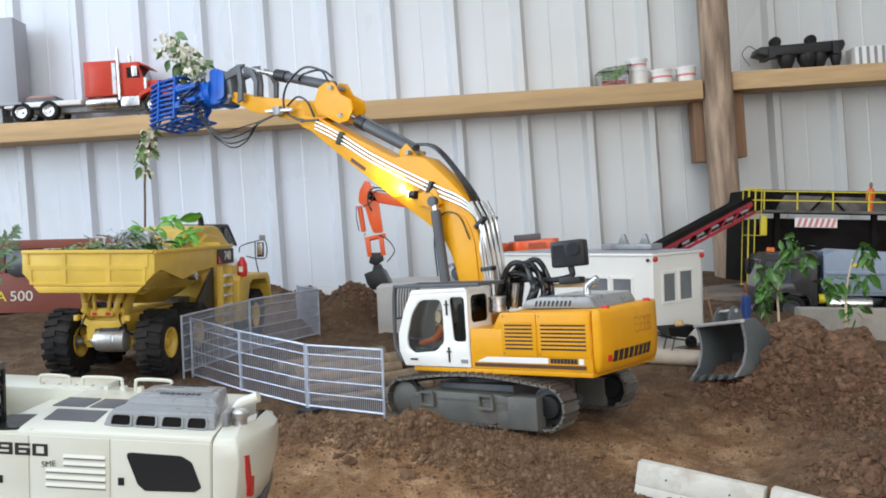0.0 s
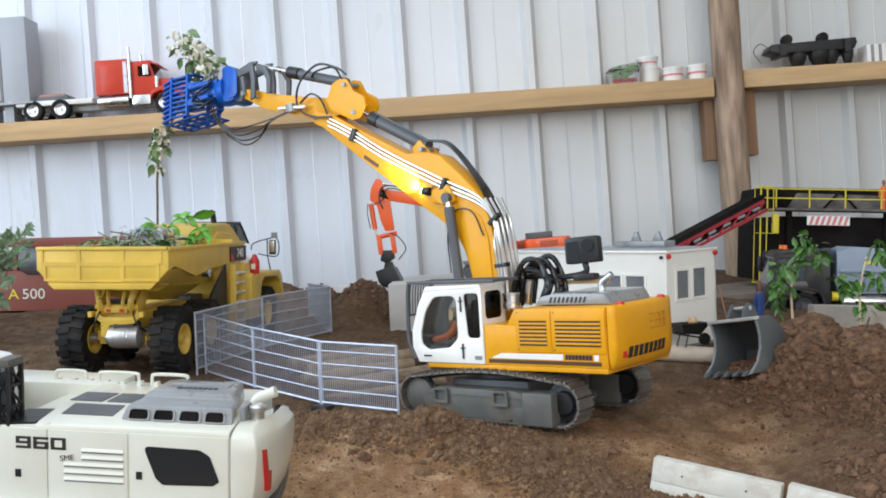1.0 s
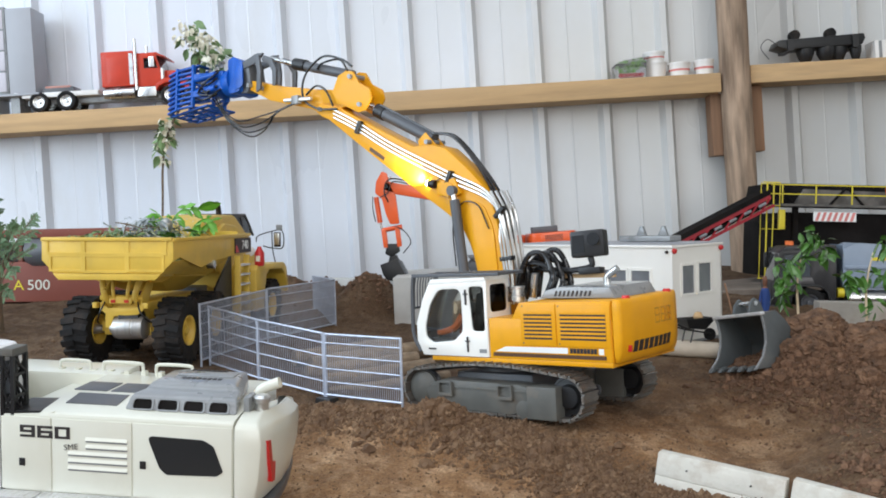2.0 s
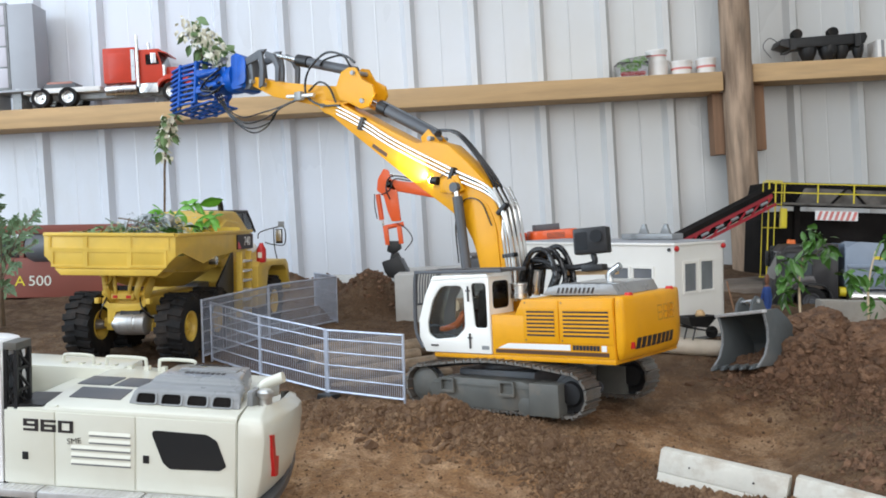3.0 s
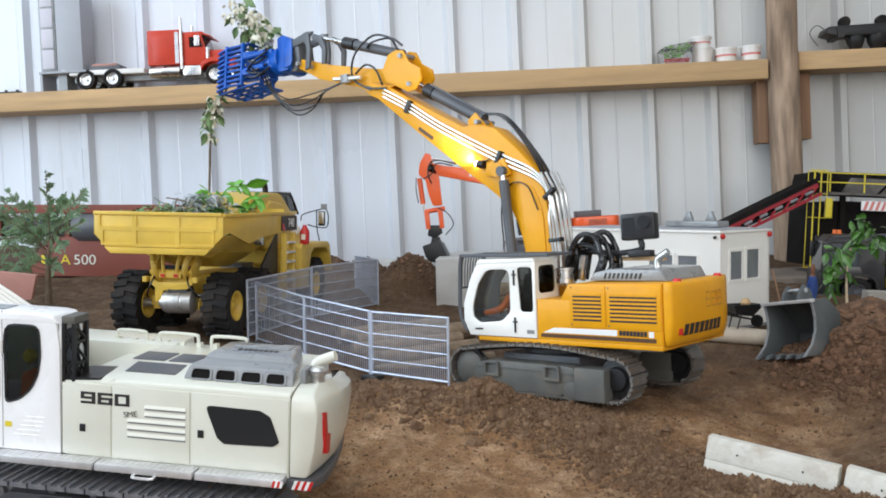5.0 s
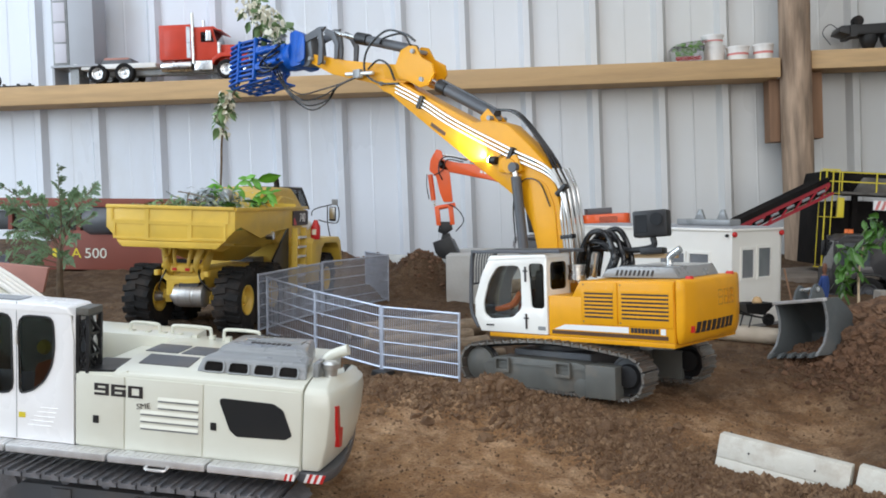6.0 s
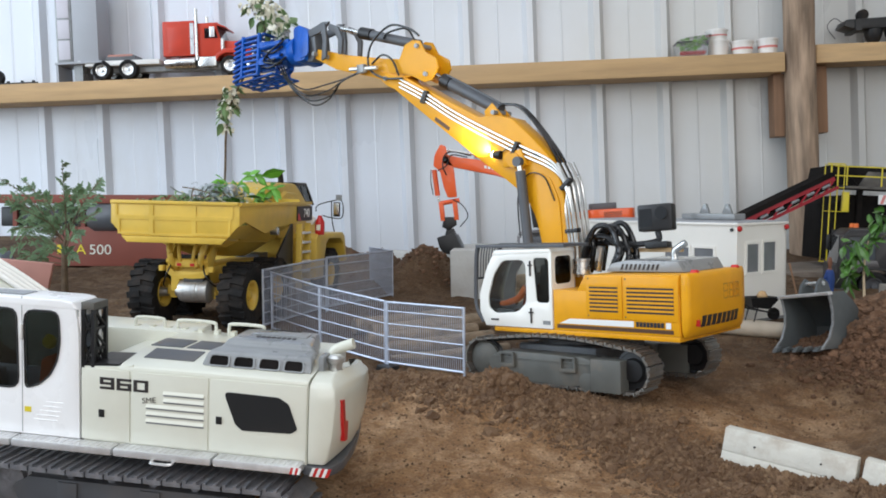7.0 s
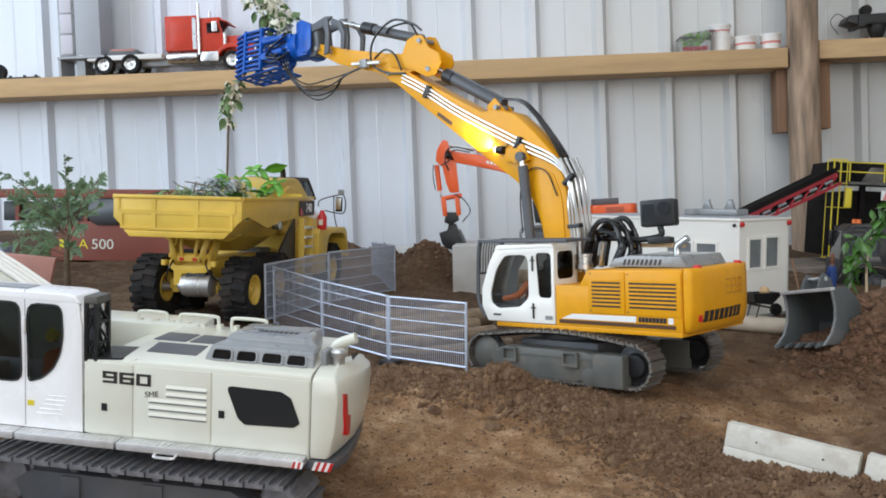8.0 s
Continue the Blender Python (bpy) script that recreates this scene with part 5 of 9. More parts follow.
    # the hood tapers towards the far side: (front x, rear x, y, z) of each long edge
    edges = [(-0.046, -0.1750, 0.0860, 0.1725), (-0.050, -0.1735, 0.0790, 0.1855), (-0.0525, -0.1720, 0.0740, 0.1878), (-0.058, -0.1685, 0.0560, 0.1892), (-0.063, -0.1610, 0.0515, 0.1950), (-0.066, -0.1520, 0.0050, 0.1968), (-0.070, -0.1470, -0.0240, 0.1920), (-0.070, -0.1470, -0.0300, 0.1735)]
    hb = bmesh.new()
    fr_v = [hb.verts.new((a, y, z)) for a, b, y, z in edges]
    rr_v = [hb.verts.new((b, y, z)) for a, b, y, z in edges]
    for k in range(len(edges) - 1):
        hb.faces.new((fr_v[k], fr_v[k + 1], rr_v[k + 1], rr_v[k]))
    hb.faces.new(fr_v)
    hb.faces.new(rr_v[::-1])
    hb.faces.new((fr_v[0], rr_v[0], rr_v[-1], fr_v[-1]))
    bmesh.ops.recalc_face_normals(hb, faces=hb.faces)
    hood = part("hood", hb, HOODGREY, ex, "grey engine hood with dark vents", bevel=0.0035, seg=3)
    for x0, x1 in ((-0.0560, -0.0785), (-0.0845, -0.1075), (-0.1140, -0.1370), (-0.1430, -0.1645)):
        rim = rounded([(x0, 0.0), (x1, 0.0), (x1 + 0.0015, 0.0100), (x0 - 0.0010, 0.0100)], 0.3, 3)
        lean = Matrix.Translation((0, 0.0860, 0.1722)) @ Matrix.Rotation(radians(28.5), 4, "X")
        vb = prism(rim, -0.0010, 0.0006)
        vb.transform(lean @ Matrix.Translation((0, 0, 0.0022)))
        part("vent", vb, MATTEBLACK, hood)
        fb = plate(rounded([(x0 + 0.002, -0.0015), (x1 - 0.002, -0.0015), (x1 - 0.0005, 0.0115), (x0 + 0.001, 0.0115)], 0.3, 3), [rim], 0.0002, 0.0018)
        fb.transform(lean @ Matrix.Translation((0, 0, 0.0022)))
        part("vent_frame", fb, HOODGREY, hood)
    for k in range(8):
        part("slot", box(-0.090 - k * 0.0062, -0.0940 - k * 0.0062, 0.030, 0.036, 0.1945, 0.1962), DECAL, hood)
        part("slot", box(-0.088 - k * 0.0056, -0.0915 - k * 0.0056, -0.004, 0.001, 0.1950, 0.1973), DECAL, hood)
    part("hood_step", box(-0.148, -0.080, 0.004, 0.026, 0.1945, 0.1975), HOODGREY, hood, bevel=0.0012)
    part("silencer", tube([(-0.182, 0.040, 0.172), (-0.182, 0.040, 0.182), (-0.188, 0.040, 0.190), (-0.208, 0.040, 0.198)], 0.0058, 14, 6), CREAM, ex, "cream exhaust tail")
    part("precleaner", lathe([(0.0, 0.168), (0.0095, 0.168), (0.0095, 0.172), (0.0075, 0.173), (0.0075, 0.181), (0.0095, 0.182), (0.0095, 0.1865), (0.006, 0.189), (0.0, 0.189)], 20, "z", (-0.194, 0.060, 0)), PIPE, ex, "plated air pre-cleaner")
    part("bracket", box(-0.1845, -0.1785, 0.052, 0.075, 0.168, 0.189), HOODGREY, ex, bevel=0.001)
    for x0, x1 in ((0.100, 0.060), (0.042, -0.010), (-0.028, -0.075)):
        part("hand_rail", tube([(x0 + 0.012, -0.058, 0.174), (x0 + 0.012, -0.058, 0.184), (x0 + 0.007, -0.058, 0.188), (x1 + 0.017, -0.058, 0.188), (x1 + 0.012, -0.058, 0.184), (x1 + 0.012, -0.058, 0.174)], 0.0021, 8, 4), CREAM, ex)
    for k in range(9):
        x = 0.11 - k * 0.022
        part("bracket", box(x - 0.003, x + 0.003, -0.062, -0.054, 0.1735, 0.1795), CREAM, ex)
    # cab
    outer = [(0.0885, 0.090), (0.0895, 0.200), (0.093, 0.223), (0.102, 0.2300), (0.240, 0.2300), (0.254, 0.213), (0.272, 0.150), (0.268, 0.090)]
    cab = part("cab", plate(outer, [rounded([(0.1565, 0.2205), (0.1140, 0.2205), (0.1120, 0.190), (0.1155, 0.170), (0.1245, 0.154), (0.1380, 0.1435), (0.1550, 0.1385)], 0.3, 3),
                                    rounded([(0.1655, 0.2205), (0.236, 0.2205), (0.262, 0.150), (0.255, 0.138), (0.163, 0.138)], 0.15, 3)], 0.1015, 0.1050), CABWHITE, ex, "white cab", bevel=0.0008)
    part("cab_inner_side", plate(outer, [[(0.110, 0.215), (0.232, 0.215), (0.254, 0.150), (0.250, 0.150), (0.110, 0.150)]], 0.0580, 0.0605), CABGREY, cab)
    part("far_glass", box(0.105, 0.258, 0.0590, 0.0596, 0.145, 0.2180), SMOKE, cab)
    part("cab_rear", plate([(0.0605, 0.090), (0.1015, 0.090), (0.1015, 0.224), (0.0605, 0.224)], [[(0.066, 0.175), (0.095, 0.175), (0.095, 0.217), (0.066, 0.217)]], 0.0890, 0.0920, "x"), CABWHITE, cab)
    part("cab_roof", prism([(0.0900, 0.2235), (0.097, 0.2315), (0.110, 0.2330), (0.235, 0.2330), (0.247, 0.2290), (0.247, 0.2240)], 0.0580, 0.1055), CABWHITE, cab, bevel=0.0045, seg=3)
    part("roof_window", box(0.165, 0.225, 0.068, 0.092, 0.2325, 0.2336), DARKGLASS, cab)
    part("cab_floor", box(0.092, 0.267, 0.0605, 0.1015, 0.090, 0.094), CABGREY, cab)
    part("side_glass", prism([(0.158, 0.2220), (0.1125, 0.2220), (0.1105, 0.190), (0.114, 0.169), (0.1235, 0.1525), (0.1375, 0.1420), (0.1565, 0.1365)], 0.1027, 0.1033), SMOKE, cab)
    part("side_glass", prism([(0.164, 0.2215), (0.238, 0.2215), (0.264, 0.150), (0.255, 0.136), (0.162, 0.136)], 0.1027, 0.1033), SMOKE, cab)
    for ring in (rounded([(0.1565, 0.2205), (0.1140, 0.2205), (0.1120, 0.190), (0.1155, 0.170), (0.1245, 0.154), (0.1380, 0.1435), (0.1550, 0.1385)], 0.3, 3), rounded([(0.1655, 0.2205), (0.236, 0.2205), (0.262, 0.150), (0.255, 0.138), (0.163, 0.138)], 0.15, 3)):
        part("window_seal", tube([(a, 0.1052, b) for a, b in ring + ring[:1]], 0.0011, 6, 1), BLACK, cab)
    part("door_joint", box(0.1585, 0.1592, 0.1046, 0.1053, 0.092, 0.234), HOODGREY, cab)
    part("door_handle", box(0.1570, 0.1610, 0.1050, 0.1085, 0.190, 0.205), TUB, cab, bevel=0.001)
    part("yellow_label", box(0.1480, 0.1560, 0.1050, 0.1056, 0.1135, 0.1190), RAILYEL, cab)
    for k in range(5):
        z = 0.1255 - k * 0.0048
        bmv = prism([(0.1049, z - 0.0007), (0.1056, z), (0.1049, z + 0.0009)], 0.108 + k * 0.002, 0.135 + k * 0.004 - 0.006, "x")
        part("vent_slat", bmv, CABWHITE, cab)
    part("seat", box(0.120, 0.165, 0.065, 0.094, 0.094, 0.130), HOODGREY, cab, bevel=0.006)
    part("seat_back", box(0.112, 0.124, 0.065, 0.094, 0.12, 0.185), HOODGREY, cab, bevel=0.005)
    part("dummy_torso", prism([(0.126, 0.130), (0.150, 0.130), (0.146, 0.168), (0.130, 0.170)], 0.068, 0.092), DOLLORANGE, cab, "orange dummy in the seat", bevel=0.006)
    part("dummy_cap", lathe([(0, -0.007), (0.006, -0.005), (0.008, 0), (0.006, 0.005), (0, 0.007)], 14, at=(0.139, 0.084, 0.184)), RAILYEL, cab)
    part("dash", box(0.205, 0.250, 0.065, 0.094, 0.094, 0.150), HOODGREY, cab, bevel=0.006)
    # black rack behind the cab
    rk = part("rack", box(0.0725, 0.0885, 0.074, 0.1025, 0.2245, 0.2320), MIDGREY, ex, "black lattice rack behind the cab", bevel=0.001)
    for x, y in ((0.0745, 0.0760), (0.0745, 0.1000), (0.0865, 0.0760), (0.0865, 0.1000)):
        part("rack_post", box(x - 0.002, x + 0.002, y - 0.002, y + 0.002, 0.1565, 0.2245), BLACK, rk)
    for y in (0.0760, 0.1000):
        for z0, z1 in ((0.162, 0.192), (0.192, 0.222)):
            part("rack_brace", rod((0.0745, y, z0), (0.0865, y, z1), 0.0016, seg=6), BLACK, rk)
            part("rack_brace", rod((0.0865, y, z0), (0.0745, y, z1), 0.0016, seg=6), BLACK, rk)
    for z0, z1 in ((0.160, 0.182), (0.182, 0.204), (0.204, 0.2245)):
        part("rack_brace", rod((0.0745, 0.0760, z0), (0.0745, 0.1000, z1), 0.0018, seg=6), BLACK, rk)
        part("rack_brace", box(0.0735, 0.0755, 0.0760, 0.1, z1 - 0.0015, z1 + 0.0015), BLACK, rk)
        part("rack_brace", box(0.0855, 0.0875, 0.0760, 0.1, z1 - 0.0015, z1 + 0.0015), BLACK, rk)
    # boom base with pipes
    boom = part("boom", prism([(0.14, 0.12), (0.19, 0.12), (0.32, 0.195), (0.60, 0.245), (0.60, 0.290), (0.36, 0.270), (0.278, 0.2405), (0.2155, 0.2095), (0.155, 0.175)], -0.036, 0.006), CREAM, ex, "cream boom", bevel=0.003)
    for k in range(4):
        part("pipe", tube([(0.14, 0.004 - k * 0.010, 0.176), (0.2155, 0.004 - k * 0.010, 0.2145), (0.278, 0.004 - k * 0.010, 0.2455), (0.36, 0.004 - k * 0.01, 0.276), (0.60, 0.004 - k * 0.01, 0.296)], 0.0034, 8, 4), WHITE, boom)
    return ex


cream_excavator()


# ---- the dumper ----
def tyre_wheel(parent, x, y, z, r, w, out, tyre_m, rim_m, lugs=18, name="wheel", rim=0.575):
    """A tyre with tread blocks and a dished rim; out is the side that faces outwards."""
    h = w / 2
    ty = part(name, lathe([(r * rim * 0.97, -h * 0.80), (r * 0.72, -h), (r * 0.90, -h * 0.98), (r * 0.955, -h * 0.8), (r * 0.965, h * 0.8), (r * 0.90, h * 0.98), (r * 0.72, h), (r * rim * 0.97, h * 0.80)], 40, at=(x, y, z), caps=False), tyre_m, parent, smooth=50)
    if lugs:
        bm = bmesh.new()
        for k in range(lugs):
            for s in (-1, 1):
                a = 2 * math.pi * (k + (0.5 if s > 0 else 0)) / lugs
                m = Matrix.Translation((x, y, z)) @ Matrix.Rotation(a, 4, "Y") @ Matrix.Translation((0, s * h * 0.52, r * 0.965)) @ Matrix.Rotation(s * 0.16, 4, "Z")
                b2 = box(-r * 0.095, r * 0.095, -h * 0.50, h * 0.52, -r * 0.08, r * 0.050)
                b2.transform(m)
                tmp = bpy.data.meshes.new("t")
                b2.to_mesh(tmp)
                b2.free()
                bm.from_mesh(tmp)
                bpy.data.meshes.remove(tmp)
        part("tread", bm, tyre_m, ty, smooth=0)
    o = out
    part("rim", lathe([(0.0, o * h * 0.30), (r * rim * 0.55, o * h * 0.30), (r * rim * 0.74, o * h * 0.40), (r * rim * 0.86, o * h * 0.82), (r * rim, o * h * 0.90), (r * rim, -o * h * 0.90), (r * rim * 0.86, -o * h * 0.82), (r * rim * 0.74, -o * h * 0.30), (0, -o * h * 0.25)], 32, at=(x, y, z)), rim_m, ty)
    part("hub", lathe([(0.0, o * h * 0.75), (r * rim * 0.28, o * h * 0.72), (r * rim * 0.35, o * h * 0.25)], 20, at=(x, y, z)), rim_m, ty)
    return ty


def dumper():
    d = thing("dumper", seat_pose(-0.5665, 1.7754, 0.1165, 1.2, 3.6, 83.23), "yellow articulated model dump truck loaded with cut greenery", "dump truck")
    for x in (0.0, 0.135):
        for s in (1, -1):
            tyre_wheel(d, x, s * 0.086, 0.060, 0.060, 0.048, s, RUBBER, DUMPY, rim=0.46)
        part("axle", rod((x, -0.08, 0.060), (x, 0.08, 0.060), 0.0055, seg=16), DRUM, d, "bare metal axle shaft")
        part("hub_cone", rod((x, 0.060, 0.060), (x, 0.092, 0.060), 0.0075, 0.012, 18), DRUM, d)
        for y in (0.030, -0.046):
            part("bearing_box", box(x - 0.026 if x == 0 else x - 0.010, x + 0.010, y, y + 0.013, 0.053, 0.068), DUMPY, d, bevel=0.0015)
    for s in (1, -1):
        tyre_wheel(d, 0.50, s * 0.086, 0.060, 0.060, 0.048, s, RUBBER, DUMPY, rim=0.46)
    part("axle", rod((0.50, -0.08, 0.06), (0.50, 0.08, 0.06), 0.009, seg=16), DUMPY, d)
    part("differential", lathe([(0.0, -0.033), (0.014, -0.033), (0.0205, -0.029), (0.0210, -0.012), (0.0203, -0.011), (0.0203, -0.009), (0.0212, -0.008), (0.0212, 0.019), (0.019, 0.026), (0.012, 0.028), (0.011, 0.034), (0.0, 0.034)], 28, at=(-0.036, -0.010, 0.068)), DRUM, d, "dull turned metal gearbox drum")
    part("gearbox_cover", lathe([(0.0, -0.022), (0.018, -0.018), (0.020, 0.018), (0.0, 0.022)], 24, at=(-0.030, -0.012, 0.081)), BLACK, d)
    fr = part("rear_frame", box(-0.035, 0.25, -0.030, 0.030, 0.078, 0.112), DUMPY, d, bevel=0.003)
    part("tail_plate", prism([(0.041, 0.114), (0.041, 0.101), (0.031, 0.094), (0.031, 0.068), (0.021, 0.068), (0.015, 0.089), (-0.030, 0.092), (-0.041, 0.101), (-0.041, 0.114), (-0.026, 0.104), (0.026, 0.104)], -0.047, -0.040, "x"), DUMPY, fr, bevel=0.001)
    lb = part("lamp_bar", box(-0.052, -0.045, -0.021, 0.021, 0.112, 0.121), DUMPY, fr, bevel=0.001)
    for y in (-0.016, 0.009):
        part("tail_lamp", box(-0.0540, -0.0515, y, y + 0.008, 0.114, 0.119), REDLAMP, lb, "red tail lamp")
    for s in (1, -1):
        part("cheek", prism([(-0.044, 0.100), (-0.030, 0.100), (0.010, 0.150), (-0.010, 0.158), (-0.046, 0.126)], s * 0.036 - 0.002, s * 0.036 + 0.002), DUMPY, fr, bevel=0.0008)
    for s in (1, -1):
        part("hinge_arm", tube([(-0.030, s * 0.026, 0.105), (-0.052, s * 0.028, 0.125), (-0.048, s * 0.034, 0.150), (-0.03, s * 0.036, 0.166)], 0.0056, 8, 5), DUMPY, fr)
        part("hinge_arm", tube([(-0.030, s * 0.012, 0.108), (-0.050, s * 0.013, 0.126), (-0.046, s * 0.016, 0.150), (-0.03, s * 0.018, 0.166)], 0.0034, 8, 5), DUMPY, fr)
        part("suspension_arm", box(-0.020, 0.150, s * 0.045 - 0.006, s * 0.045 + 0.006, 0.058, 0.076), DUMPY, fr, bevel=0.002)
        part("bracket", box(-0.054, -0.042, s * 0.048 - 0.004, s * 0.048 + 0.004, 0.104, 0.114), DUMPY, fr, bevel=0.001)
    part("cross_tube", rod((-0.044, -0.040, 0.122), (-0.044, 0.040, 0.122), 0.0050, seg=12), DUMPY, fr)
    part("brake_hose", tube([(-0.046, 0.030, 0.118), (-0.056, 0.036, 0.098), (-0.046, 0.046, 0.080), (-0.020, 0.056, 0.072)], 0.0016, 6, 6), SHINY, fr)
    part("brake_hose", tube([(-0.046, -0.030, 0.118), (-0.056, -0.038, 0.100), (-0.046, -0.048, 0.082), (-0.020, -0.056, 0.072)], 0.0016, 6, 6), SHINY, fr)
    # tipping body: floor, sides, tail and head boards with real thickness
    W, zt = 0.118, 0.2265
    body = part("tipping_body", prism([(-0.095, 0.164), (0.150, 0.150), (0.235, 0.175), (0.235, 0.179), (0.150, 0.155), (-0.095, 0.169)], -0.082, 0.082), DUMPY, d, "dusty yellow tipping body")
    part("tail_board", prism([(W, zt), (W, 0.190), (0.099, 0.169), (-0.099, 0.169), (-W, 0.190), (-W, zt)], -0.1005, -0.0955, "x"), DUMPY, body, bevel=0.001)
    for y0, y1, z0, z1 in ((0.108, 0.046, 0.2045, 0.226), (0.040, -0.034, 0.2045, 0.226), (-0.040, -0.106, 0.2045, 0.226), (0.103, 0.046, 0.175, 0.199), (0.040, -0.034, 0.173, 0.199), (-0.040, -0.101, 0.175, 0.199)):
        pts = [(y0, z1), (y1, z1), (y1, z0), (y0, z0)]
        part("tail_rib", plate([(y0 + 0.003, z1 + 0.003), (y1 - 0.003, z1 + 0.003), (y1 - 0.003, z0 - 0.003), (y0 + 0.003, z0 - 0.003)], [[(y0 - 0.001, z1 - 0.001), (y1 + 0.001, z1 - 0.001), (y1 + 0.001, z0 + 0.001), (y0 - 0.001, z0 + 0.001)]], -0.1020, -0.1003, "x"), DUMPY, body)
    part("top_edge", box(-0.104, -0.0945, -W - 0.001, W + 0.001, zt - 0.001, zt + 0.005), DUMPY, body, bevel=0.0012)
    part("sill", prism([(0.099, 0.1685), (-0.099, 0.1685), (-0.088, 0.1575), (0.088, 0.1575)], -0.1035, -0.092, "x"), DUMPY, body, bevel=0.001)
    for s in (1, -1):
        part("side_board", prism([(-0.1, zt), (0.300, 0.2235), (0.297, 0.190), (0.204, 0.188), (0.102, 0.183), (0.026, 0.173), (-0.070, 0.196), (-0.1, 0.190)], s * W - 0.002, s * W + 0.002), DUMPY, body, bevel=0.0008)
        part("side_flange", box(-0.098, 0.300, s * (W + 0.002) - 0.003, s * (W + 0.002) + 0.003, zt - 0.002, zt + 0.004), DUMPY, body, bevel=0.001)
        bm = bmesh.new()
        vv = [bm.verts.new(v) for v in ((-0.099, s * 0.1190, 0.190), (0.200, s * 0.1195, 0.196), (0.150, s * 0.084, 0.152), (-0.099, s * 0.098, 0.1690), (-0.099, s * 0.1155, 0.190), (0.200, s * 0.1160, 0.196), (0.150, s * 0.080, 0.155), (-0.099, s * 0.094, 0.1710))]
        for f in ((0, 1, 2, 3), (7, 6, 5, 4), (0, 4, 5, 1), (1, 5, 6, 2), (2, 6, 7, 3), (3, 7, 4, 0)):
            bm.faces.new([vv[i] for i in f])
        bmesh.ops.recalc_face_normals(bm, faces=bm.faces)
        part("lower_side", bm, DUMPY, body)
    hull = bmesh.new()
    rings = []
    for x, yt, zt2, yb, zb in ((-0.010, 0.090, 0.1640, 0.060, 0.1480), (0.060, 0.084, 0.1580, 0.040, 0.1260), (0.140, 0.080, 0.1540, 0.036, 0.1220), (0.205, 0.080, 0.1600, 0.036, 0.1320)):
        rings.append([hull.verts.new(v) for v in ((x, yt, zt2), (x, yb, zb), (x, -yb, zb), (x, -yt, zt2))])
    for p, q in zip(rings, rings[1:]):
        for j in range(4):
            hull.faces.new((p[j], p[(j + 1) % 4], q[(j + 1) % 4], q[j]))
    hull.faces.new(rings[0])
    hull.faces.new(rings[-1])
    bmesh.ops.recalc_face_normals(hull, faces=hull.faces)
    part("under_body", hull, DUMPY, body, bevel=0.001)
    part("head_board", prism([(W, 0.236), (W, 0.196), (0.08, 0.170), (-0.08, 0.170), (-W, 0.196), (-W, 0.236)], 0.230, 0.236, "x"), DUMPY, body)
    part("load_bed", prism([(-0.094, 0.172), (-0.094, 0.215), (0.0, 0.225), (0.12, 0.222), (0.229, 0.215), (0.229, 0.185)], -0.085, 0.085), DULLLEAF, body, "dense cuttings", bevel=0.01)
    bdg = part("badge", box(0.206, 0.300, -0.1230, -0.1198, 0.1915, 0.2215), DECAL, body, "black badge with number 740")
    rotm = Matrix.Rotation(math.pi / 2, 4, "X")
    lettering("badge_number", "740", 0.026, Matrix.Translation((0.262, -0.1232, 0.2065)) @ rotm, bdg, WHITEDECAL)
    part("red_patch", prism([(0.207, 0.193), (0.226, 0.193), (0.212, 0.207), (0.207, 0.207)], -0.1236, -0.1226), REDLAMP, bdg)
    # tractor: bonnet, cab, wings
    cabs = part("tractor", box(0.30, 0.60, -0.054, 0.054, 0.085, 0.152), DUMPY, d, bevel=0.008)
    part("bonnet", prism([(0.46, 0.158), (0.46, 0.195), (0.60, 0.172), (0.612, 0.150), (0.60, 0.09), (0.55, 0.09)], -0.055, 0.055), DUMPY, cabs, bevel=0.006)
    hump = [(0.19, 0.150), (0.19, 0.240), (0.205, 0.258), (0.245, 0.267), (0.335, 0.270), (0.385, 0.269), (0.410, 0.258), (0.472, 0.224), (0.472, 0.150)]
    part("cab_shell", prism(hump, -0.058, 0.058), DUMPY, cabs, "domed yellow cab rear", bevel=0.010, seg=4)
    part("shell_step", prism([(0.262, 0.150), (0.262, 0.236), (0.300, 0.252), (0.375, 0.246), (0.452, 0.222), (0.452, 0.150)], -0.066, 0.066), DUMPY, cabs, bevel=0.006, seg=3)
    part("cab_roof", box(0.378, 0.466, -0.056, 0.056, 0.2665, 0.2715), BLACK, cabs, "black cab roof edge", bevel=0.002)
    for s in (1, -1):
        part("window_frame", tube([(0.385, s * 0.054, 0.267), (0.464, s * 0.054, 0.267), (0.492, s * 0.054, 0.246), (0.520, s * 0.054, 0.221)], 0.0026, 8, 1), BLACK, cabs)
        part("window_bar", tube([(0.428, s * 0.054, 0.267), (0.445, s * 0.054, 0.238)], 0.0016, 6, 1), BLACK, cabs)
        part("cab_glass", prism([(0.392, 0.264), (0.462, 0.266), (0.517, 0.222), (0.474, 0.222), (0.412, 0.256)], s * 0.0535 - 0.0004, s * 0.0535 + 0.0004), GLASS, cabs)
        part("wing", prism([(0.338, 0.060), (0.341, 0.150), (0.352, 0.160), (0.548, 0.157), (0.566, 0.146), (0.585, 0.090), (0.572, 0.085), (0.552, 0.130), (0.530, 0.143), (0.436, 0.146), (0.415, 0.136), (0.402, 0.100), (0.395, 0.060)], s * 0.088 - 0.033, s * 0.088 + 0.033), DUMPY, cabs, bevel=0.003)
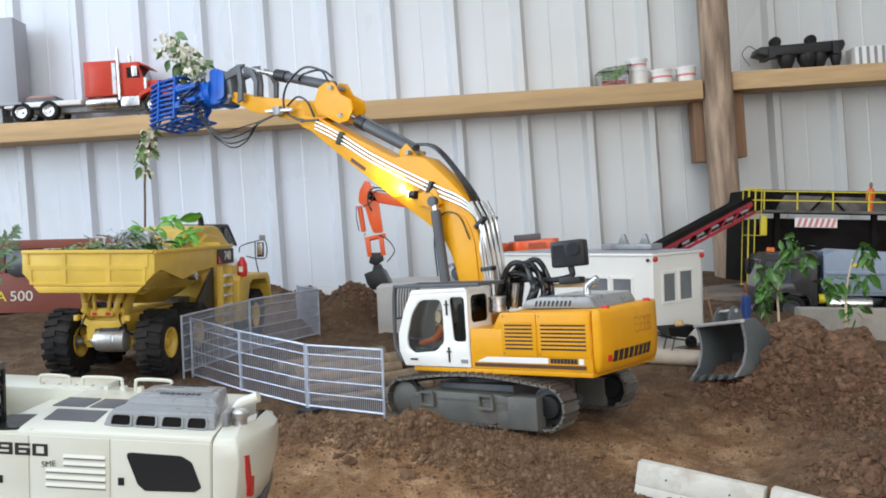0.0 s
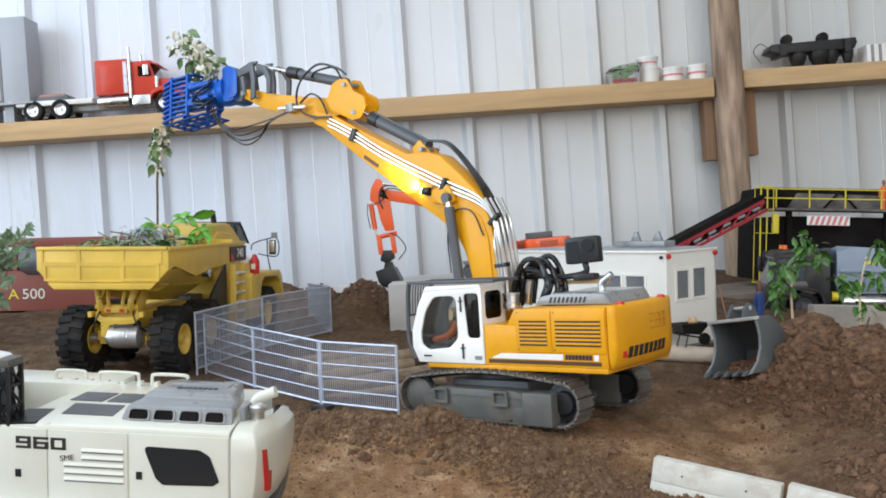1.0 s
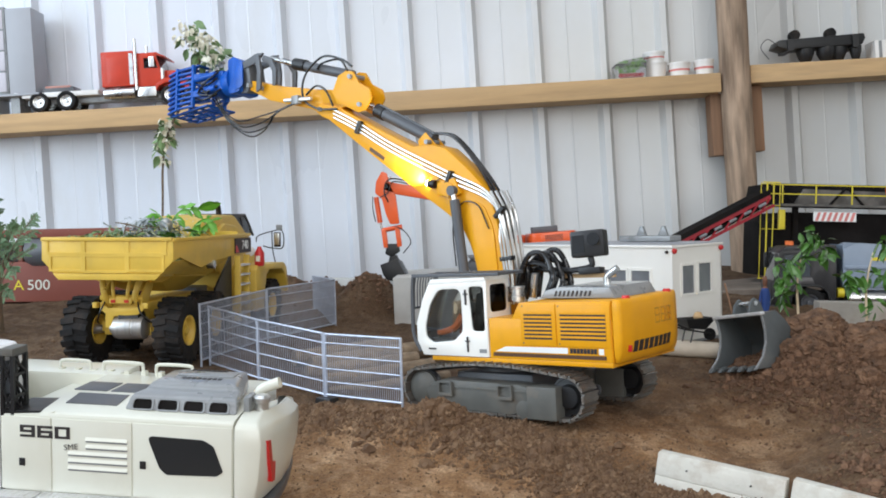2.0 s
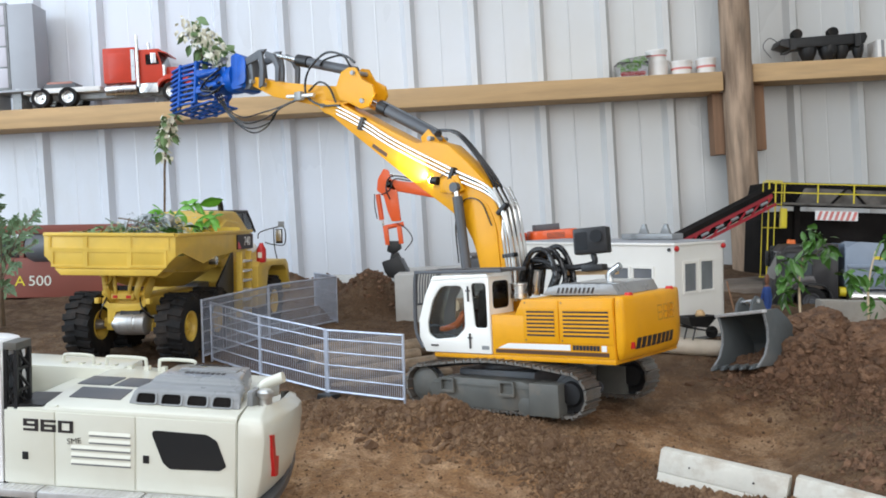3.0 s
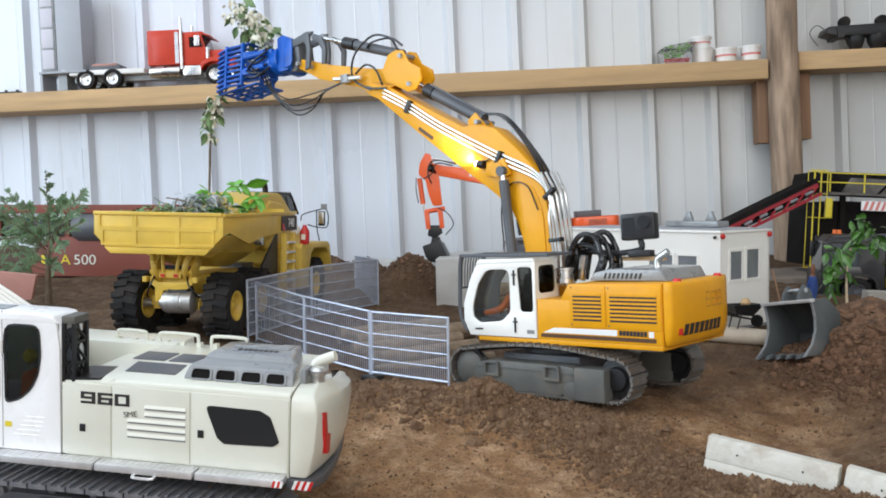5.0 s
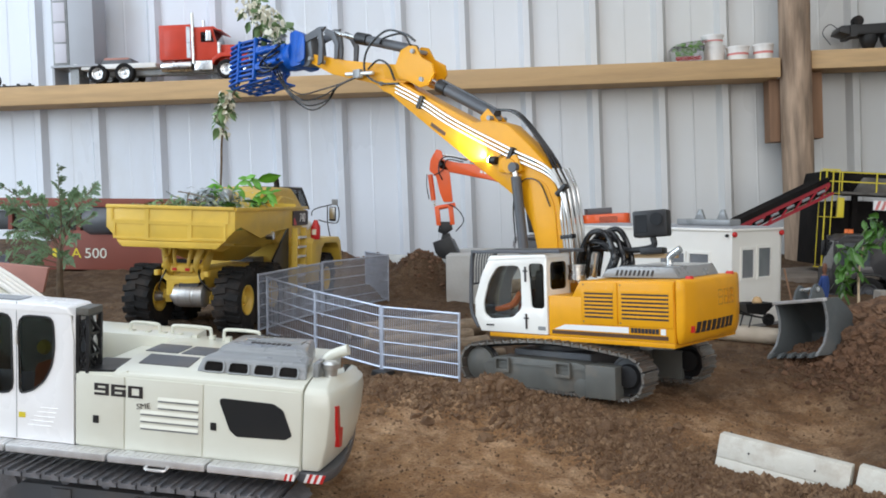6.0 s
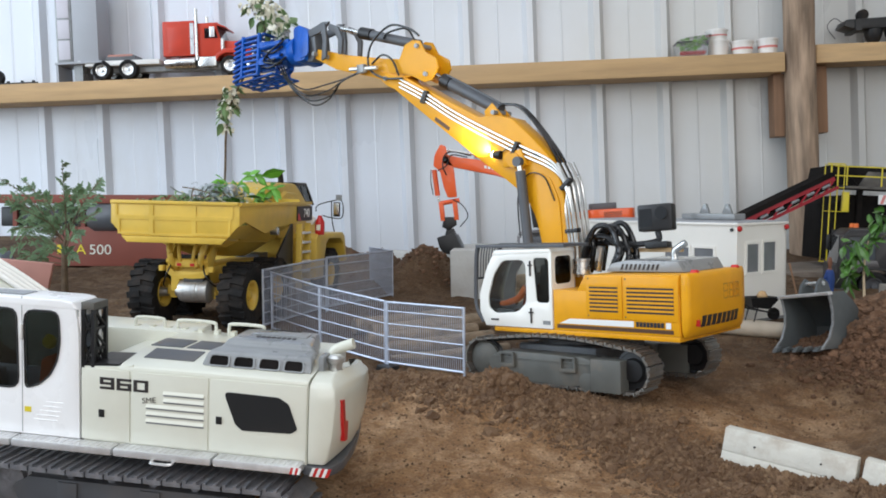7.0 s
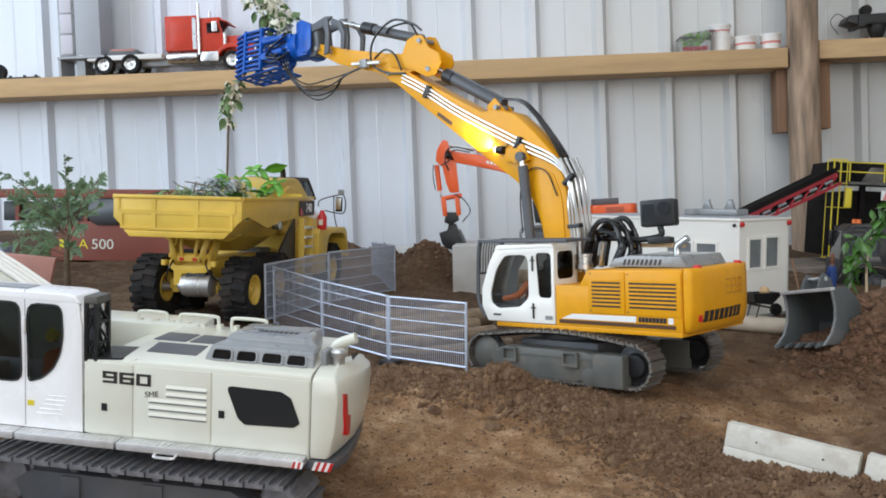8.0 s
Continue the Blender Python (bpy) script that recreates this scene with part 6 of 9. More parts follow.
        ml = part("mirror_arm", tube([(0.500, s * 0.068, 0.206), (0.512, s * 0.068, 0.219), (0.520, s * 0.095, 0.229), (0.520, s * 0.1245, 0.231), (0.520, s * 0.126, 0.193), (0.520, s * 0.100, 0.191), (0.515, s * 0.080, 0.196)], 0.0014, 6, 5), BLACK, cabs)
        part("mirror_post", tube([(0.520, s * 0.100, 0.231), (0.520, s * 0.101, 0.190), (0.522, s * 0.107, 0.158)], 0.0014, 6, 3), BLACK, ml)
        part("mirror", box(0.514, 0.522, s * 0.1135 - 0.0075, s * 0.1135 + 0.0075, 0.194, 0.228), BLACK, ml, bevel=0.001)
        part("mirror_face", box(0.5125, 0.5142, s * 0.1135 - 0.006, s * 0.1135 + 0.006, 0.199, 0.226), CHROME, ml, bevel=0.0004)
        part("small_mirror", box(0.516, 0.522, s * 0.118 - 0.007, s * 0.118 + 0.007, 0.232, 0.2455), HOODGREY, ml, bevel=0.001)
    part("exhaust_stack", tube([(0.320, -0.045, 0.255), (0.320, -0.045, 0.274), (0.316, -0.045, 0.285), (0.306, -0.045, 0.293)], 0.0062, 12, 5), BLACK, cabs, "black bent exhaust stack")
    part("extinguisher", lathe([(0.0, 0.158), (0.0095, 0.158), (0.0105, 0.162), (0.0105, 0.186), (0.006, 0.194), (0.004, 0.200), (0.0, 0.200)], 20, "z", (0.362, -0.121, 0.0)), REDLAMP, cabs, "red extinguisher")
    part("extinguisher_label", box(0.3508, 0.3522, -0.1255, -0.1165, 0.168, 0.180), PALELEAF, cabs)
    part("head_lamp", lathe([(0.0, -0.004), (0.010, -0.004), (0.011, 0.002), (0.0, 0.006)], 18, "x", (0.345, -0.105, 0.190)), TUB, cabs)
    for k in range(6):
        part("rung", box(0.232, 0.286, -0.126, -0.110, 0.064 + k * 0.020, 0.068 + k * 0.020), ALU, cabs, bevel=0.0008)
    for x in (0.231, 0.287):
        part("ladder_side", box(x - 0.004, x + 0.004, -0.124, -0.112, 0.052, 0.186), DUMPY, cabs, bevel=0.0008)
    part("splash_plate", prism([(0.135, 0.125), (0.226, 0.188), (0.228, 0.055), (0.195, 0.052)], -0.106, -0.102), BLACK, cabs, "black splash plate")
    part("pivot_pin", rod((0.085, -0.124, 0.176), (0.085, -0.110, 0.176), 0.008, seg=16), CHROME, d)
    part("joint", box(0.24, 0.31, -0.025, 0.025, 0.07, 0.12), GREY, d, bevel=0.003)
    return d


DUMP = dumper()
D_M = DUMP.matrix_world.copy()


def cuttings():
    t = thing("cuttings", D_M, "fresh green leaves and grey twigs heaped in the dumper", "leaves")
    rng = random.Random(11)
    for name, mtl, n, cx, cy, cz, sx, sy, sz, lo, hi, wd in (
            ("dark_foliage", LEAF, 26, 0.09, -0.045, 0.238, 0.07, 0.045, 0.010, 0.02, 0.035, 0.45),
            ("silver_foliage", SILVERLEAF, 420, 0.08, -0.008, 0.244, 0.06, 0.026, 0.018, 0.012, 0.030, 0.20),
            ("grey_foliage", DULLLEAF, 150, 0.05, 0.03, 0.232, 0.10, 0.05, 0.010, 0.014, 0.030, 0.25),
            ("pale_foliage", PALELEAF, 16, 0.03, -0.03, 0.238, 0.08, 0.05, 0.008, 0.008, 0.016, 0.8)):
        bm = bmesh.new()
        for _ in range(n):
            p = Vector((min(0.22, max(-0.085, rng.gauss(cx, sx * 0.7))), max(-0.095, min(0.095, rng.gauss(cy, sy * 0.8))), cz + rng.uniform(-1, 1) * sz))
            d = Vector((rng.uniform(-1, 1), rng.uniform(-1, 1), rng.uniform(-0.2, 0.7)))
            ln = rng.uniform(lo, hi)
            leaf_into(bm, p, d, d.cross(Vector((0, 0, 1)) + tinted(rng, 0.5)), ln, ln * wd, 0.45)
        part(name, bm, mtl, t, smooth=0)
    # two arching stems with broad leaves
    for pts, n in (([(0.11, -0.020, 0.225), (0.115, -0.030, 0.262), (0.12, -0.055, 0.284), (0.13, -0.085, 0.278)], 12), ([(0.12, -0.060, 0.225), (0.125, -0.070, 0.250), (0.13, -0.090, 0.262), (0.14, -0.104, 0.252)], 11), ([(0.10, -0.030, 0.225), (0.10, -0.022, 0.255), (0.10, -0.006, 0.272)], 12)):
        part("stem", tube(pts, 0.0014, 6, 5, taper=0.6), BRIGHTLEAF, t)
        line = smooth_path(pts, 8)
        bm = bmesh.new()
        for k in range(n):
            p = line[int((0.3 + 0.7 * k / n) * (len(line) - 1))]
            s = 1 if k % 2 else -1
            d = Vector((rng.uniform(-0.7, 0.3), rng.uniform(-0.7, 0.8), s * 0.30 - 0.02))
            ln = rng.uniform(0.020, 0.036)
            leaf_into(bm, p, d, d.cross(Vector((-0.6, 0.0, 0.8)) + tinted(rng, 0.35)), ln, ln * 0.42, 0.35)
        part("fresh_foliage", bm, BRIGHTLEAF, t, smooth=0)
    bm = bmesh.new()
    leaf_into(bm, Vector((0.13, -0.072, 0.281)), Vector((0.15, -0.9, 0.34)), Vector((-0.7, 0.1, 0.7)), 0.050, 0.026, 0.12)
    part("large_leaf", bm, BRIGHTLEAF, t, smooth=0)
    for k in range(6):
        x, y = rng.uniform(-0.06, 0.15), rng.uniform(-0.04, 0.07)
        part("twig", tube([(x, y, 0.235), (x + rng.uniform(-0.04, 0.04), y + rng.uniform(-0.03, 0.03), 0.246), (x + rng.uniform(-0.07, 0.07), y + rng.uniform(-0.05, 0.05), 0.256)], 0.0011, 5, 3), TWIG if k % 2 else SILVERLEAF, t)
    part("bauble", lathe([(0, -0.012), (0.006, -0.0104), (0.0104, -0.006), (0.012, 0), (0.0104, 0.006), (0.006, 0.0104), (0, 0.012)], 20, "z", (0.072, -0.034, 0.252)), DRUM, t, "small silver ball")


cuttings()


# ---- site fence ----
def fence_panel(parent, p0, p1, z0a, z0b, h):
    """Upright posts, rails that follow the slope of the ground, and close wires between."""
    a, b = Vector((*p0, 0)), Vector((*p1, 0))
    ln = (b - a).length
    xa = (b - a).normalized()
    ya = Vector((0, 0, 1)).cross(xa)
    m = Matrix((xa, ya, (0, 0, 1))).transposed().to_4x4()
    m.translation = Vector((*p0, z0a))
    slope, lean = (z0b - z0a) / ln, 0.030 * xa.x

    def at(x, z):
        return (x + lean * z, 0.030 * ya.x * z, z + slope * x)

    r = 0.0021
    bm = rod(at(0, -0.008), at(0, h), r, seg=10)
    rod(at(ln, -0.008), at(ln, h), r, seg=10, bm=bm)
    rod(at(0, h - 0.002), at(ln, h - 0.002), r, seg=8, bm=bm)
    rod(at(0, 0.006), at(ln, 0.006), r, seg=8, bm=bm)
    f = part("panel", bm, ZINC, parent)
    f.matrix_local = parent.matrix_world.inverted() @ m
    for z in (0.028, 0.050, 0.072, 0.094):
        part("rail", rod(at(0, z), at(ln, z), 0.0012, seg=8), ZINC, f)
    bm = bmesh.new()
    n = int(ln / 0.0042)
    for k in range(1, n):
        x = ln * k / n
        rod(at(x, 0.006), at(x, h - 0.002), 0.0005, seg=4, bm=bm)
    tagged(part("wire_mesh", bm, ZINC, f, smooth=0), kind="stuff")


def fence():
    t = thing("site_fence", pose(-0.2, 1.65, 0.045), "galvanised wire mesh site fence in a bent row on the soil", "fence")
    for p0, p1, a, b, h in [((-0.0640, 1.550), (-0.199, 1.650), 0.043, 0.049, 0.111), ((-0.2025, 1.652), (-0.3293, 1.7334), 0.049, 0.0730, 0.112), ((-0.3308, 1.7344), (-0.4330, 1.800), 0.0730, 0.098, 0.112),
                            ((-0.4440, 1.780), (-0.3735, 2.050), 0.106, 0.112, 0.110), ((-0.3725, 2.054), (-0.2590, 2.300), 0.112, 0.113, 0.112), ((-0.2600, 2.304), (-0.3420, 2.520), 0.113, 0.117, 0.112)]:
        fence_panel(t, p0, p1, a, b, h)
    for x, y, z in ((-0.201, 1.650, 0.042), (-0.438, 1.79, 0.086)):
        ob = part("foot", prism([(-0.019, 0.0), (0.019, 0.0), (0.016, 0.010), (-0.016, 0.010)], -0.011, 0.011), BLACK, t, "black moulded foot", bevel=0.001)
        ob.matrix_local = t.matrix_world.inverted() @ pose(x + 0.003, y - 0.006, z - 0.001, 0, 3, -38)


fence()


# ---- logs ----
def log(p0, p1, r, seed, label="bark-covered log lying on the soil", group="logs behind the fence", bark=None, cut=None):
    rng = random.Random(seed)
    a, b = Vector(p0), Vector(p1)
    ln = (b - a).length
    q = (b - a).to_track_quat("Z", "Y").to_matrix().to_4x4()
    q.translation = a
    t = thing("log", q, label, "log", group)
    bm = bmesh.new()
    rings = []
    for k in range(12):
        ring = []
        for j in range(18):
            an = 2 * math.pi * j / 18
            rr = r * (1 - 0.06 * k / 11) * (1 + 0.06 * noise.noise(Vector((math.cos(an) * 1.5 + seed, math.sin(an) * 1.5, k * 0.4))))
            ring.append(bm.verts.new((rr * math.cos(an), rr * math.sin(an), ln * k / 11)))
        rings.append(ring)
    for c, d in zip(rings, rings[1:]):
        for j in range(18):
            bm.faces.new((c[j], c[(j + 1) % 18], d[(j + 1) % 18], d[j]))
    part("bark", bm, bark or BARK, t, smooth=60)
    for z0, z1 in ((-0.0006, 0.002), (ln - 0.002, ln + 0.0006)):
        part("cut_end", rod((0, 0, z0), (0, 0, z1), r * 0.90, seg=18), cut or CUTWOOD, t, "sawn end")


for k, (p0, p1, r) in enumerate([((-0.245, 1.80, 0.085), (-0.030, 1.925, 0.090), 0.019), ((-0.250, 1.775, 0.075), (-0.052, 1.87, 0.078), 0.016), ((-0.215, 1.735, 0.062), (-0.020, 1.830, 0.068), 0.016),
                                 ((-0.200, 1.700, 0.048), (0.010, 1.770, 0.055), 0.0115), ((-0.285, 1.85, 0.095), (-0.09, 1.98, 0.098), 0.016)]):
    log(p0, p1, r, k + 2, cut=BARK)
for k, (p0, p1, r) in enumerate([((0.003, 2.13, 0.125), (0.14, 2.25, 0.128), 0.0165), ((0.023, 2.14, 0.150), (0.16, 2.26, 0.153), 0.0155), ((0.042, 2.12, 0.117), (0.18, 2.23, 0.120), 0.0160)]):
    log(p0, p1, r, k + 20, "short log with a pale sawn end stacked before the block", "stacked logs")
log((0.36, 1.90, 0.076), (0.540, 1.815, 0.062), 0.0165, 40, "smooth pale log beside the site office", "loose log", PALELOG)


# ---- concrete ----
solo("concrete_block", box(-0.125, 0.42, 2.35, 2.86, 0.060, 0.2140), CONCRETE, pose(0, 0, 0, 0, 1.2, 0), "grey cast block forming a raised stand", "block", bevel=0.003)
solo("kerb_wall", box(-0.30, 0.0, 0.0, 0.05, -0.05, 0.085), CONCRETE, pose(-0.128, 2.62, 0.118, 0, 1, -38), "low pale wall behind the soil heaps", "wall", bevel=0.003)
solo("kerb_block", box(0, 0.33, 0.0, 0.05, -0.05, 0.050), DUSTKERB, pose(0.815, 2.12, 0.066, 0, 4.5, -4), "low pale concrete kerb block before the lorry", "kerb", bevel=0.003)
solo("floor_slab", box(0.40, 1.25, 2.62, 3.2, 0.0, 0.128), DUSTSLAB, pose(0, 0, 0, 0, 1.0, 0), "dusty brown concrete slab at the foot of the post", "slab", bevel=0.004)


def barrier(p0, p1, label):
    a, b = Vector(p0), Vector(p1)
    d = (b - a)
    xa = d.normalized()
    ya = Vector((0, 0, 1)).cross(xa).normalized()
    za = xa.cross(ya)
    m = Matrix((xa, ya, za)).transposed().to_4x4()
    m.translation = a
    t = thing("barrier", m, label, "barrier", "concrete barriers")
    part("stem", prism([(-0.0125, -0.0300), (0.0125, -0.0300), (0.0085, 0.0), (-0.0085, 0.0)], 0.0, d.length, "x"), BARRIER, t, bevel=0.0022)
    part("base", prism([(-0.0165, -0.058), (0.0165, -0.058), (0.0150, -0.044), (0.0126, -0.0302), (-0.0126, -0.0302), (-0.0150, -0.044)], 0.0004, d.length - 0.0004, "x"), BARRIER, t, bevel=0.0010)
    for k in (0.25, 0.75):
        part("pin_hole", rod((d.length * k, -0.0125, -0.016), (d.length * k, -0.0096, -0.016), 0.0012, seg=8), DECAL, t)
    return t



barrier((0.290, 1.287, 0.011), (0.428, 1.200, -0.014), "cream cast concrete barrier half buried in soil")
barrier((0.434, 1.193, -0.011), (0.575, 1.100, -0.042), "cream cast concrete barrier half buried in soil")


# ---- orange excavator ----
def orange_excavator():
    M = pose(0.222, 2.56, 0.2090, 0, 1.2, 180)
    ex = thing("excavator", M, "orange model excavator parked on the concrete block", "excavator")
    for y in (0.075, -0.075):
        part("track_frame", prism([(0.15, 0.008), (0.158, 0.022), (0.15, 0.034), (-0.14, 0.034), (-0.148, 0.022), (-0.14, 0.008)], y - 0.014, y + 0.014), GREY, ex, bevel=0.002)
        tr = part("track_chain", tube([(a, y, b) for a, b in stadium(0.15, -0.14, 0.024, 0.018)], 0.004, 6, 1), DARKSTEEL, ex)
        pads_on(tr, stadium(-0.14, 0.15, 0.024, 0.0215, 0.001), 40, y, 0.036, 0.003, DARKSTEEL)
    part("slew_ring", lathe([(0.05, 0.03), (0.05, 0.056)], 28, "z"), GREY, ex)
    part("platform", box(-0.14, 0.12, -0.085, 0.085, 0.052, 0.062), GREY, ex, bevel=0.002)
    part("engine_house", prism(rounded([(-0.004, -0.085), (-0.004, 0.085), (-0.118, 0.085), (-0.130, 0.04), (-0.130, -0.04), (-0.118, -0.085)], 0.3), 0.062, 0.092, "z"), ORANGE, ex, "orange engine cover", bevel=0.004)
    hs = ex.children[-1]
    part("vent", box(-0.090, -0.045, 0.0845, 0.0858, 0.070, 0.085), DECAL, hs)
    for k in range(5):
        part("slat", box(-0.090, -0.045, 0.0856, 0.0866, 0.0705 + k * 0.003, 0.072 + k * 0.003), ORANGE, hs)
    part("hood", box(-0.082, -0.018, -0.03, 0.05, 0.092, 0.108), GREY, hs, bevel=0.002)
    part("tank", box(-0.003, 0.10, -0.085, -0.03, 0.062, 0.090), ORANGE, ex, bevel=0.004)
    cab = part("cab", plate(rounded([(0.028, 0.060), (0.133, 0.060), (0.137, 0.110), (0.118, 0.150), (0.100, 0.157), (0.030, 0.157)], 0.1), [[(0.078, 0.070), (0.078, 0.148), (0.110, 0.148), (0.128, 0.110), (0.124, 0.074)], [(0.036, 0.100), (0.036, 0.148), (0.070, 0.148), (0.070, 0.100)]], 0.080, 0.084), BLACK, ex, "black glazed cab", bevel=0.0006)
    part("far_side", plate([(0.028, 0.060), (0.133, 0.060), (0.137, 0.110), (0.118, 0.150), (0.100, 0.157), (0.030, 0.157)], [[(0.040, 0.08), (0.040, 0.148), (0.108, 0.148), (0.126, 0.110), (0.122, 0.08)]], 0.022, 0.026), BLACK, cab)
    part("cab_roof", prism([(0.026, 0.153), (0.026, 0.161), (0.100, 0.161), (0.122, 0.150)], 0.022, 0.085), BLACK, cab, bevel=0.002)
    part("cab_floor", box(0.028, 0.133, 0.026, 0.080, 0.056, 0.064), BLACK, cab)
    part("side_glass", prism([(0.034, 0.068), (0.034, 0.150), (0.110, 0.150), (0.130, 0.110), (0.126, 0.070)], 0.0815, 0.0822), GLASS, cab)
    part("seat", box(0.045, 0.075, 0.035, 0.07, 0.064, 0.125), HOODGREY, cab, bevel=0.005)
    part("cushion", box(0.085, 0.12, 0.035, 0.07, 0.064, 0.095), TUB, cab, bevel=0.006)
    P = lambda x, z: (0.222 - x, z - 0.209)
    bm_pts = [P(0.155, 0.270), P(0.122, 0.345), P(0.066, 0.380), P(0.005, 0.405), P(-0.049, 0.419), P(-0.107, 0.434), P(-0.135, 0.445), P(-0.138, 0.465), P(-0.122, 0.468), P(-0.092, 0.459), P(-0.043, 0.450), P(0.006, 0.436), P(0.066, 0.425), P(0.118, 0.405), P(0.165, 0.345), P(0.185, 0.270)]
    boom = part("boom", prism(bm_pts, -0.014, 0.014), ORANGE, ex, "orange boom", bevel=0.002)
    for k in range(7):
        c = -0.028 + k * 0.0095
        part("lettering_bar", prism([P(c, 0.434 - k * 0.0026), P(c + 0.0065, 0.4322 - k * 0.0026), P(c + 0.0065, 0.4252 - k * 0.0026), P(c, 0.427 - k * 0.0026)], 0.0140, 0.0145), WHITEDECAL, boom)
    part("boom_cylinder", rod((*P(-0.050, 0.465)[:1], 0, P(-0.050, 0.465)[1]), (P(0.048, 0.445)[0], 0, P(0.048, 0.445)[1]), 0.008, seg=14), ORANGE, ex)
    part("rod", rod((P(-0.128, 0.482)[0], 0, P(-0.128, 0.482)[1]), (P(-0.050, 0.465)[0], 0, P(-0.050, 0.465)[1]), 0.003), CHROME, ex)
    part("hose", tube([(P(0.04, 0.452)[0], 0.006, P(0, 0.452)[1]), (P(0.10, 0)[0], 0.006, P(0, 0.440)[1]), (P(0.135, 0)[0], 0.006, P(0, 0.395)[1])], 0.0028, 8, 6), SHINY, ex)
    st = part("stick", prism(rounded([P(-0.139, 0.496), P(-0.126, 0.491), P(-0.122, 0.467), P(-0.108, 0.434), P(-0.104, 0.356), P(-0.128, 0.356), P(-0.137, 0.383), P(-0.144, 0.425), P(-0.161, 0.441), P(-0.156, 0.470)], 0.18, 2), -0.014, 0.014), ORANGE, ex, "orange stick", bevel=0.0015)
    part("stick_pin", rod((P(-0.130, 0)[0], -0.017, P(0, 0.456)[1]), (P(-0.130, 0)[0], 0.017, P(0, 0.456)[1]), 0.005, seg=12), BLACK, st)
    part("hose", tube([(P(-0.060, 0)[0], 0.015, P(0, 0.461)[1]), (P(-0.105, 0)[0], 0.017, P(0, 0.474)[1]), (P(-0.128, 0)[0], 0.017, P(0, 0.468)[1]), (P(-0.136, 0)[0], 0.017, P(0, 0.440)[1]), (P(-0.128, 0)[0], 0.017, P(0, 0.415)[1])], 0.0018, 6, 6), SHINY, st)
    part("hose", tube([(P(-0.070, 0)[0], 0.016, P(0, 0.458)[1]), (P(-0.112, 0)[0], 0.018, P(0, 0.466)[1]), (P(-0.126, 0)[0], 0.018, P(0, 0.440)[1]), (P(-0.150, 0)[0], 0.012, P(0, 0.428)[1])], 0.0016, 6, 6), SHINY, st)
    part("hose", tube([(P(-0.168, 0)[0], 0.008, P(0, 0.432)[1]), (P(-0.170, 0)[0], 0.010, P(0, 0.400)[1]), (P(-0.166, 0)[0], 0.008, P(0, 0.366)[1])], 0.0013, 6, 5), SHINY, st)
    part("bucket_cylinder", rod((P(-0.160, 0)[0], 0.0, P(0, 0.431)[1]), (P(-0.155, 0)[0], 0.0, P(0, 0.363)[1]), 0.0068, seg=14), ORANGE, ex)
    part("rod", rod((P(-0.155, 0)[0], 0.0, P(0, 0.365)[1]), (P(-0.148, 0)[0], 0.0, P(0, 0.330)[1]), 0.0028), CHROME, ex)
    for x in (-0.146, -0.110):
        for y in (-0.015, 0.011):
            part("link", prism([P(x - 0.007, 0.345), P(x + 0.005, 0.345), P(x + 0.007, 0.296), P(x - 0.004, 0.296)], y, y + 0.004), ORANGE, ex, bevel=0.0006)
    part("link_bar", rod((P(-0.150, 0)[0], 0, P(0, 0.342)[1]), (P(-0.098, 0)[0], 0, P(0, 0.348)[1]), 0.006), ORANGE, ex)
    part("coupler", prism([P(-0.141, 0.306), P(-0.111, 0.304), P(-0.109, 0.283), P(-0.131, 0.270), P(-0.148, 0.280)], -0.014, 0.014), BLACK, ex, bevel=0.002)
    part("hose", tube([(P(-0.115, 0)[0], 0.018, P(0, 0.350)[1]), (P(-0.092, 0)[0], 0.020, P(0, 0.335)[1]), (P(-0.078, 0)[0], 0.020, P(0, 0.305)[1]), (P(-0.100, 0)[0], 0.018, P(0, 0.278)[1])], 0.0014, 6, 6), SHINY, ex)
    bk = part("bucket", prism([P(-0.138, 0.259), P(-0.117, 0.266), P(-0.108, 0.252), P(-0.090, 0.209), P(-0.112, 0.204), P(-0.146, 0.211), P(-0.156, 0.226), P(-0.162, 0.253)], -0.035, 0.035), BLACK, ex, "black bucket", bevel=0.002)
    for y in (-0.012, 0.007):
        part("ear", prism([P(-0.136, 0.275), P(-0.118, 0.274), P(-0.112, 0.258), P(-0.142, 0.256)], y, y + 0.005), BLACK, bk, bevel=0.001)
    part("cutting_edge", prism([P(-0.113, 0.258), P(-0.108, 0.258), P(-0.087, 0.208), P(-0.092, 0.206)], -0.037, 0.037), GREY, bk, "worn grey cutting edge")
    for k in range(5):
        y = -0.034 + k * 0.0145
        part("tooth", prism([P(-0.094, 0.213), P(-0.088, 0.212), P(-0.083, 0.201)], y, y + 0.007), GREY, bk)
    return ex


orange_excavator()


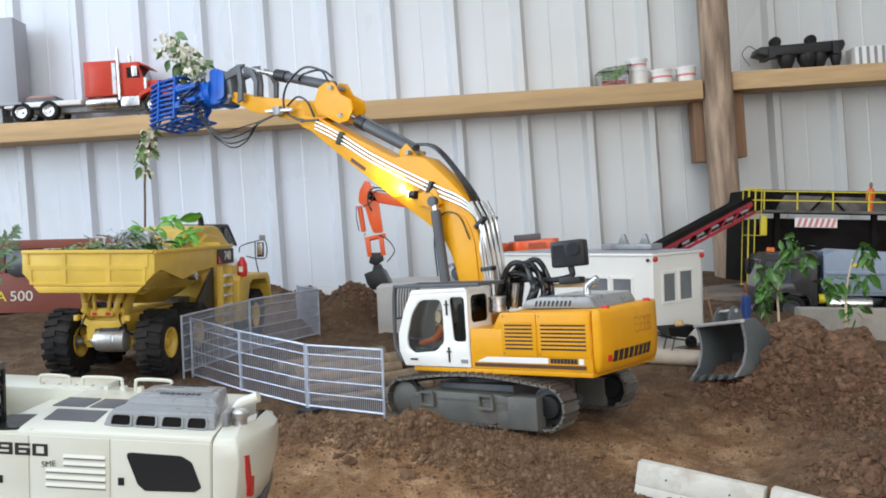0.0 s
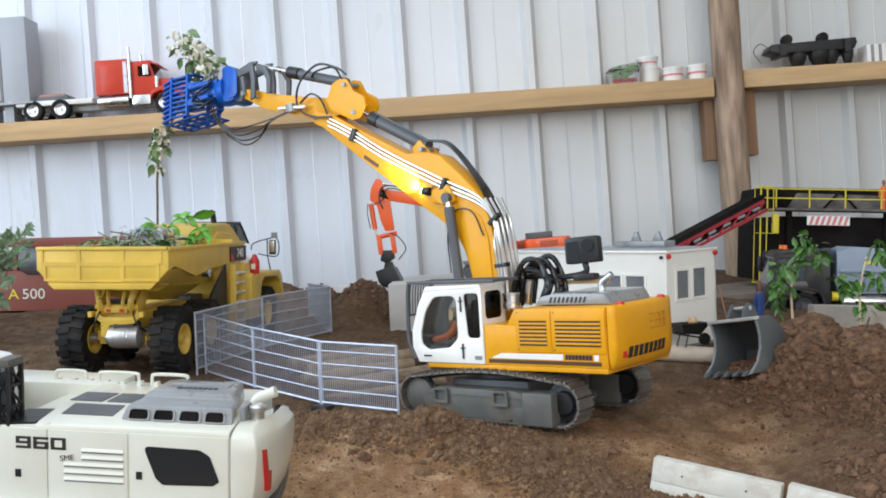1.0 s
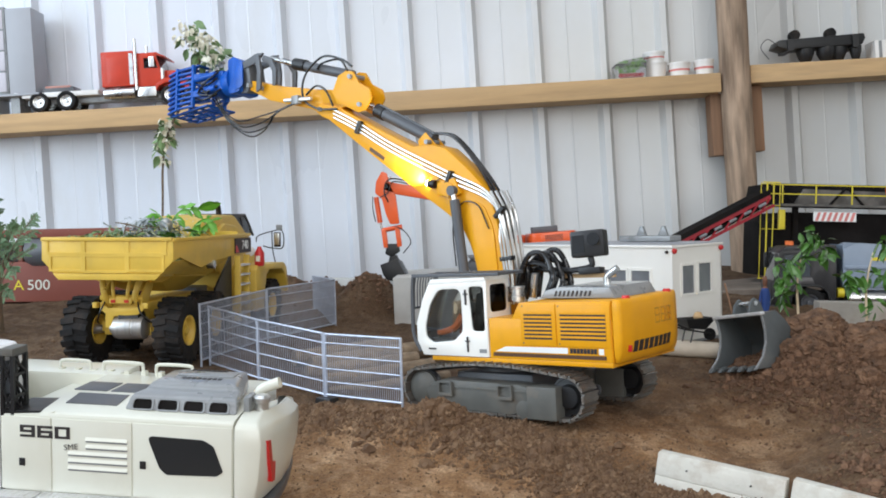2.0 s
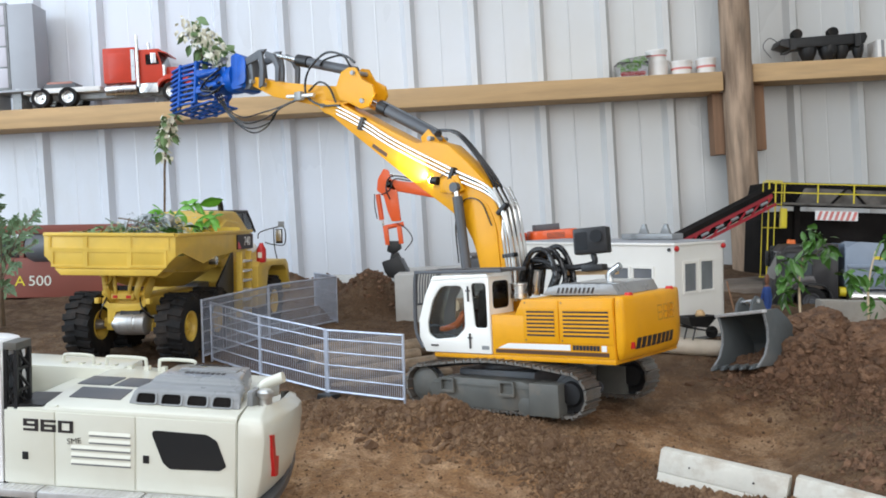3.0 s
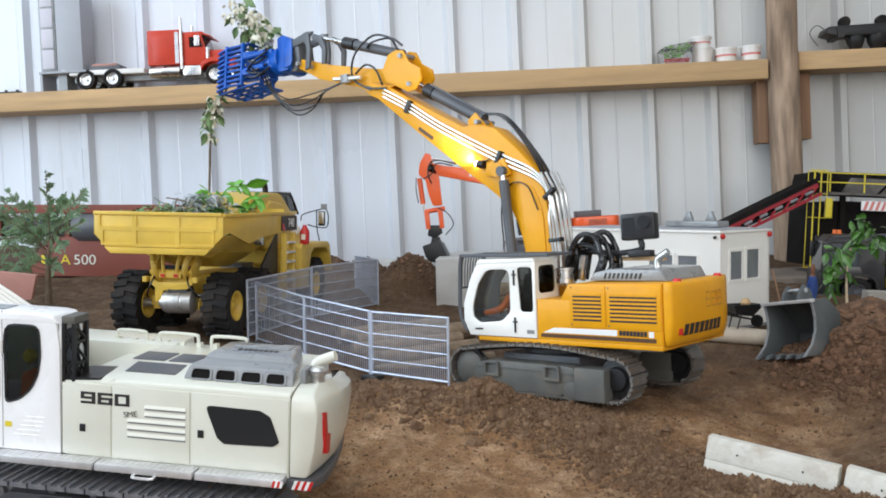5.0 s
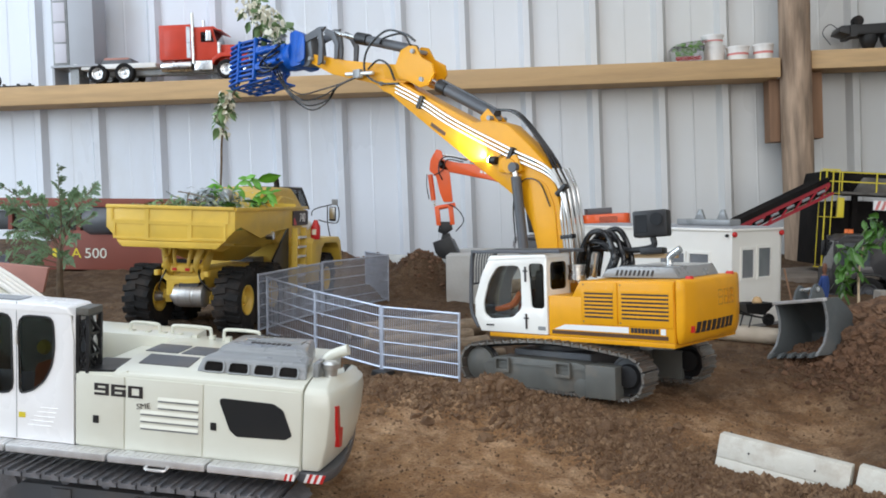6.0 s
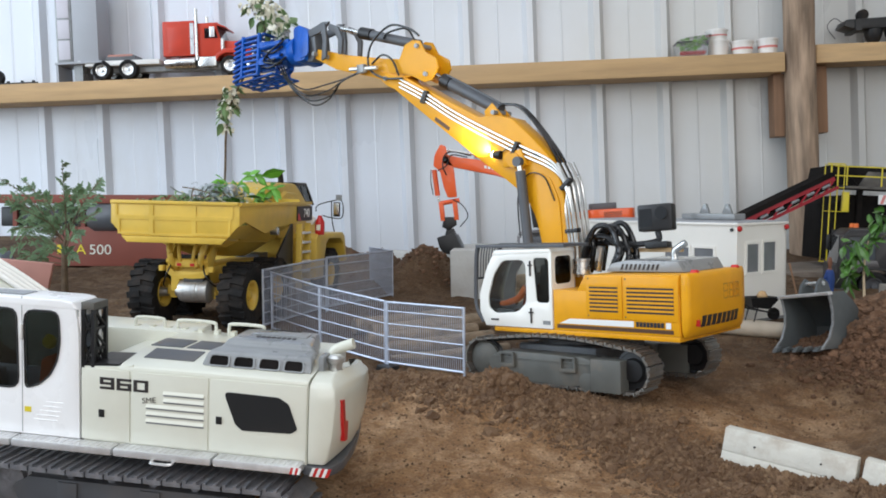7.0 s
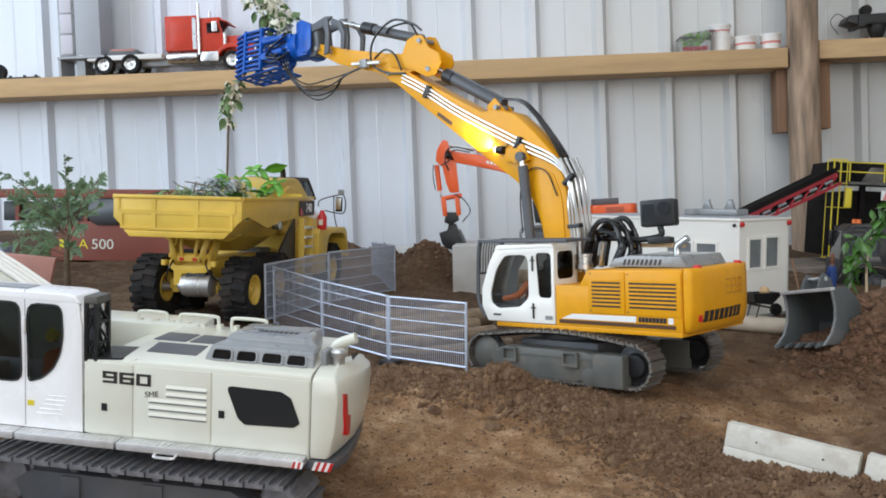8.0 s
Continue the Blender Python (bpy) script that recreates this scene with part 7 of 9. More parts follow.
# ---- site office ----
def office():
    M = seat_pose(0.4428, 1.8708, 0.0709, 1.2, 2.04, -47.19)
    L, W, H = 0.4168, 0.1711, 0.1895
    t = thing("site_office", M, "white model site office cabin with grey windows", "cabin")
    wl = part("long_wall", plate([(-L, 0.006), (0, 0.006), (0, H), (-L, H)], [[(-0.169, 0.100), (-0.107, 0.100), (-0.107, 0.146), (-0.169, 0.146)], [(-0.098, 0.100), (-0.050, 0.100), (-0.050, 0.146), (-0.098, 0.146)]], 0.0, 0.004), WHITE, t)
    we = part("end_wall", plate([(0.004, 0.006), (W, 0.006), (W, H), (0.004, H)], [[(0.030, 0.097), (0.074, 0.097), (0.074, 0.155), (0.030, 0.155)], [(0.086, 0.097), (0.133, 0.097), (0.133, 0.157), (0.086, 0.157)]], -0.004, 0.0, "x"), WHITE, t)
    part("long_wall", box(-L, 0, W - 0.004, W, 0.006, H), WHITE, t)
    part("end_wall", box(-L, -L + 0.004, 0.004, W - 0.004, 0.006, H), WHITE, t)
    part("roof", box(-L - 0.003, 0.003, -0.003, W + 0.003, H, H + 0.005), WHITE, t, bevel=0.001)
    part("roof_edge", box(-L - 0.002, 0.002, -0.002, W + 0.002, H + 0.005, H + 0.0065), CABGREY, t)
    part("floor", box(-L, 0, 0.0, W, 0.0, 0.006), HOODGREY, t)
    for x0, x1, z0, z1 in ((-0.169, -0.107, 0.100, 0.146), (-0.098, -0.050, 0.100, 0.146)):
        w = part("window", plate([(x0 - 0.003, z0 - 0.003), (x1 + 0.003, z0 - 0.003), (x1 + 0.003, z1 + 0.003), (x0 - 0.003, z1 + 0.003)], [[(x0 + 0.002, z0 + 0.002), (x1 - 0.002, z0 + 0.002), (x1 - 0.002, z1 - 0.002), (x0 + 0.002, z1 - 0.002)]], -0.002, 0.002), WHITE, wl)
        part("pane", box(x0, x1, 0.0005, 0.0012, z0, z1), PANE, w)
    for y0, y1, z0, z1 in ((0.030, 0.074, 0.097, 0.155), (0.086, 0.133, 0.097, 0.157)):
        w = part("window", plate([(y0 - 0.003, z0 - 0.003), (y1 + 0.003, z0 - 0.003), (y1 + 0.003, z1 + 0.003), (y0 - 0.003, z1 + 0.003)], [[(y0 + 0.002, z0 + 0.002), (y1 - 0.002, z0 + 0.002), (y1 - 0.002, z1 - 0.002), (y0 + 0.002, z1 - 0.002)]], -0.002, 0.0022, "x"), WHITE, we)
        part("pane", box(-0.001, -0.0003, y0, y1, z0, z1), PANE, w)
    for x, y in ((0.0, 0.004), (0.001, W - 0.006)):
        part("corner_lamp", lathe([(0, -0.004), (0.0045, -0.003), (0.0055, 0.0), (0.0045, 0.003), (0, 0.004)], 14, "x", (x + 0.003, y, H - 0.006)), REDLAMP, t, "red corner lamp")
    part("corner_lamp", lathe([(0, -0.004), (0.003, -0.003), (0.0035, 0.0), (0, 0.003)], 12, "y", (-0.010, -0.002, H - 0.008)), BLACK, t)
    part("table", box(-0.32, -0.05, 0.05, 0.14, 0.006, 0.085), HOODGREY, t)
    return M


O_M = office()
solo("roof_clutter", box(-0.33, -0.20, 0.09, 0.13, 0.0, 0.012), HOODGREY, O_M @ pose(0.12, 0.02, 0.197, 0, 0, 0), "grey hatch box on the cabin roof", "hatch", bevel=0.002)
for _k in range(2):
    solo("roof_hook", prism([(-0.012, 0.0), (0.012, 0.0), (0.004, 0.020), (-0.002, 0.020)], -0.004, 0.004), HOODGREY, O_M @ pose(-0.165 + 0.055 * _k, 0.13, 0.209, 0, 0, 0), "small grey lifting hook on the hatch", "hook", "roof hooks", bevel=0.001)


def wheelbarrow():
    t = thing("wheelbarrow", pose(0.478, 1.842, 0.082, 0, 2, 20), "small black model wheelbarrow beside the cabin", "wheelbarrow")
    bm = bmesh.new()
    a = [(-0.022, -0.014, 0.026), (0.014, -0.014, 0.022), (0.014, 0.014, 0.022), (-0.022, 0.014, 0.026), (-0.032, -0.022, 0.044), (0.032, -0.022, 0.044), (0.032, 0.022, 0.044), (-0.032, 0.022, 0.044)]
    v = [bm.verts.new(p) for p in a]
    for f in ((0, 1, 2, 3), (0, 4, 5, 1), (1, 5, 6, 2), (2, 6, 7, 3), (3, 7, 4, 0)):
        bm.faces.new([v[i] for i in f])
    bmesh.ops.recalc_face_normals(bm, faces=bm.faces)
    bmesh.ops.solidify(bm, geom=bm.faces, thickness=0.0012)
    part("tray", bm, BLACK, t)
    part("wheel", lathe([(0.004, -0.004), (0.011, -0.004), (0.012, 0.0), (0.011, 0.004), (0.004, 0.004)], 20, at=(0.032, 0, 0.012)), BLACK, t)
    for y in (-0.014, 0.014):
        part("handle", tube([(0.034, y * 0.3, 0.013), (-0.020, y, 0.024), (-0.060, y, 0.040)], 0.0016, 6, 4), BLACK, t)
        part("leg", tube([(-0.012, y, 0.026), (-0.020, y, 0.0)], 0.0014, 6, 1), BLACK, t)
    part("load", lathe([(0, -0.008), (0.008, -0.004), (0.010, 0.0), (0.006, 0.008), (0, 0.010)], 12, "z", (0.010, 0.004, 0.046)), PINE, t, "tan sack in the tray")


wheelbarrow()
solo("spade", tube([(0, 0, 0), (-0.012, 0.03, 0.105)], 0.0018, 6, 1), BROWNWOOD, pose(0.585, 1.935, 0.075), "brown spade handle leaning on the cabin", "spade")


def loose_bucket():
    t = thing("bucket", pose(0.560, 1.745, 0.046, 3, -7, -60), "grey steel excavator bucket lying open on the soil", "bucket")
    w = 0.054
    outer = [(-0.058, 0.0), (0.024, -0.007), (0.043, -0.001), (0.054, 0.013), (0.057, 0.028), (0.050, 0.046), (0.034, 0.071), (0.014, 0.092), (-0.022, 0.092)]
    inner = [(-0.022, 0.088), (0.012, 0.0880), (0.031, 0.069), (0.046, 0.045), (0.053, 0.028), (0.050, 0.015), (0.041, 0.003), (0.023, -0.003), (-0.058, 0.003)]
    part("shell", prism(outer + inner, -w, w, "x"), BUCKET, t, "curved grey shell")
    for s in (-1, 1):
        part("side_plate", prism(outer + [(-0.019, 0.080), (-0.018, 0.060), (-0.022, 0.040), (-0.034, 0.018)], s * w - 0.002, s * w + 0.002, "x"), BUCKET, t, bevel=0.0008)
        part("cutting_edge", prism([(-0.061, 0.0), (-0.056, 0.0), (-0.0345, 0.018), (-0.022, 0.040), (-0.018, 0.060), (-0.019, 0.080), (-0.0205, 0.093), (-0.0235, 0.093), (-0.021, 0.080), (-0.020, 0.060), (-0.024, 0.040), (-0.037, 0.018)], s * w - 0.0022, s * w + 0.0022, "x"), HOODGREY, t, "bright worn edge")
        part("ear", prism([(-0.016, 0.091), (0.026, 0.080), (0.018, 0.110), (0.006, 0.119), (-0.006, 0.110)], s * 0.018 - 0.003, s * 0.018 + 0.003, "x"), BUCKET, t, bevel=0.001)
    part("pin", rod((-0.024, 0.004, 0.109), (0.024, 0.004, 0.109), 0.0042, seg=12), CHROME, t)
    part("lip", box(-w - 0.004, w + 0.004, -0.027, -0.016, 0.089, 0.0945), ALU, t, bevel=0.001)
    for k in range(5):
        x = -w + 0.008 + k * (2 * w - 0.016) / 4
        part("tooth", prism([(-0.069, -0.002), (-0.050, -0.003), (-0.050, 0.006), (-0.060, 0.005)], x - 0.0045, x + 0.0045, "x"), BUCKET, t, bevel=0.0006)


loose_bucket()


# ---- dolls, one plain shape each ----
def doll(name, m, coat_m, label):
    bm = lathe([(0.0, 0.0), (0.010, 0.0), (0.011, 0.020), (0.012, 0.050), (0.013, 0.075), (0.015, 0.092), (0.012, 0.100), (0.005, 0.104), (0.008, 0.110), (0.009, 0.118), (0.006, 0.126), (0.0, 0.128)], 14, "z")
    tube([(0.013, 0, 0.095), (0.019, 0.003, 0.075), (0.017, 0.007, 0.052)], 0.0042, 7, 4, bm)
    tube([(-0.013, 0, 0.095), (-0.019, 0.003, 0.075), (-0.017, 0.007, 0.052)], 0.0042, 7, 4, bm)
    for f in bm.faces:
        f.material_index = int(f.calc_center_median().z > 0.101)
    ob = solo(name, bm, coat_m, m @ Matrix.Diagonal((1, 0.75, 1, 1)), label, "doll", "dolls", smooth=60)
    ob.data.materials.append(SKIN)


doll("doll", pose(0.690, 2.10, surface(0.690, 2.10), 0, 4, 20) @ Matrix.Diagonal((0.62, 0.65, 0.97, 1)), DOLLBLUE, "small plain blue doll standing by the bucket")


# ---- lorry, screening plant, conveyor ----
def lorry():
    t = thing("lorry", seat_pose(0.806, 2.44, 0.062, 0, 3.5, 170), "charcoal model tipper lorry parked behind plants", "lorry")
    # local x forward is towards the west; the cab nose stands at 0
    for x in (-0.085, -0.330, -0.43):
        for s in (1, -1):
            tyre_wheel(t, x, s * 0.072, 0.036, 0.036, 0.026, s, RUBBER, GREY, 0)
    part("chassis", box(-0.62, -0.01, -0.04, 0.04, 0.040, 0.060), BLACK, t, bevel=0.002)
    cab = part("cab", plate([(0.0, 0.028), (0.0, 0.085), (-0.014, 0.155), (-0.030, 0.168), (-0.145, 0.168), (-0.145, 0.028), (-0.128, 0.028), (-0.125, 0.058), (-0.110, 0.075), (-0.06, 0.075), (-0.046, 0.058), (-0.043, 0.028)], [[(-0.016, 0.100), (-0.026, 0.152), (-0.085, 0.152), (-0.085, 0.100)]], 0.080, 0.084), LORRY, t, "charcoal cab", bevel=0.001)
    part("cab_far_side", box(-0.145, -0.012, -0.084, -0.080, 0.075, 0.168), LORRY, cab)
    part("cab_roof", prism([(-0.012, 0.155), (-0.030, 0.172), (-0.145, 0.175), (-0.145, 0.165)], -0.084, 0.084), LORRY, cab, bevel=0.003)
    part("cab_front", prism([(0.0, 0.020), (0.006, 0.024), (0.006, 0.085), (0.0, 0.088), (-0.006, 0.088), (-0.006, 0.020)], -0.084, 0.084), LORRY, cab, bevel=0.002)
    part("windscreen", prism([(-0.002, 0.088), (-0.016, 0.155), (-0.020, 0.155), (-0.006, 0.088)], -0.080, 0.080), DARKGLASS, cab)
    part("cab_rear", box(-0.145, -0.141, -0.080, 0.080, 0.045, 0.168), LORRY, cab)
    part("side_glass", prism([(-0.014, 0.098), (-0.025, 0.154), (-0.087, 0.154), (-0.087, 0.098)], 0.0815, 0.0822), PANEDARK, cab)
    part("curtain", box(-0.084, -0.066, 0.0780, 0.0800, 0.102, 0.150), TUB, cab, "pale curtain behind the glass")
    part("door", prism([(-0.006, 0.062), (-0.012, 0.097), (-0.089, 0.097), (-0.096, 0.080), (-0.060, 0.080), (-0.040, 0.062)], 0.0842, 0.0858), LORRYDOOR, cab, bevel=0.0006)
    part("arch", tube([(-0.132, 0.0850, 0.034), (-0.126, 0.0850, 0.060), (-0.108, 0.0850, 0.076), (-0.062, 0.0850, 0.076), (-0.044, 0.0850, 0.058), (-0.040, 0.0850, 0.034)], 0.0034, 8, 4), BLACK, cab)
    part("bumper", box(-0.04, 0.010, -0.086, 0.086, 0.012, 0.030), LORRY, cab, bevel=0.003)
    part("door_handle", box(-0.082, -0.070, 0.0835, 0.0855, 0.088, 0.092), BLACK, cab)
    for s in (-1, 1):
        part("mirror", box(-0.010, -0.002, s * 0.094 - 0.006, s * 0.094 + 0.006, 0.115, 0.155), BLACK, cab, bevel=0.002)
        part("headlight", box(0.004, 0.008, s * 0.066 - 0.014, s * 0.066 + 0.014, 0.034, 0.044), CHROME, cab)
    for y in (-0.03, 0.03):
        part("roof_beacon", rod((-0.05, y, 0.174), (-0.05, y, 0.184), 0.006, 0.005), DOLLORANGE, cab, "orange beacon")
    body = part("tipper_body", prism([(-0.160, 0.075), (-0.160, 0.165), (-0.195, 0.180), (-0.62, 0.150), (-0.62, 0.075)], 0.078, 0.084), TIPPER, t, "blue-grey tipper body", bevel=0.001)
    part("far_side", prism([(-0.160, 0.075), (-0.160, 0.165), (-0.195, 0.180), (-0.62, 0.150), (-0.62, 0.075)], -0.084, -0.078), TIPPER, body)
    part("body_front", box(-0.165, -0.160, -0.078, 0.078, 0.075, 0.175), TIPPER, body)
    part("body_floor", box(-0.62, -0.165, -0.078, 0.078, 0.068, 0.075), TIPPER, body)
    part("side_rib", box(-0.62, -0.165, 0.084, 0.089, 0.118, 0.126), TIPPER, body, bevel=0.001)
    part("yellow_tag", box(-0.255, -0.225, 0.0842, 0.0852, 0.138, 0.146), RAILYEL, body)
    part("tank", rod((-0.27, 0.070, 0.048), (-0.17, 0.070, 0.048), 0.018, seg=20), CHROME, t, "bright fuel tank", bevel=0.002)
    part("air_tank", rod((-0.165, 0.066, 0.060), (-0.150, 0.066, 0.060), 0.012), RAILYEL, t)


lorry()


def screening_plant():
    t = thing("screening_plant", pose(0.925, 2.74, 0.395, 0, 5.0, 0), "dark screening machine with yellow railings and stair", "screening machine")
    # Solid black blocks put the deep shade of the open structure into colour.
    part("body", prism([(0.02, -0.26), (0.02, -0.10), (0.06, -0.075), (0.75, -0.075), (0.75, -0.26)], 0.02, 0.30), MATTEBLACK, t, "black block for the shaded inside of the open machine", bevel=0.004)
    part("hopper", prism([(0.02, -0.05), (0.03, 0.010), (0.75, 0.010), (0.75, -0.05)], 0.10, 0.30), MATTEBLACK, t, bevel=0.003)
    part("cloth_cover", prism([(0.10, -0.055), (0.13, -0.006), (0.40, -0.010), (0.46, -0.055)], 0.085, 0.10), TARP, t, "creased grey cloth cover")
    for x0, x1 in ((0.10, 0.045), (0.20, 0.255), (0.30, 0.245)):
        part("brace", rod((x0, 0.08, -0.052), (x1, 0.08, 0.008), 0.0035, seg=6), MATTEBLACK, t)
    for x in (0.07, 0.345, 0.56):
        part("upright", box(x, x + 0.014, 0.0, 0.014, -0.262, -0.062), MATTEBLACK, t)
    part("platform", box(0.03, 0.75, -0.02, 0.10, -0.060, -0.053), TARP, t, "grey walkway", bevel=0.001)
    for x in (0.032, 0.125, 0.225, 0.325, 0.425):
        part("rail_post", box(x - 0.0015, x + 0.0015, -0.020, -0.017, -0.052, 0.0), RAILYEL, t)
    for z in (0.0, -0.026):
        part("rail", box(0.0, 0.75, -0.020, -0.017, z - 0.0015, z + 0.0015), RAILYEL, t, "yellow rail")
    cg = part("stair_cage", box(-0.028, 0.019, -0.040, -0.037, 0.003, 0.006), RAILYEL, t, "yellow ladder cage")
    for k in range(6):
        x = -0.027 + k * 0.0090
        y = -0.040 if k % 2 else -0.018
        part("cage_bar", box(x - 0.0009, x + 0.0009, y, y + 0.0020, -0.125 if k > 3 else -0.262, 0.005), RAILYEL, cg)
    for z in (0.0, -0.06, -0.125):
        part("cage_hoop", tube([(-0.027, -0.018, z), (-0.026, -0.040, z), (0.017, -0.040, z), (0.018, -0.018, z)], 0.0010, 6, 4), RAILYEL, cg)
    part("foot_rail", box(-0.031, -0.016, -0.018, -0.0155, -0.264, -0.261), RAILYEL, cg)
    part("yellow_box", box(0.022, 0.038, -0.030, -0.012, -0.125, -0.070), RAILYEL, t, bevel=0.002)
    sg = part("stripe_board", box(0.118, 0.236, -0.024, -0.021, -0.100, -0.074), WHITEDECAL, t, "red and white warning board")
    for k in range(7):
        x = 0.122 + k * 0.016
        part("stripe", prism([(x, -0.099), (x + 0.008, -0.099), (x + 0.016, -0.075), (x + 0.008, -0.075)], -0.0246, -0.0238), PRINT, sg)
    part("red_cap", box(0.44, 0.50, -0.01, 0.02, -0.13, -0.07), CONVRED, t)
    part("yellow_post", box(0.408, 0.420, -0.014, -0.002, -0.12, -0.062), RAILYEL, t)
    doll("doll", t.matrix_world @ pose(0.352, 0.03, -0.052, 0, 0, 0) @ Matrix.Diagonal((0.55, 0.6, 0.66, 1)), DOLLORANGE, "small plain orange doll standing on the walkway")


screening_plant()


def conveyor():
    a, b = Vector((0.575, 2.66, 0.222)), Vector((0.905, 2.72, 0.360))
    d = b - a
    xa = d.normalized()
    ya = Vector((0, 0, 1)).cross(xa).normalized()
    m = Matrix((xa, ya, xa.cross(ya))).transposed().to_4x4()
    m.translation = a
    t = thing("conveyor", m, "inclined red lattice conveyor with a black belt", "conveyor")
    ln = d.length
    for y in (-0.03, 0.03):
        part("side_beam", box(0, ln, y - 0.002, y + 0.002, -0.030, -0.022), CONVRED, t)
        part("side_beam", box(0, ln, y - 0.002, y + 0.002, -0.004, 0.006), CONVRED, t)
        for k in range(9):
            x0 = ln * k / 9
            part("lattice", rod((x0, y, -0.024), (x0 + ln / 9, y, -0.002), 0.0028, seg=6), CONVRED, t)
        for k in range(7):
            part("roller_end", rod((0.03 + k * 0.048, y - 0.004, -0.010), (0.052 + k * 0.048, y - 0.004, -0.010), 0.004, seg=8), HOODGREY, t)
    # Tray coloured black to paint the shade seen between the lattice bars.
    part("inner_tray", box(0, ln, -0.026, 0.026, -0.020, -0.010), MATTEBLACK, t)
    part("belt", prism([(-0.034, 0.006), (0.034, 0.006), (0.034, 0.020), (0.0, 0.014), (-0.034, 0.020)], -0.004, ln, "x"), MATTEBLACK, t, "black rubber belt")


conveyor()


# ---- plants ----
def shoot(x, y, z, stems, clumps, seed):
    """A cut shoot: bare stems with clumps of hanging glossy leaves; clumps are (x, z, half width, half height, leaves)."""
    rng = random.Random(seed)
    t = thing("shoot", pose(x, y, z), "leafy green shoot stuck upright in the soil", "plant", "cut shoots")
    for pts in stems:
        part("stem", tube(pts, 0.0030, 6, 5, taper=0.5), CUTWOOD if pts[0][2] < 0.01 else LEAF, t)
    for cx, cz, sx, sz, n in clumps:
        bm = bmesh.new()
        for _ in range(n):
            p = Vector((cx + rng.uniform(-1, 1) * sx, rng.uniform(-1, 1) * 0.016, cz + rng.uniform(-1, 1) * sz))
            d = Vector((rng.uniform(-1.0, 1.0), rng.uniform(-0.9, 0.3), rng.uniform(-0.9, 0.5)))
            ln = rng.uniform(0.018, 0.031)
            leaf_into(bm, p, d, d.cross(Vector((0, 0.3, 1)) + tinted(rng, 0.8)), ln, ln * 0.62, 0.5)
        part("leaves", bm, LEAF, t, smooth=0)


shoot(0.722, 1.98, 0.106, [[(0, 0, -0.075), (0.0, 0, 0.04), (0.004, 0, 0.08), (0.012, 0.0, 0.115)], [(0.002, 0, 0.06), (-0.020, -0.005, 0.09), (-0.034, -0.005, 0.105)], [(0.010, 0, 0.10), (0.030, 0, 0.145), (0.040, 0, 0.165)], [(0.012, 0, 0.11), (0.044, 0, 0.135), (0.060, 0, 0.138)]],
      [(-0.026, 0.100, 0.022, 0.020, 20), (-0.022, 0.060, 0.014, 0.020, 16), (-0.026, 0.034, 0.008, 0.012, 5), (0.018, 0.118, 0.014, 0.014, 11), (0.032, 0.160, 0.016, 0.016, 13), (0.060, 0.128, 0.010, 0.022, 14), (0.006, 0.070, 0.014, 0.016, 3)], 3)
shoot(0.860, 1.98, 0.072, [[(0, 0, -0.055), (0.000, 0, 0.05), (0.006, 0, 0.10), (0.020, 0.0, 0.150)], [(0.002, 0, 0.07), (-0.018, 0, 0.095), (-0.034, 0, 0.105)], [(0.018, 0, 0.14), (0.030, 0, 0.165), (0.040, 0, 0.172)]],
      [(0.046, 0.160, 0.014, 0.018, 15), (0.030, 0.105, 0.018, 0.014, 13), (0.006, 0.108, 0.010, 0.010, 3), (-0.034, 0.098, 0.014, 0.020, 16), (0.010, 0.055, 0.014, 0.010, 8), (0.014, 0.034, 0.010, 0.008, 6)], 4)


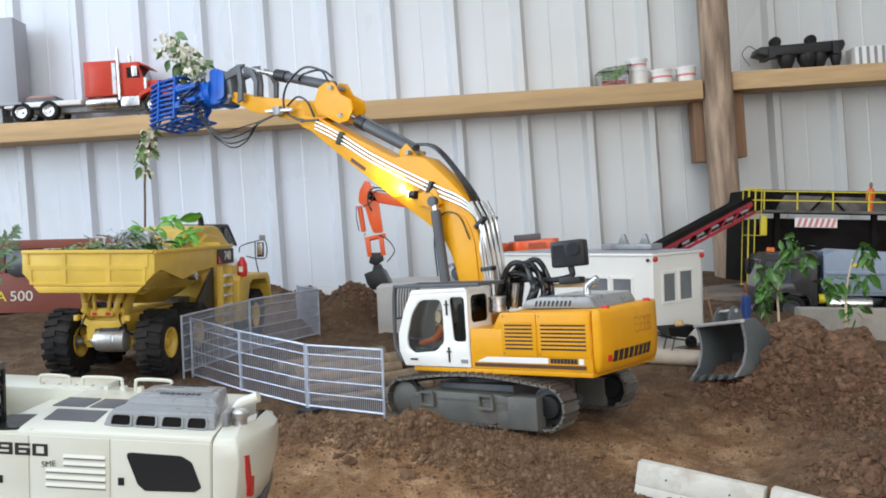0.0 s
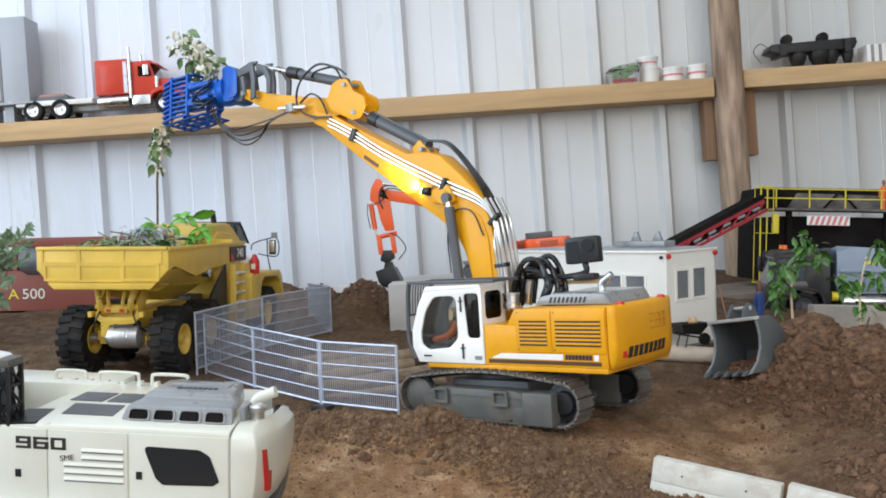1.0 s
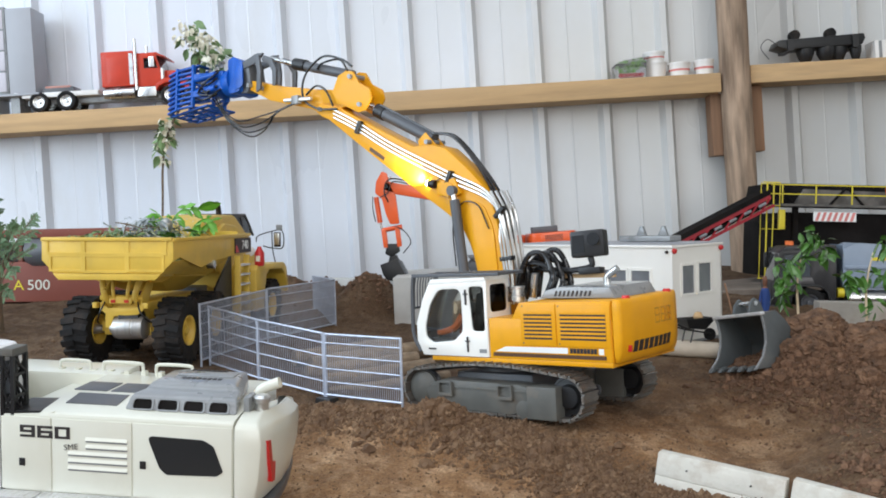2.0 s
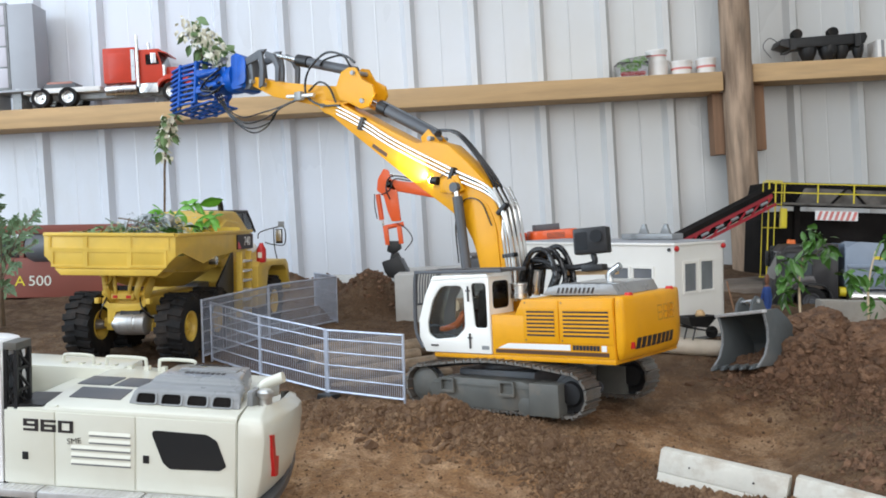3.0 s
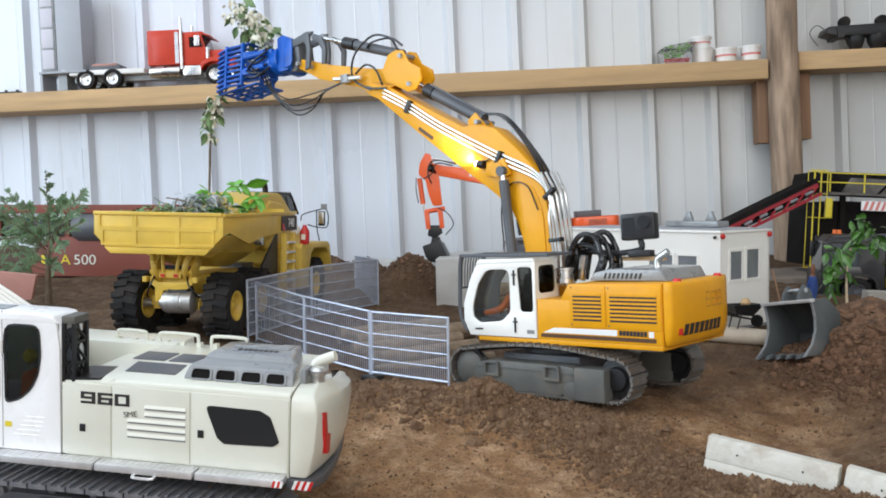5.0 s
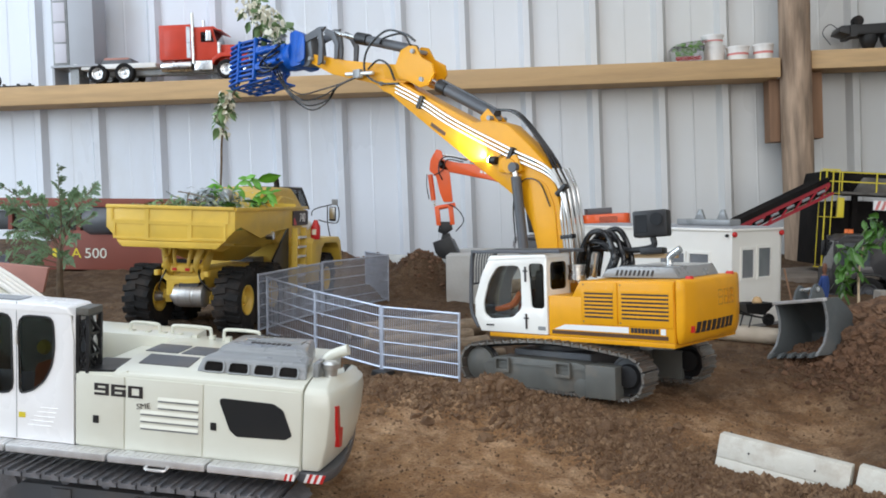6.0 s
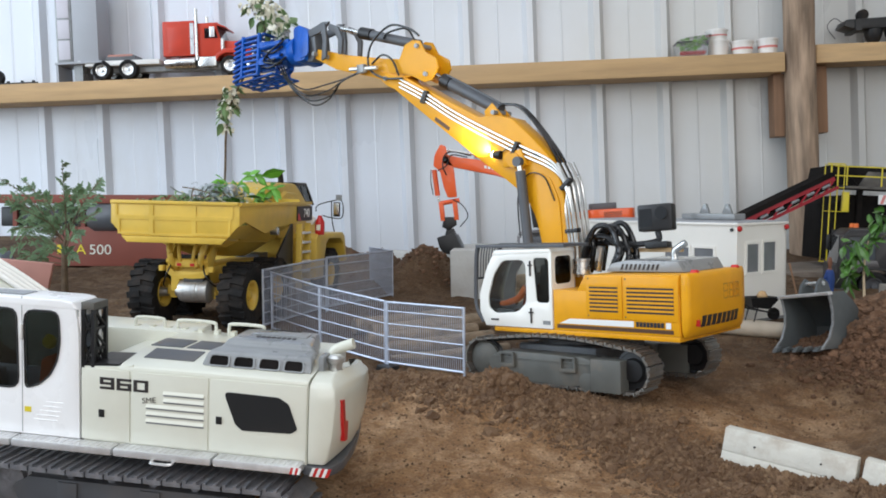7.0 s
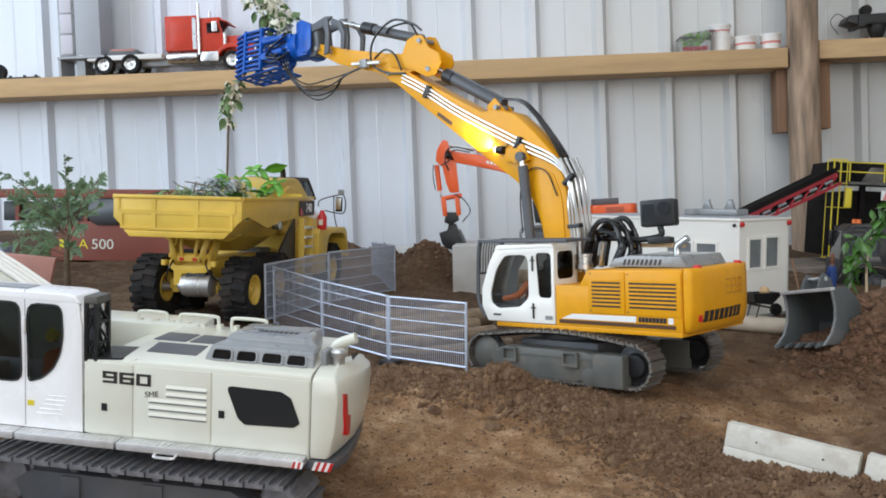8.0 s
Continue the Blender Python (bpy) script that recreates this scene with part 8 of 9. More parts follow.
def conifer():
    rng = random.Random(8)
    t = thing("conifer_sprig", pose(-1.030, 2.24, 0.185), "feathery conifer branch planted like a small tree", "tree")
    part("trunk", tube([(0, 0, -0.03), (0.002, 0, 0.05), (0.006, 0, 0.088), (0.028, 0, 0.16)], 0.0085, 8, 5, taper=0.3), TWIG, t)
    wood, bm = bmesh.new(), bmesh.new()

    def frond(p0, p1, sag, face, wide):
        """A narrow feather: short scaly sprigs in two rows along a thin rib."""
        mid = (p0 + p1) / 2 + Vector((0, 0, sag))
        line = smooth_path([p0, mid, p1], 5)
        tube(line, 0.0008, 4, 1, wood, 0.4)
        m = len(line)
        for i in range(1, m):
            f = i / (m - 1)
            d = (line[i] - line[i - 1]).normalized()
            sd = d.cross(face).normalized()
            for s in (-1, 1):
                tw = (d * 0.95 + sd * s * 0.75 + tinted(rng, 0.18)).normalized()
                ln = wide * (1.1 - 0.75 * f) * rng.uniform(0.6, 1.3)
                leaf_into(bm, line[i], tw, tw.cross(face + tinted(rng, 0.3)), ln, 0.0026, 0.10)
                lf = tw + tw.cross(face).normalized() * rng.choice((-0.8, 0.8))
                leaf_into(bm, line[i] + tw * ln * 0.5, lf, lf.cross(face), ln * 0.45, 0.0020, 0.1)
        leaf_into(bm, line[-1], d, d.cross(face), wide * 0.7, 0.0032, 0.1)

    def spray(p0, p1, sag, width):
        """A bough that carries feathers on both sides and ends in one."""
        p0, p1 = Vector(p0), Vector(p1)
        mid = (p0 + p1) / 2 + Vector((0, 0, sag))
        line = smooth_path([p0, mid, p1], 8)
        tube(line, 0.0017, 5, 1, wood, 0.4)
        face = Vector((rng.uniform(-0.35, 0.35), 1, rng.uniform(-0.5, 0.5)))
        m = len(line)
        frond(line[int(m * 0.45)], p1, 0.004, face, 0.013)
        for i in range(3, m - 1):
            f = i / (m - 1)
            d = (line[i + 1] - line[i - 1]).normalized()
            sd = d.cross(face).normalized()
            for s in (-1, 1):
                if rng.random() < 0.42:
                    q = line[i] + (d * 0.9 + sd * s * rng.uniform(0.45, 0.8) + tinted(rng, 0.25)).normalized() * width * (1.45 - 0.9 * f) * rng.uniform(0.7, 1.1)
                    frond(line[i], q - Vector((0, 0, 0.005)), 0.003, face + tinted(rng, 0.3), 0.0095)

    tips = [((0.010, 0, 0.10), (0.014, -0.01, 0.277), 0.0, 0.030), ((0.004, 0, 0.09), (-0.141, -0.02, 0.250), 0.026, 0.034), ((0.006, 0, 0.10), (-0.086, 0.0, 0.240), 0.016, 0.032),
            ((0.012, 0, 0.11), (0.109, -0.02, 0.234), 0.010, 0.032), ((0.012, 0, 0.11), (0.054, 0.0, 0.226), 0.008, 0.028), ((0.002, 0, 0.07), (-0.132, -0.02, 0.072), 0.030, 0.034),
            ((0.002, 0, 0.08), (-0.104, -0.03, 0.124), 0.026, 0.034), ((0.0, 0, 0.06), (-0.058, -0.03, 0.044), 0.022, 0.028), ((0.006, 0, 0.08), (0.101, -0.02, 0.158), 0.018, 0.032),
            ((0.004, 0, 0.07), (0.058, -0.03, 0.108), 0.016, 0.028), ((0.010, 0, 0.10), (0.082, 0.02, 0.198), 0.012, 0.030), ((0.006, 0, 0.10), (-0.037, -0.02, 0.211), 0.012, 0.032),
            ((0.004, 0, 0.09), (-0.140, 0.02, 0.185), 0.026, 0.034), ((0.004, 0, 0.09), (-0.172, 0.0, 0.212), 0.030, 0.032), ((0.004, 0, 0.08), (-0.077, -0.04, 0.172), 0.018, 0.034),
            ((0.010, 0, 0.10), (0.030, -0.04, 0.185), 0.010, 0.032), ((0.0, 0, 0.05), (0.042, -0.03, 0.050), 0.014, 0.024), ((0.0, 0, 0.05), (-0.117, -0.04, 0.030), 0.026, 0.032),
            ((0.0, 0, 0.04), (-0.086, -0.05, 0.006), 0.020, 0.028), ((0.004, 0, 0.09), (-0.030, -0.05, 0.150), 0.012, 0.034), ((0.004, 0, 0.09), (-0.055, 0.03, 0.135), 0.012, 0.034)]
    for a, b, s, w in tips:
        spray(a, b, s, w)
    part("twig_work", wood, TWIG, t)
    part("needles", bm, NEEDLE, t, smooth=0)


conifer()


# ---- red barge body at the west end ----
def red_hull():
    t = thing("hopper_machine", pose(-1.10, 2.70, 0.196, 0, 2.6, 0), "rust-red machine body with a long top rail and number 500", "machine")
    part("skid", box(-0.45, 0.34, -0.02, 0.20, -0.060, -0.012), HULL, t, bevel=0.003)
    part("lower_body", prism([(-0.22, 0.0), (-0.14, 0.112), (0.235, 0.112), (0.235, 0.0)], 0.0, 0.20), HULL, t, "rust-red side plate", bevel=0.003)
    lo = t.children[-1]
    part("deck", box(-0.34, 0.235, 0.03, 0.20, 0.112, 0.168), BLACK, t, bevel=0.004)
    part("motor", lathe([(0.0, -0.05), (0.035, -0.05), (0.045, -0.03), (0.045, 0.03), (0.03, 0.05), (0, 0.05)], 20, "x", (-0.02, 0.02, 0.140)), GREY, t)
    part("top_rail", box(-0.52, 0.315, -0.010, 0.06, 0.178, 0.203), HULL, t, "brown-red top rail", bevel=0.003)
    part("rail_end", prism([(0.315, 0.178), (0.345, 0.172), (0.315, 0.203)], -0.010, 0.06), HULL, t)
    for x in (-0.30, -0.10, 0.16):
        part("stanchion", box(x, x + 0.012, 0.02, 0.04, 0.112, 0.178), HULL, t)
    lettering("number", "500", 0.040, Matrix.Translation((-0.035, -0.0006, 0.046)) @ Matrix.Rotation(math.pi / 2, 4, "X"), lo, CREAM, "cream number 500", 1.1)
    lettering("letter", "A", 0.040, Matrix.Translation((-0.091, -0.0006, 0.046)) @ Matrix.Rotation(math.pi / 2, 4, "X"), lo, RAILYEL, "yellow letter A", 1.1)
    part("mark", box(-0.160, -0.146, -0.0008, 0.0002, 0.034, 0.060), RAILYEL, lo)


red_hull()
solo("board", prism([(-0.20, 0.0), (0.10, -0.005), (0.118, 0.050), (0.0, 0.066), (-0.20, 0.085)], 0, 0.012), PINK, pose(-1.105, 2.10, 0.180, 8, 0, 0), "faded red board lying against the machine", "board", bevel=0.002)


def small_loader():
    t = thing("small_loader", pose(-1.30, 2.36, 0.205, 0, 3, 8), "small pale blue and white model vehicle half hidden by the conifer", "vehicle")
    part("body", prism([(-0.09, 0.01), (-0.09, 0.060), (-0.02, 0.075), (0.06, 0.055), (0.075, 0.02), (0.06, 0.01)], -0.04, 0.04), TIPPER, t, bevel=0.005)
    part("canopy", prism([(-0.08, 0.075), (-0.07, 0.125), (-0.02, 0.125), (-0.01, 0.075)], -0.032, 0.032), WHITE, t, bevel=0.004)
    for s in (-1, 1):
        for x in (-0.055, 0.04):
            tyre_wheel(t, x, s * 0.045, 0.018, 0.020, 0.016, s, RUBBER, ALU, 0)
    part("mast", tube([(0.005, -0.045, 0.05), (0.0, -0.045, 0.10), (-0.012, -0.045, 0.155)], 0.0025, 6, 4), DOLLORANGE, t)
    part("mast", tube([(0.02, -0.045, 0.05), (0.012, -0.045, 0.10), (-0.004, -0.045, 0.155)], 0.0025, 6, 4), TUB, t)


small_loader()


# ---- on the shelf ----
def red_lorry():
    t = thing("tractor_unit", pose(-1.108, 3.312, 0.8068, 0, 0.43, 0) @ Matrix.Scale(1.07, 4), "red model tractor unit with chrome stacks parked on the rail", "lorry")
    w = 0.055
    part("chassis", box(-0.255, 0.235, -0.022, 0.022, 0.026, 0.044), HOODGREY, t, bevel=0.002)
    part("deck", box(-0.262, -0.02, -0.050, 0.050, 0.046, 0.062), TUB, t, "pale grey deck", bevel=0.003)
    part("fifth_wheel", prism([(-0.205, 0.062), (-0.198, 0.078), (-0.105, 0.080), (-0.100, 0.062)], -0.035, 0.035), GREY, t, bevel=0.002)
    part("turntable_top", box(-0.192, -0.112, -0.036, 0.036, 0.076, 0.083), PINK, t, bevel=0.002)
    for x in (-0.207, -0.121):
        for s in (1, -1):
            tyre_wheel(t, x, s * 0.043, 0.032, 0.032, 0.026, s, RUBBER, CHROME, 0)
    for s in (1, -1):
        tyre_wheel(t, 0.208, s * 0.045, 0.032, 0.032, 0.020, s, RUBBER, CHROME, 0)
    sl = part("sleeper", box(-0.005, 0.100, -w, w, 0.066, 0.176), RED, t, "red sleeper box", bevel=0.005, seg=3)
    part("side_door", box(0.012, 0.080, -w - 0.0010, -w + 0.001, 0.074, 0.158), RED, sl, bevel=0.001)
    part("trim", box(0.084, 0.096, -w - 0.0012, -w + 0.001, 0.070, 0.168), CHROME, sl)
    cab = part("cab", plate([(0.100, 0.062), (0.100, 0.160), (0.168, 0.162), (0.182, 0.112), (0.182, 0.062)], [[(0.130, 0.118), (0.130, 0.150), (0.163, 0.150), (0.173, 0.118)]], -w, -w + 0.004), RED, t, "red cab", bevel=0.0006)
    part("far_side", plate([(0.100, 0.062), (0.100, 0.160), (0.168, 0.162), (0.182, 0.112), (0.182, 0.062)], [[(0.130, 0.118), (0.130, 0.150), (0.163, 0.150), (0.173, 0.118)]], w - 0.004, w), RED, cab)
    part("cab_roof", prism([(0.100, 0.158), (0.102, 0.166), (0.172, 0.167), (0.176, 0.160)], -w, w), RED, cab, bevel=0.002)
    part("sun_visor", prism([(0.165, 0.164), (0.196, 0.154), (0.196, 0.150), (0.165, 0.160)], -w, w), RED, cab)
    part("side_glass", box(0.128, 0.175, -w + 0.0015, -w + 0.0022, 0.116, 0.152), SMOKE, cab)
    part("windscreen", prism([(0.169, 0.160), (0.183, 0.113), (0.180, 0.113), (0.166, 0.160)], -w + 0.004, w - 0.004), DARKGLASS, cab)
    part("seat", box(0.108, 0.135, -0.04, 0.04, 0.066, 0.125), BLACK, cab)
    part("bonnet", prism([(0.180, 0.060), (0.180, 0.112), (0.268, 0.108), (0.276, 0.100), (0.276, 0.060)], -0.038, 0.038), RED, cab, bevel=0.004)
    part("radiator", box(0.274, 0.281, -0.036, 0.036, 0.040, 0.110), CHROME, cab, bevel=0.002)
    part("bumper", box(0.262, 0.292, -0.056, 0.056, 0.018, 0.040), CHROME, cab, bevel=0.003)
    for s in (1, -1):
        part("wing", prism([(0.160, 0.040), (0.176, 0.062), (0.196, 0.070), (0.228, 0.070), (0.250, 0.056), (0.270, 0.050), (0.270, 0.066), (0.240, 0.084), (0.190, 0.084), (0.164, 0.066)], s * 0.045 - 0.012, s * 0.045 + 0.012), RED, cab, bevel=0.002)
        part("exhaust_pipe", rod((0.106, s * 0.060, 0.050), (0.106, s * 0.060, 0.210), 0.0055, seg=14), CHROME, t, "tall chrome exhaust stack")
        part("tank", rod((0.000, s * 0.046, 0.046), (0.098, s * 0.046, 0.046), 0.017, seg=20), CHROME, t, "chrome fuel tank", bevel=0.002)
        part("step_box", box(0.108, 0.165, s * 0.046 - 0.012, s * 0.046 + 0.012, 0.030, 0.060), CHROME, t, bevel=0.002)
        part("mirror", box(0.150, 0.166, s * 0.066 - 0.002, s * 0.066 + 0.002, 0.120, 0.152), CHROME, t, bevel=0.001)
        part("air_cleaner", rod((0.184, s * 0.046, 0.082), (0.184, s * 0.046, 0.116), 0.008, seg=14), CHROME, cab)
    part("flag_lamp", box(0.078, 0.092, -0.01, 0.01, 0.176, 0.184), DOLLBLUE, t)
    for y in (-0.03, 0.0, 0.03):
        part("marker_lamp", rod((0.150, y, 0.166), (0.150, y, 0.171), 0.003), DOLLORANGE, cab)
    part("mudflap_stay", tube([(-0.262, -0.05, 0.058), (-0.275, -0.052, 0.062), (-0.285, -0.05, 0.064)], 0.003, 6, 4), ALU, t)


red_lorry()


def cabinet():
    t = thing("cabinet", pose(-1.405, 3.31, 0.8100, 0, 0, 0), "tall grey cabinet frame with white panels standing on the rail", "cabinet")
    part("body", box(-0.020, 0.068, -0.055, 0.055, 0.066, 0.352), CABGREY, t, "grey side", bevel=0.002)
    f = part("front_frame", box(-0.075, -0.020, -0.058, 0.050, 0.066, 0.358), HOODGREY, t, bevel=0.002)
    for k in range(4):
        part("panel", box(-0.068, -0.027, -0.0605, -0.0575, 0.074 + k * 0.070, 0.138 + k * 0.070), PANELGREY, f, "pale lilac panel", bevel=0.001)
    part("base_plate", box(-0.085, 0.080, -0.058, 0.058, 0.058, 0.066), CABGREY, t, bevel=0.002)
    part("foot", box(-0.082, -0.074, -0.055, 0.055, 0.0, 0.058), CABGREY, t)
    part("foot", box(-0.030, 0.000, -0.030, 0.055, 0.0, 0.058), HOODGREY, t)


cabinet()


def tub(x, y, z, r, h, band, lid, label):
    t = thing("tub", pose(x, y, z), label, "tub", "food tubs")
    part("cup", lathe([(0.0, 0.0), (r * 0.84, 0.0), (r * 0.98, h), (r * 1.03, h), (r * 1.03, h + 0.002), (0.0, h + 0.002)], 28, "z"), TUB, t)
    part("lid", lathe([(0.0, h + 0.002), (r * 1.05, h + 0.002), (r * 1.05, h + 0.007), (r * 0.95, h + 0.008), (0.0, h + 0.008)], 28, "z"), lid, t)
    part("band", lathe([(r * (0.885 + 0.03), h * 0.46), (r * 0.950, h * 0.62)], 28, "z"), band, t, "faded red printed band")


tub(0.750, 3.312, 0.7941, 0.037, 0.045, TUB, TUB, "white lidded food tub on the pine rail")
tub(0.748, 3.312, 0.8471, 0.036, 0.028, PRINT, TUB, "white tub with red band stacked on another")
tub(0.829, 3.308, 0.7932, 0.037, 0.040, PRINT, TUB, "white tub with red print on the pine rail")
tub(0.912, 3.306, 0.7928, 0.034, 0.044, PRINT, TUB, "white tub with red print beside the post")


def salad_box():
    t = thing("salad_box", pose(0.660, 3.31, 0.7941), "clear box of salad with red tomatoes on the rail", "food box")
    rng = random.Random(2)
    part("tray", prism([(-0.046, 0.0), (0.046, 0.0), (0.052, 0.050), (-0.050, 0.050)], -0.045, 0.045), CLEAR, t)
    part("lid", prism([(-0.052, 0.050), (0.054, 0.050), (0.062, 0.070), (-0.020, 0.062)], -0.045, 0.045), CLEAR, t)
    for k in range(7):
        part("tomato", lathe([(0, -0.009), (0.008, -0.005), (0.0105, 0.0), (0.008, 0.006), (0, 0.008)], 12, "z", (-0.032 + 0.011 * k, -0.030 + 0.004 * (k % 2), 0.012)), REDLAMP, t)
    bm = bmesh.new()
    for _ in range(60):
        d = tinted(rng)
        leaf_into(bm, Vector((rng.uniform(-0.035, 0.040), rng.uniform(-0.042, 0.035), rng.uniform(0.034, 0.060))), d, d.cross(tinted(rng)), 0.022, 0.012, 0.2)
    part("leaves", bm, BRIGHTLEAF, t, smooth=0)


salad_box()


def bogie():
    t = thing("trailer_bogie", pose(1.290, 3.305, 0.8085, 0, 0.4, 0), "black model trailer chassis resting upside down on the rail", "trailer")
    part("frame", prism([(-0.145, 0.058), (-0.135, 0.078), (0.145, 0.086), (0.150, 0.070), (0.140, 0.050), (-0.110, 0.046)], -0.045, 0.045), BLACK, t, bevel=0.003)
    part("cross_beam", box(-0.11, -0.09, -0.052, 0.052, 0.040, 0.078), BLACK, t)
    part("cross_beam", box(0.105, 0.125, -0.052, 0.052, 0.040, 0.082), BLACK, t)
    for x in (-0.078, 0.042):
        part("wheel", lathe([(0.006, -0.014), (0.017, -0.014), (0.018, 0.0), (0.017, 0.014), (0.006, 0.014)], 22, "y", (x, -0.02, 0.094)), RUBBER, t)
    for x, r in ((-0.040, 0.030), (0.030, 0.034), (0.070, 0.028), (0.128, 0.020)):
        part("spring_bowl", lathe([(r, 0.050), (r * 0.95, 0.030), (r * 0.6, 0.006), (r * 0.4, 0.0), (0, 0.0)], 22, "z", (x, -0.012, 0.0)), BLACK, t)
    part("cable", tube([(-0.14, -0.03, 0.066), (-0.17, -0.03, 0.085), (-0.19, -0.02, 0.06), (-0.165, -0.02, 0.02)], 0.0016, 6, 6), GREY, t)


bogie()
solo("corrugated_block", box(-0.04, 0.16, -0.04, 0.04, 0.0, 0.062), TUB, pose(1.515, 3.31, 0.806, 0, 0, 0), "white corrugated block with dark stripes on the rail", "block", bevel=0.002)
for _k in range(7):
    part("stripe", box(-0.028 + _k * 0.026, -0.018 + _k * 0.026, -0.0412, -0.0395, 0.002, 0.060), HOODGREY, scene.collection.objects["corrugated_block"])


def axle_rod():
    t = thing("model_axle", pose(-1.64, 3.28, 0.8110, 0, 0.4, 0), "thin black model axle lying on the rail", "axle")
    part("shaft", rod((-0.06, 0, 0.006), (0.075, 0, 0.006), 0.0028, seg=8), BLACK, t)
    for x in (-0.03, 0.02, 0.06):
        part("lug", box(x - 0.003, x + 0.003, -0.006, 0.006, 0.0, 0.014), BLACK, t)
    w = thing("spare_tyre", pose(-1.715, 3.29, 0.8120), "black model tyre standing on the rail", "tyre")
    part("tyre", lathe([(0.012, -0.010), (0.026, -0.011), (0.028, 0.0), (0.026, 0.011), (0.012, 0.010)], 24, "y", (0, 0, 0.028)), RUBBER, w)
    part("rim", lathe([(0.0, -0.008), (0.012, -0.008), (0.013, 0.008), (0.0, 0.008)], 20, "y", (0, 0, 0.028)), HOODGREY, w)


axle_rod()


# ---- clods and stones ----
def lumps(count, seed, spread, smin, smax, power=2.4, material=CLOD, sink=-0.10):
    """Many broken clods, joined; spread gives a place for each."""
    rng = random.Random(seed)
    t = (1 + 5 ** 0.5) / 2
    base = np.array([(-1, t, 0), (1, t, 0), (-1, -t, 0), (1, -t, 0), (0, -1, t), (0, 1, t), (0, -1, -t), (0, 1, -t), (t, 0, -1), (t, 0, 1), (-t, 0, -1), (-t, 0, 1)]) / 1.9
    tri = [(0, 11, 5), (0, 5, 1), (0, 1, 7), (0, 7, 10), (0, 10, 11), (1, 5, 9), (5, 11, 4), (11, 10, 2), (10, 7, 6), (7, 1, 8), (3, 9, 4), (3, 4, 2), (3, 2, 6), (3, 6, 8), (3, 8, 9), (4, 9, 5), (2, 4, 11), (6, 2, 10), (8, 6, 7), (9, 8, 1)]
    if sink > 0:  # the big ones: every face broken into four
        base, fine, mids = base.tolist(), [], {}
        for f in tri:
            m = []
            for i, j in ((f[0], f[1]), (f[1], f[2]), (f[2], f[0])):
                key = (min(i, j), max(i, j))
                if key not in mids:
                    mids[key] = len(base)
                    base.append([(a + b) * 0.58 for a, b in zip(base[i], base[j])])
                m.append(mids[key])
            fine += [(f[0], m[0], m[2]), (f[1], m[1], m[0]), (f[2], m[2], m[1]), (m[0], m[1], m[2])]
        base, tri = np.array(base), fine
    jag = 0.26 if sink > 0 else 0.40
    rs = np.random.RandomState(seed)
    V, F = [], []
    for _ in range(count):
        x, y = spread(rng)
        s = smin + (smax - smin) * rng.random() ** power
        v = base * (1 + rs.uniform(-jag, jag, (len(base), 1))) * s * rs.uniform(0.7, 1.2, (1, 3))
        a = rng.uniform(0, 6.3)
        c, n = math.cos(a), math.sin(a)
        v = v @ np.array([[c, n, 0], [-n, c, 0], [0, 0, 1]])
        v += np.array([x, y, surface(x, y) - s * sink])
        o = len(V)
        V += v.tolist()
        F += [(i + o, j + o, k + o) for i, j, k in tri]
    me = bpy.data.meshes.new("clods")
    me.from_pydata(V, [], F)
    me.materials.append(material)
    return me


def crumbs(count, seed, places, smin, smax, material):
    """Many tiny eight-sided crumbs, joined; places gives the x and y of each."""
    rs = np.random.RandomState(seed)
    xy = places(rs, count)
    z = np.array([surface(x, y) for x, y in xy])
    s = smin + (smax - smin) * rs.rand(count) ** 2.5
    base = np.array([(1, 0, 0), (-1, 0, 0), (0, 1, 0), (0, -1, 0), (0, 0, 1), (0, 0, -1)], float)
    v = base[None] * (1 + rs.uniform(-0.45, 0.45, (count, 6, 1))) + rs.uniform(-0.3, 0.3, (count, 6, 3))
    v = v * s[:, None, None] + np.column_stack([xy, z + s * 0.25])[:, None, :]
    tri = np.array([(0, 2, 4), (2, 1, 4), (1, 3, 4), (3, 0, 4), (2, 0, 5), (1, 2, 5), (3, 1, 5), (0, 3, 5)])
    f = (tri[None] + (np.arange(count) * 6)[:, None, None]).reshape(-1, 3)
    me = bpy.data.meshes.new("crumbs")
    me.from_pydata(v.reshape(-1, 3).tolist(), [], f.tolist())
    me.materials.append(material)
    return me


def along_berm(rs, n):
    line = np.array([(-0.34, 1.57), (-0.12, 1.47), (0.02, 1.44), (0.12, 1.37), (0.20, 1.29), (0.27, 1.21), (0.24, 1.08)])
    k = rs.rand(n) * (len(line) - 1.001)
    i = k.astype(int)
    f = (k - i)[:, None]
    return line[i] * (1 - f) + line[i + 1] * f + rs.normal(0, 0.042, (n, 2))


def over_yard(rs, n):
    return np.column_stack([rs.uniform(-0.9, 0.75, n), rs.uniform(0.95, 2.3, n)])


def along_barriers(rs, n):
    k = rs.rand(n)[:, None]
    return np.array([(0.262, 1.262)]) * (1 - k) + np.array([(0.555, 1.075)]) * k + rs.normal(0, 1, (n, 2)) * np.array([(0.012, 0.014)])


def on_east(rs, n):
    c = np.array([(0.66, 1.72, 0.08), (0.78, 1.66, 0.10), (0.72, 1.58, 0.08), (0.70, 1.70, 0.07), (0.60, 1.68, 0.05), (0.62, 1.20, 0.06)])[rs.randint(0, 6, n)]
    return c[:, :2] + rs.normal(0, 1, (n, 2)) * c[:, 2:]


def behind_cream(rs, n):
    return np.array([(-0.13, 0.995)]) + rs.normal(0, 1, (n, 2)) * np.array([(0.05, 0.022)])


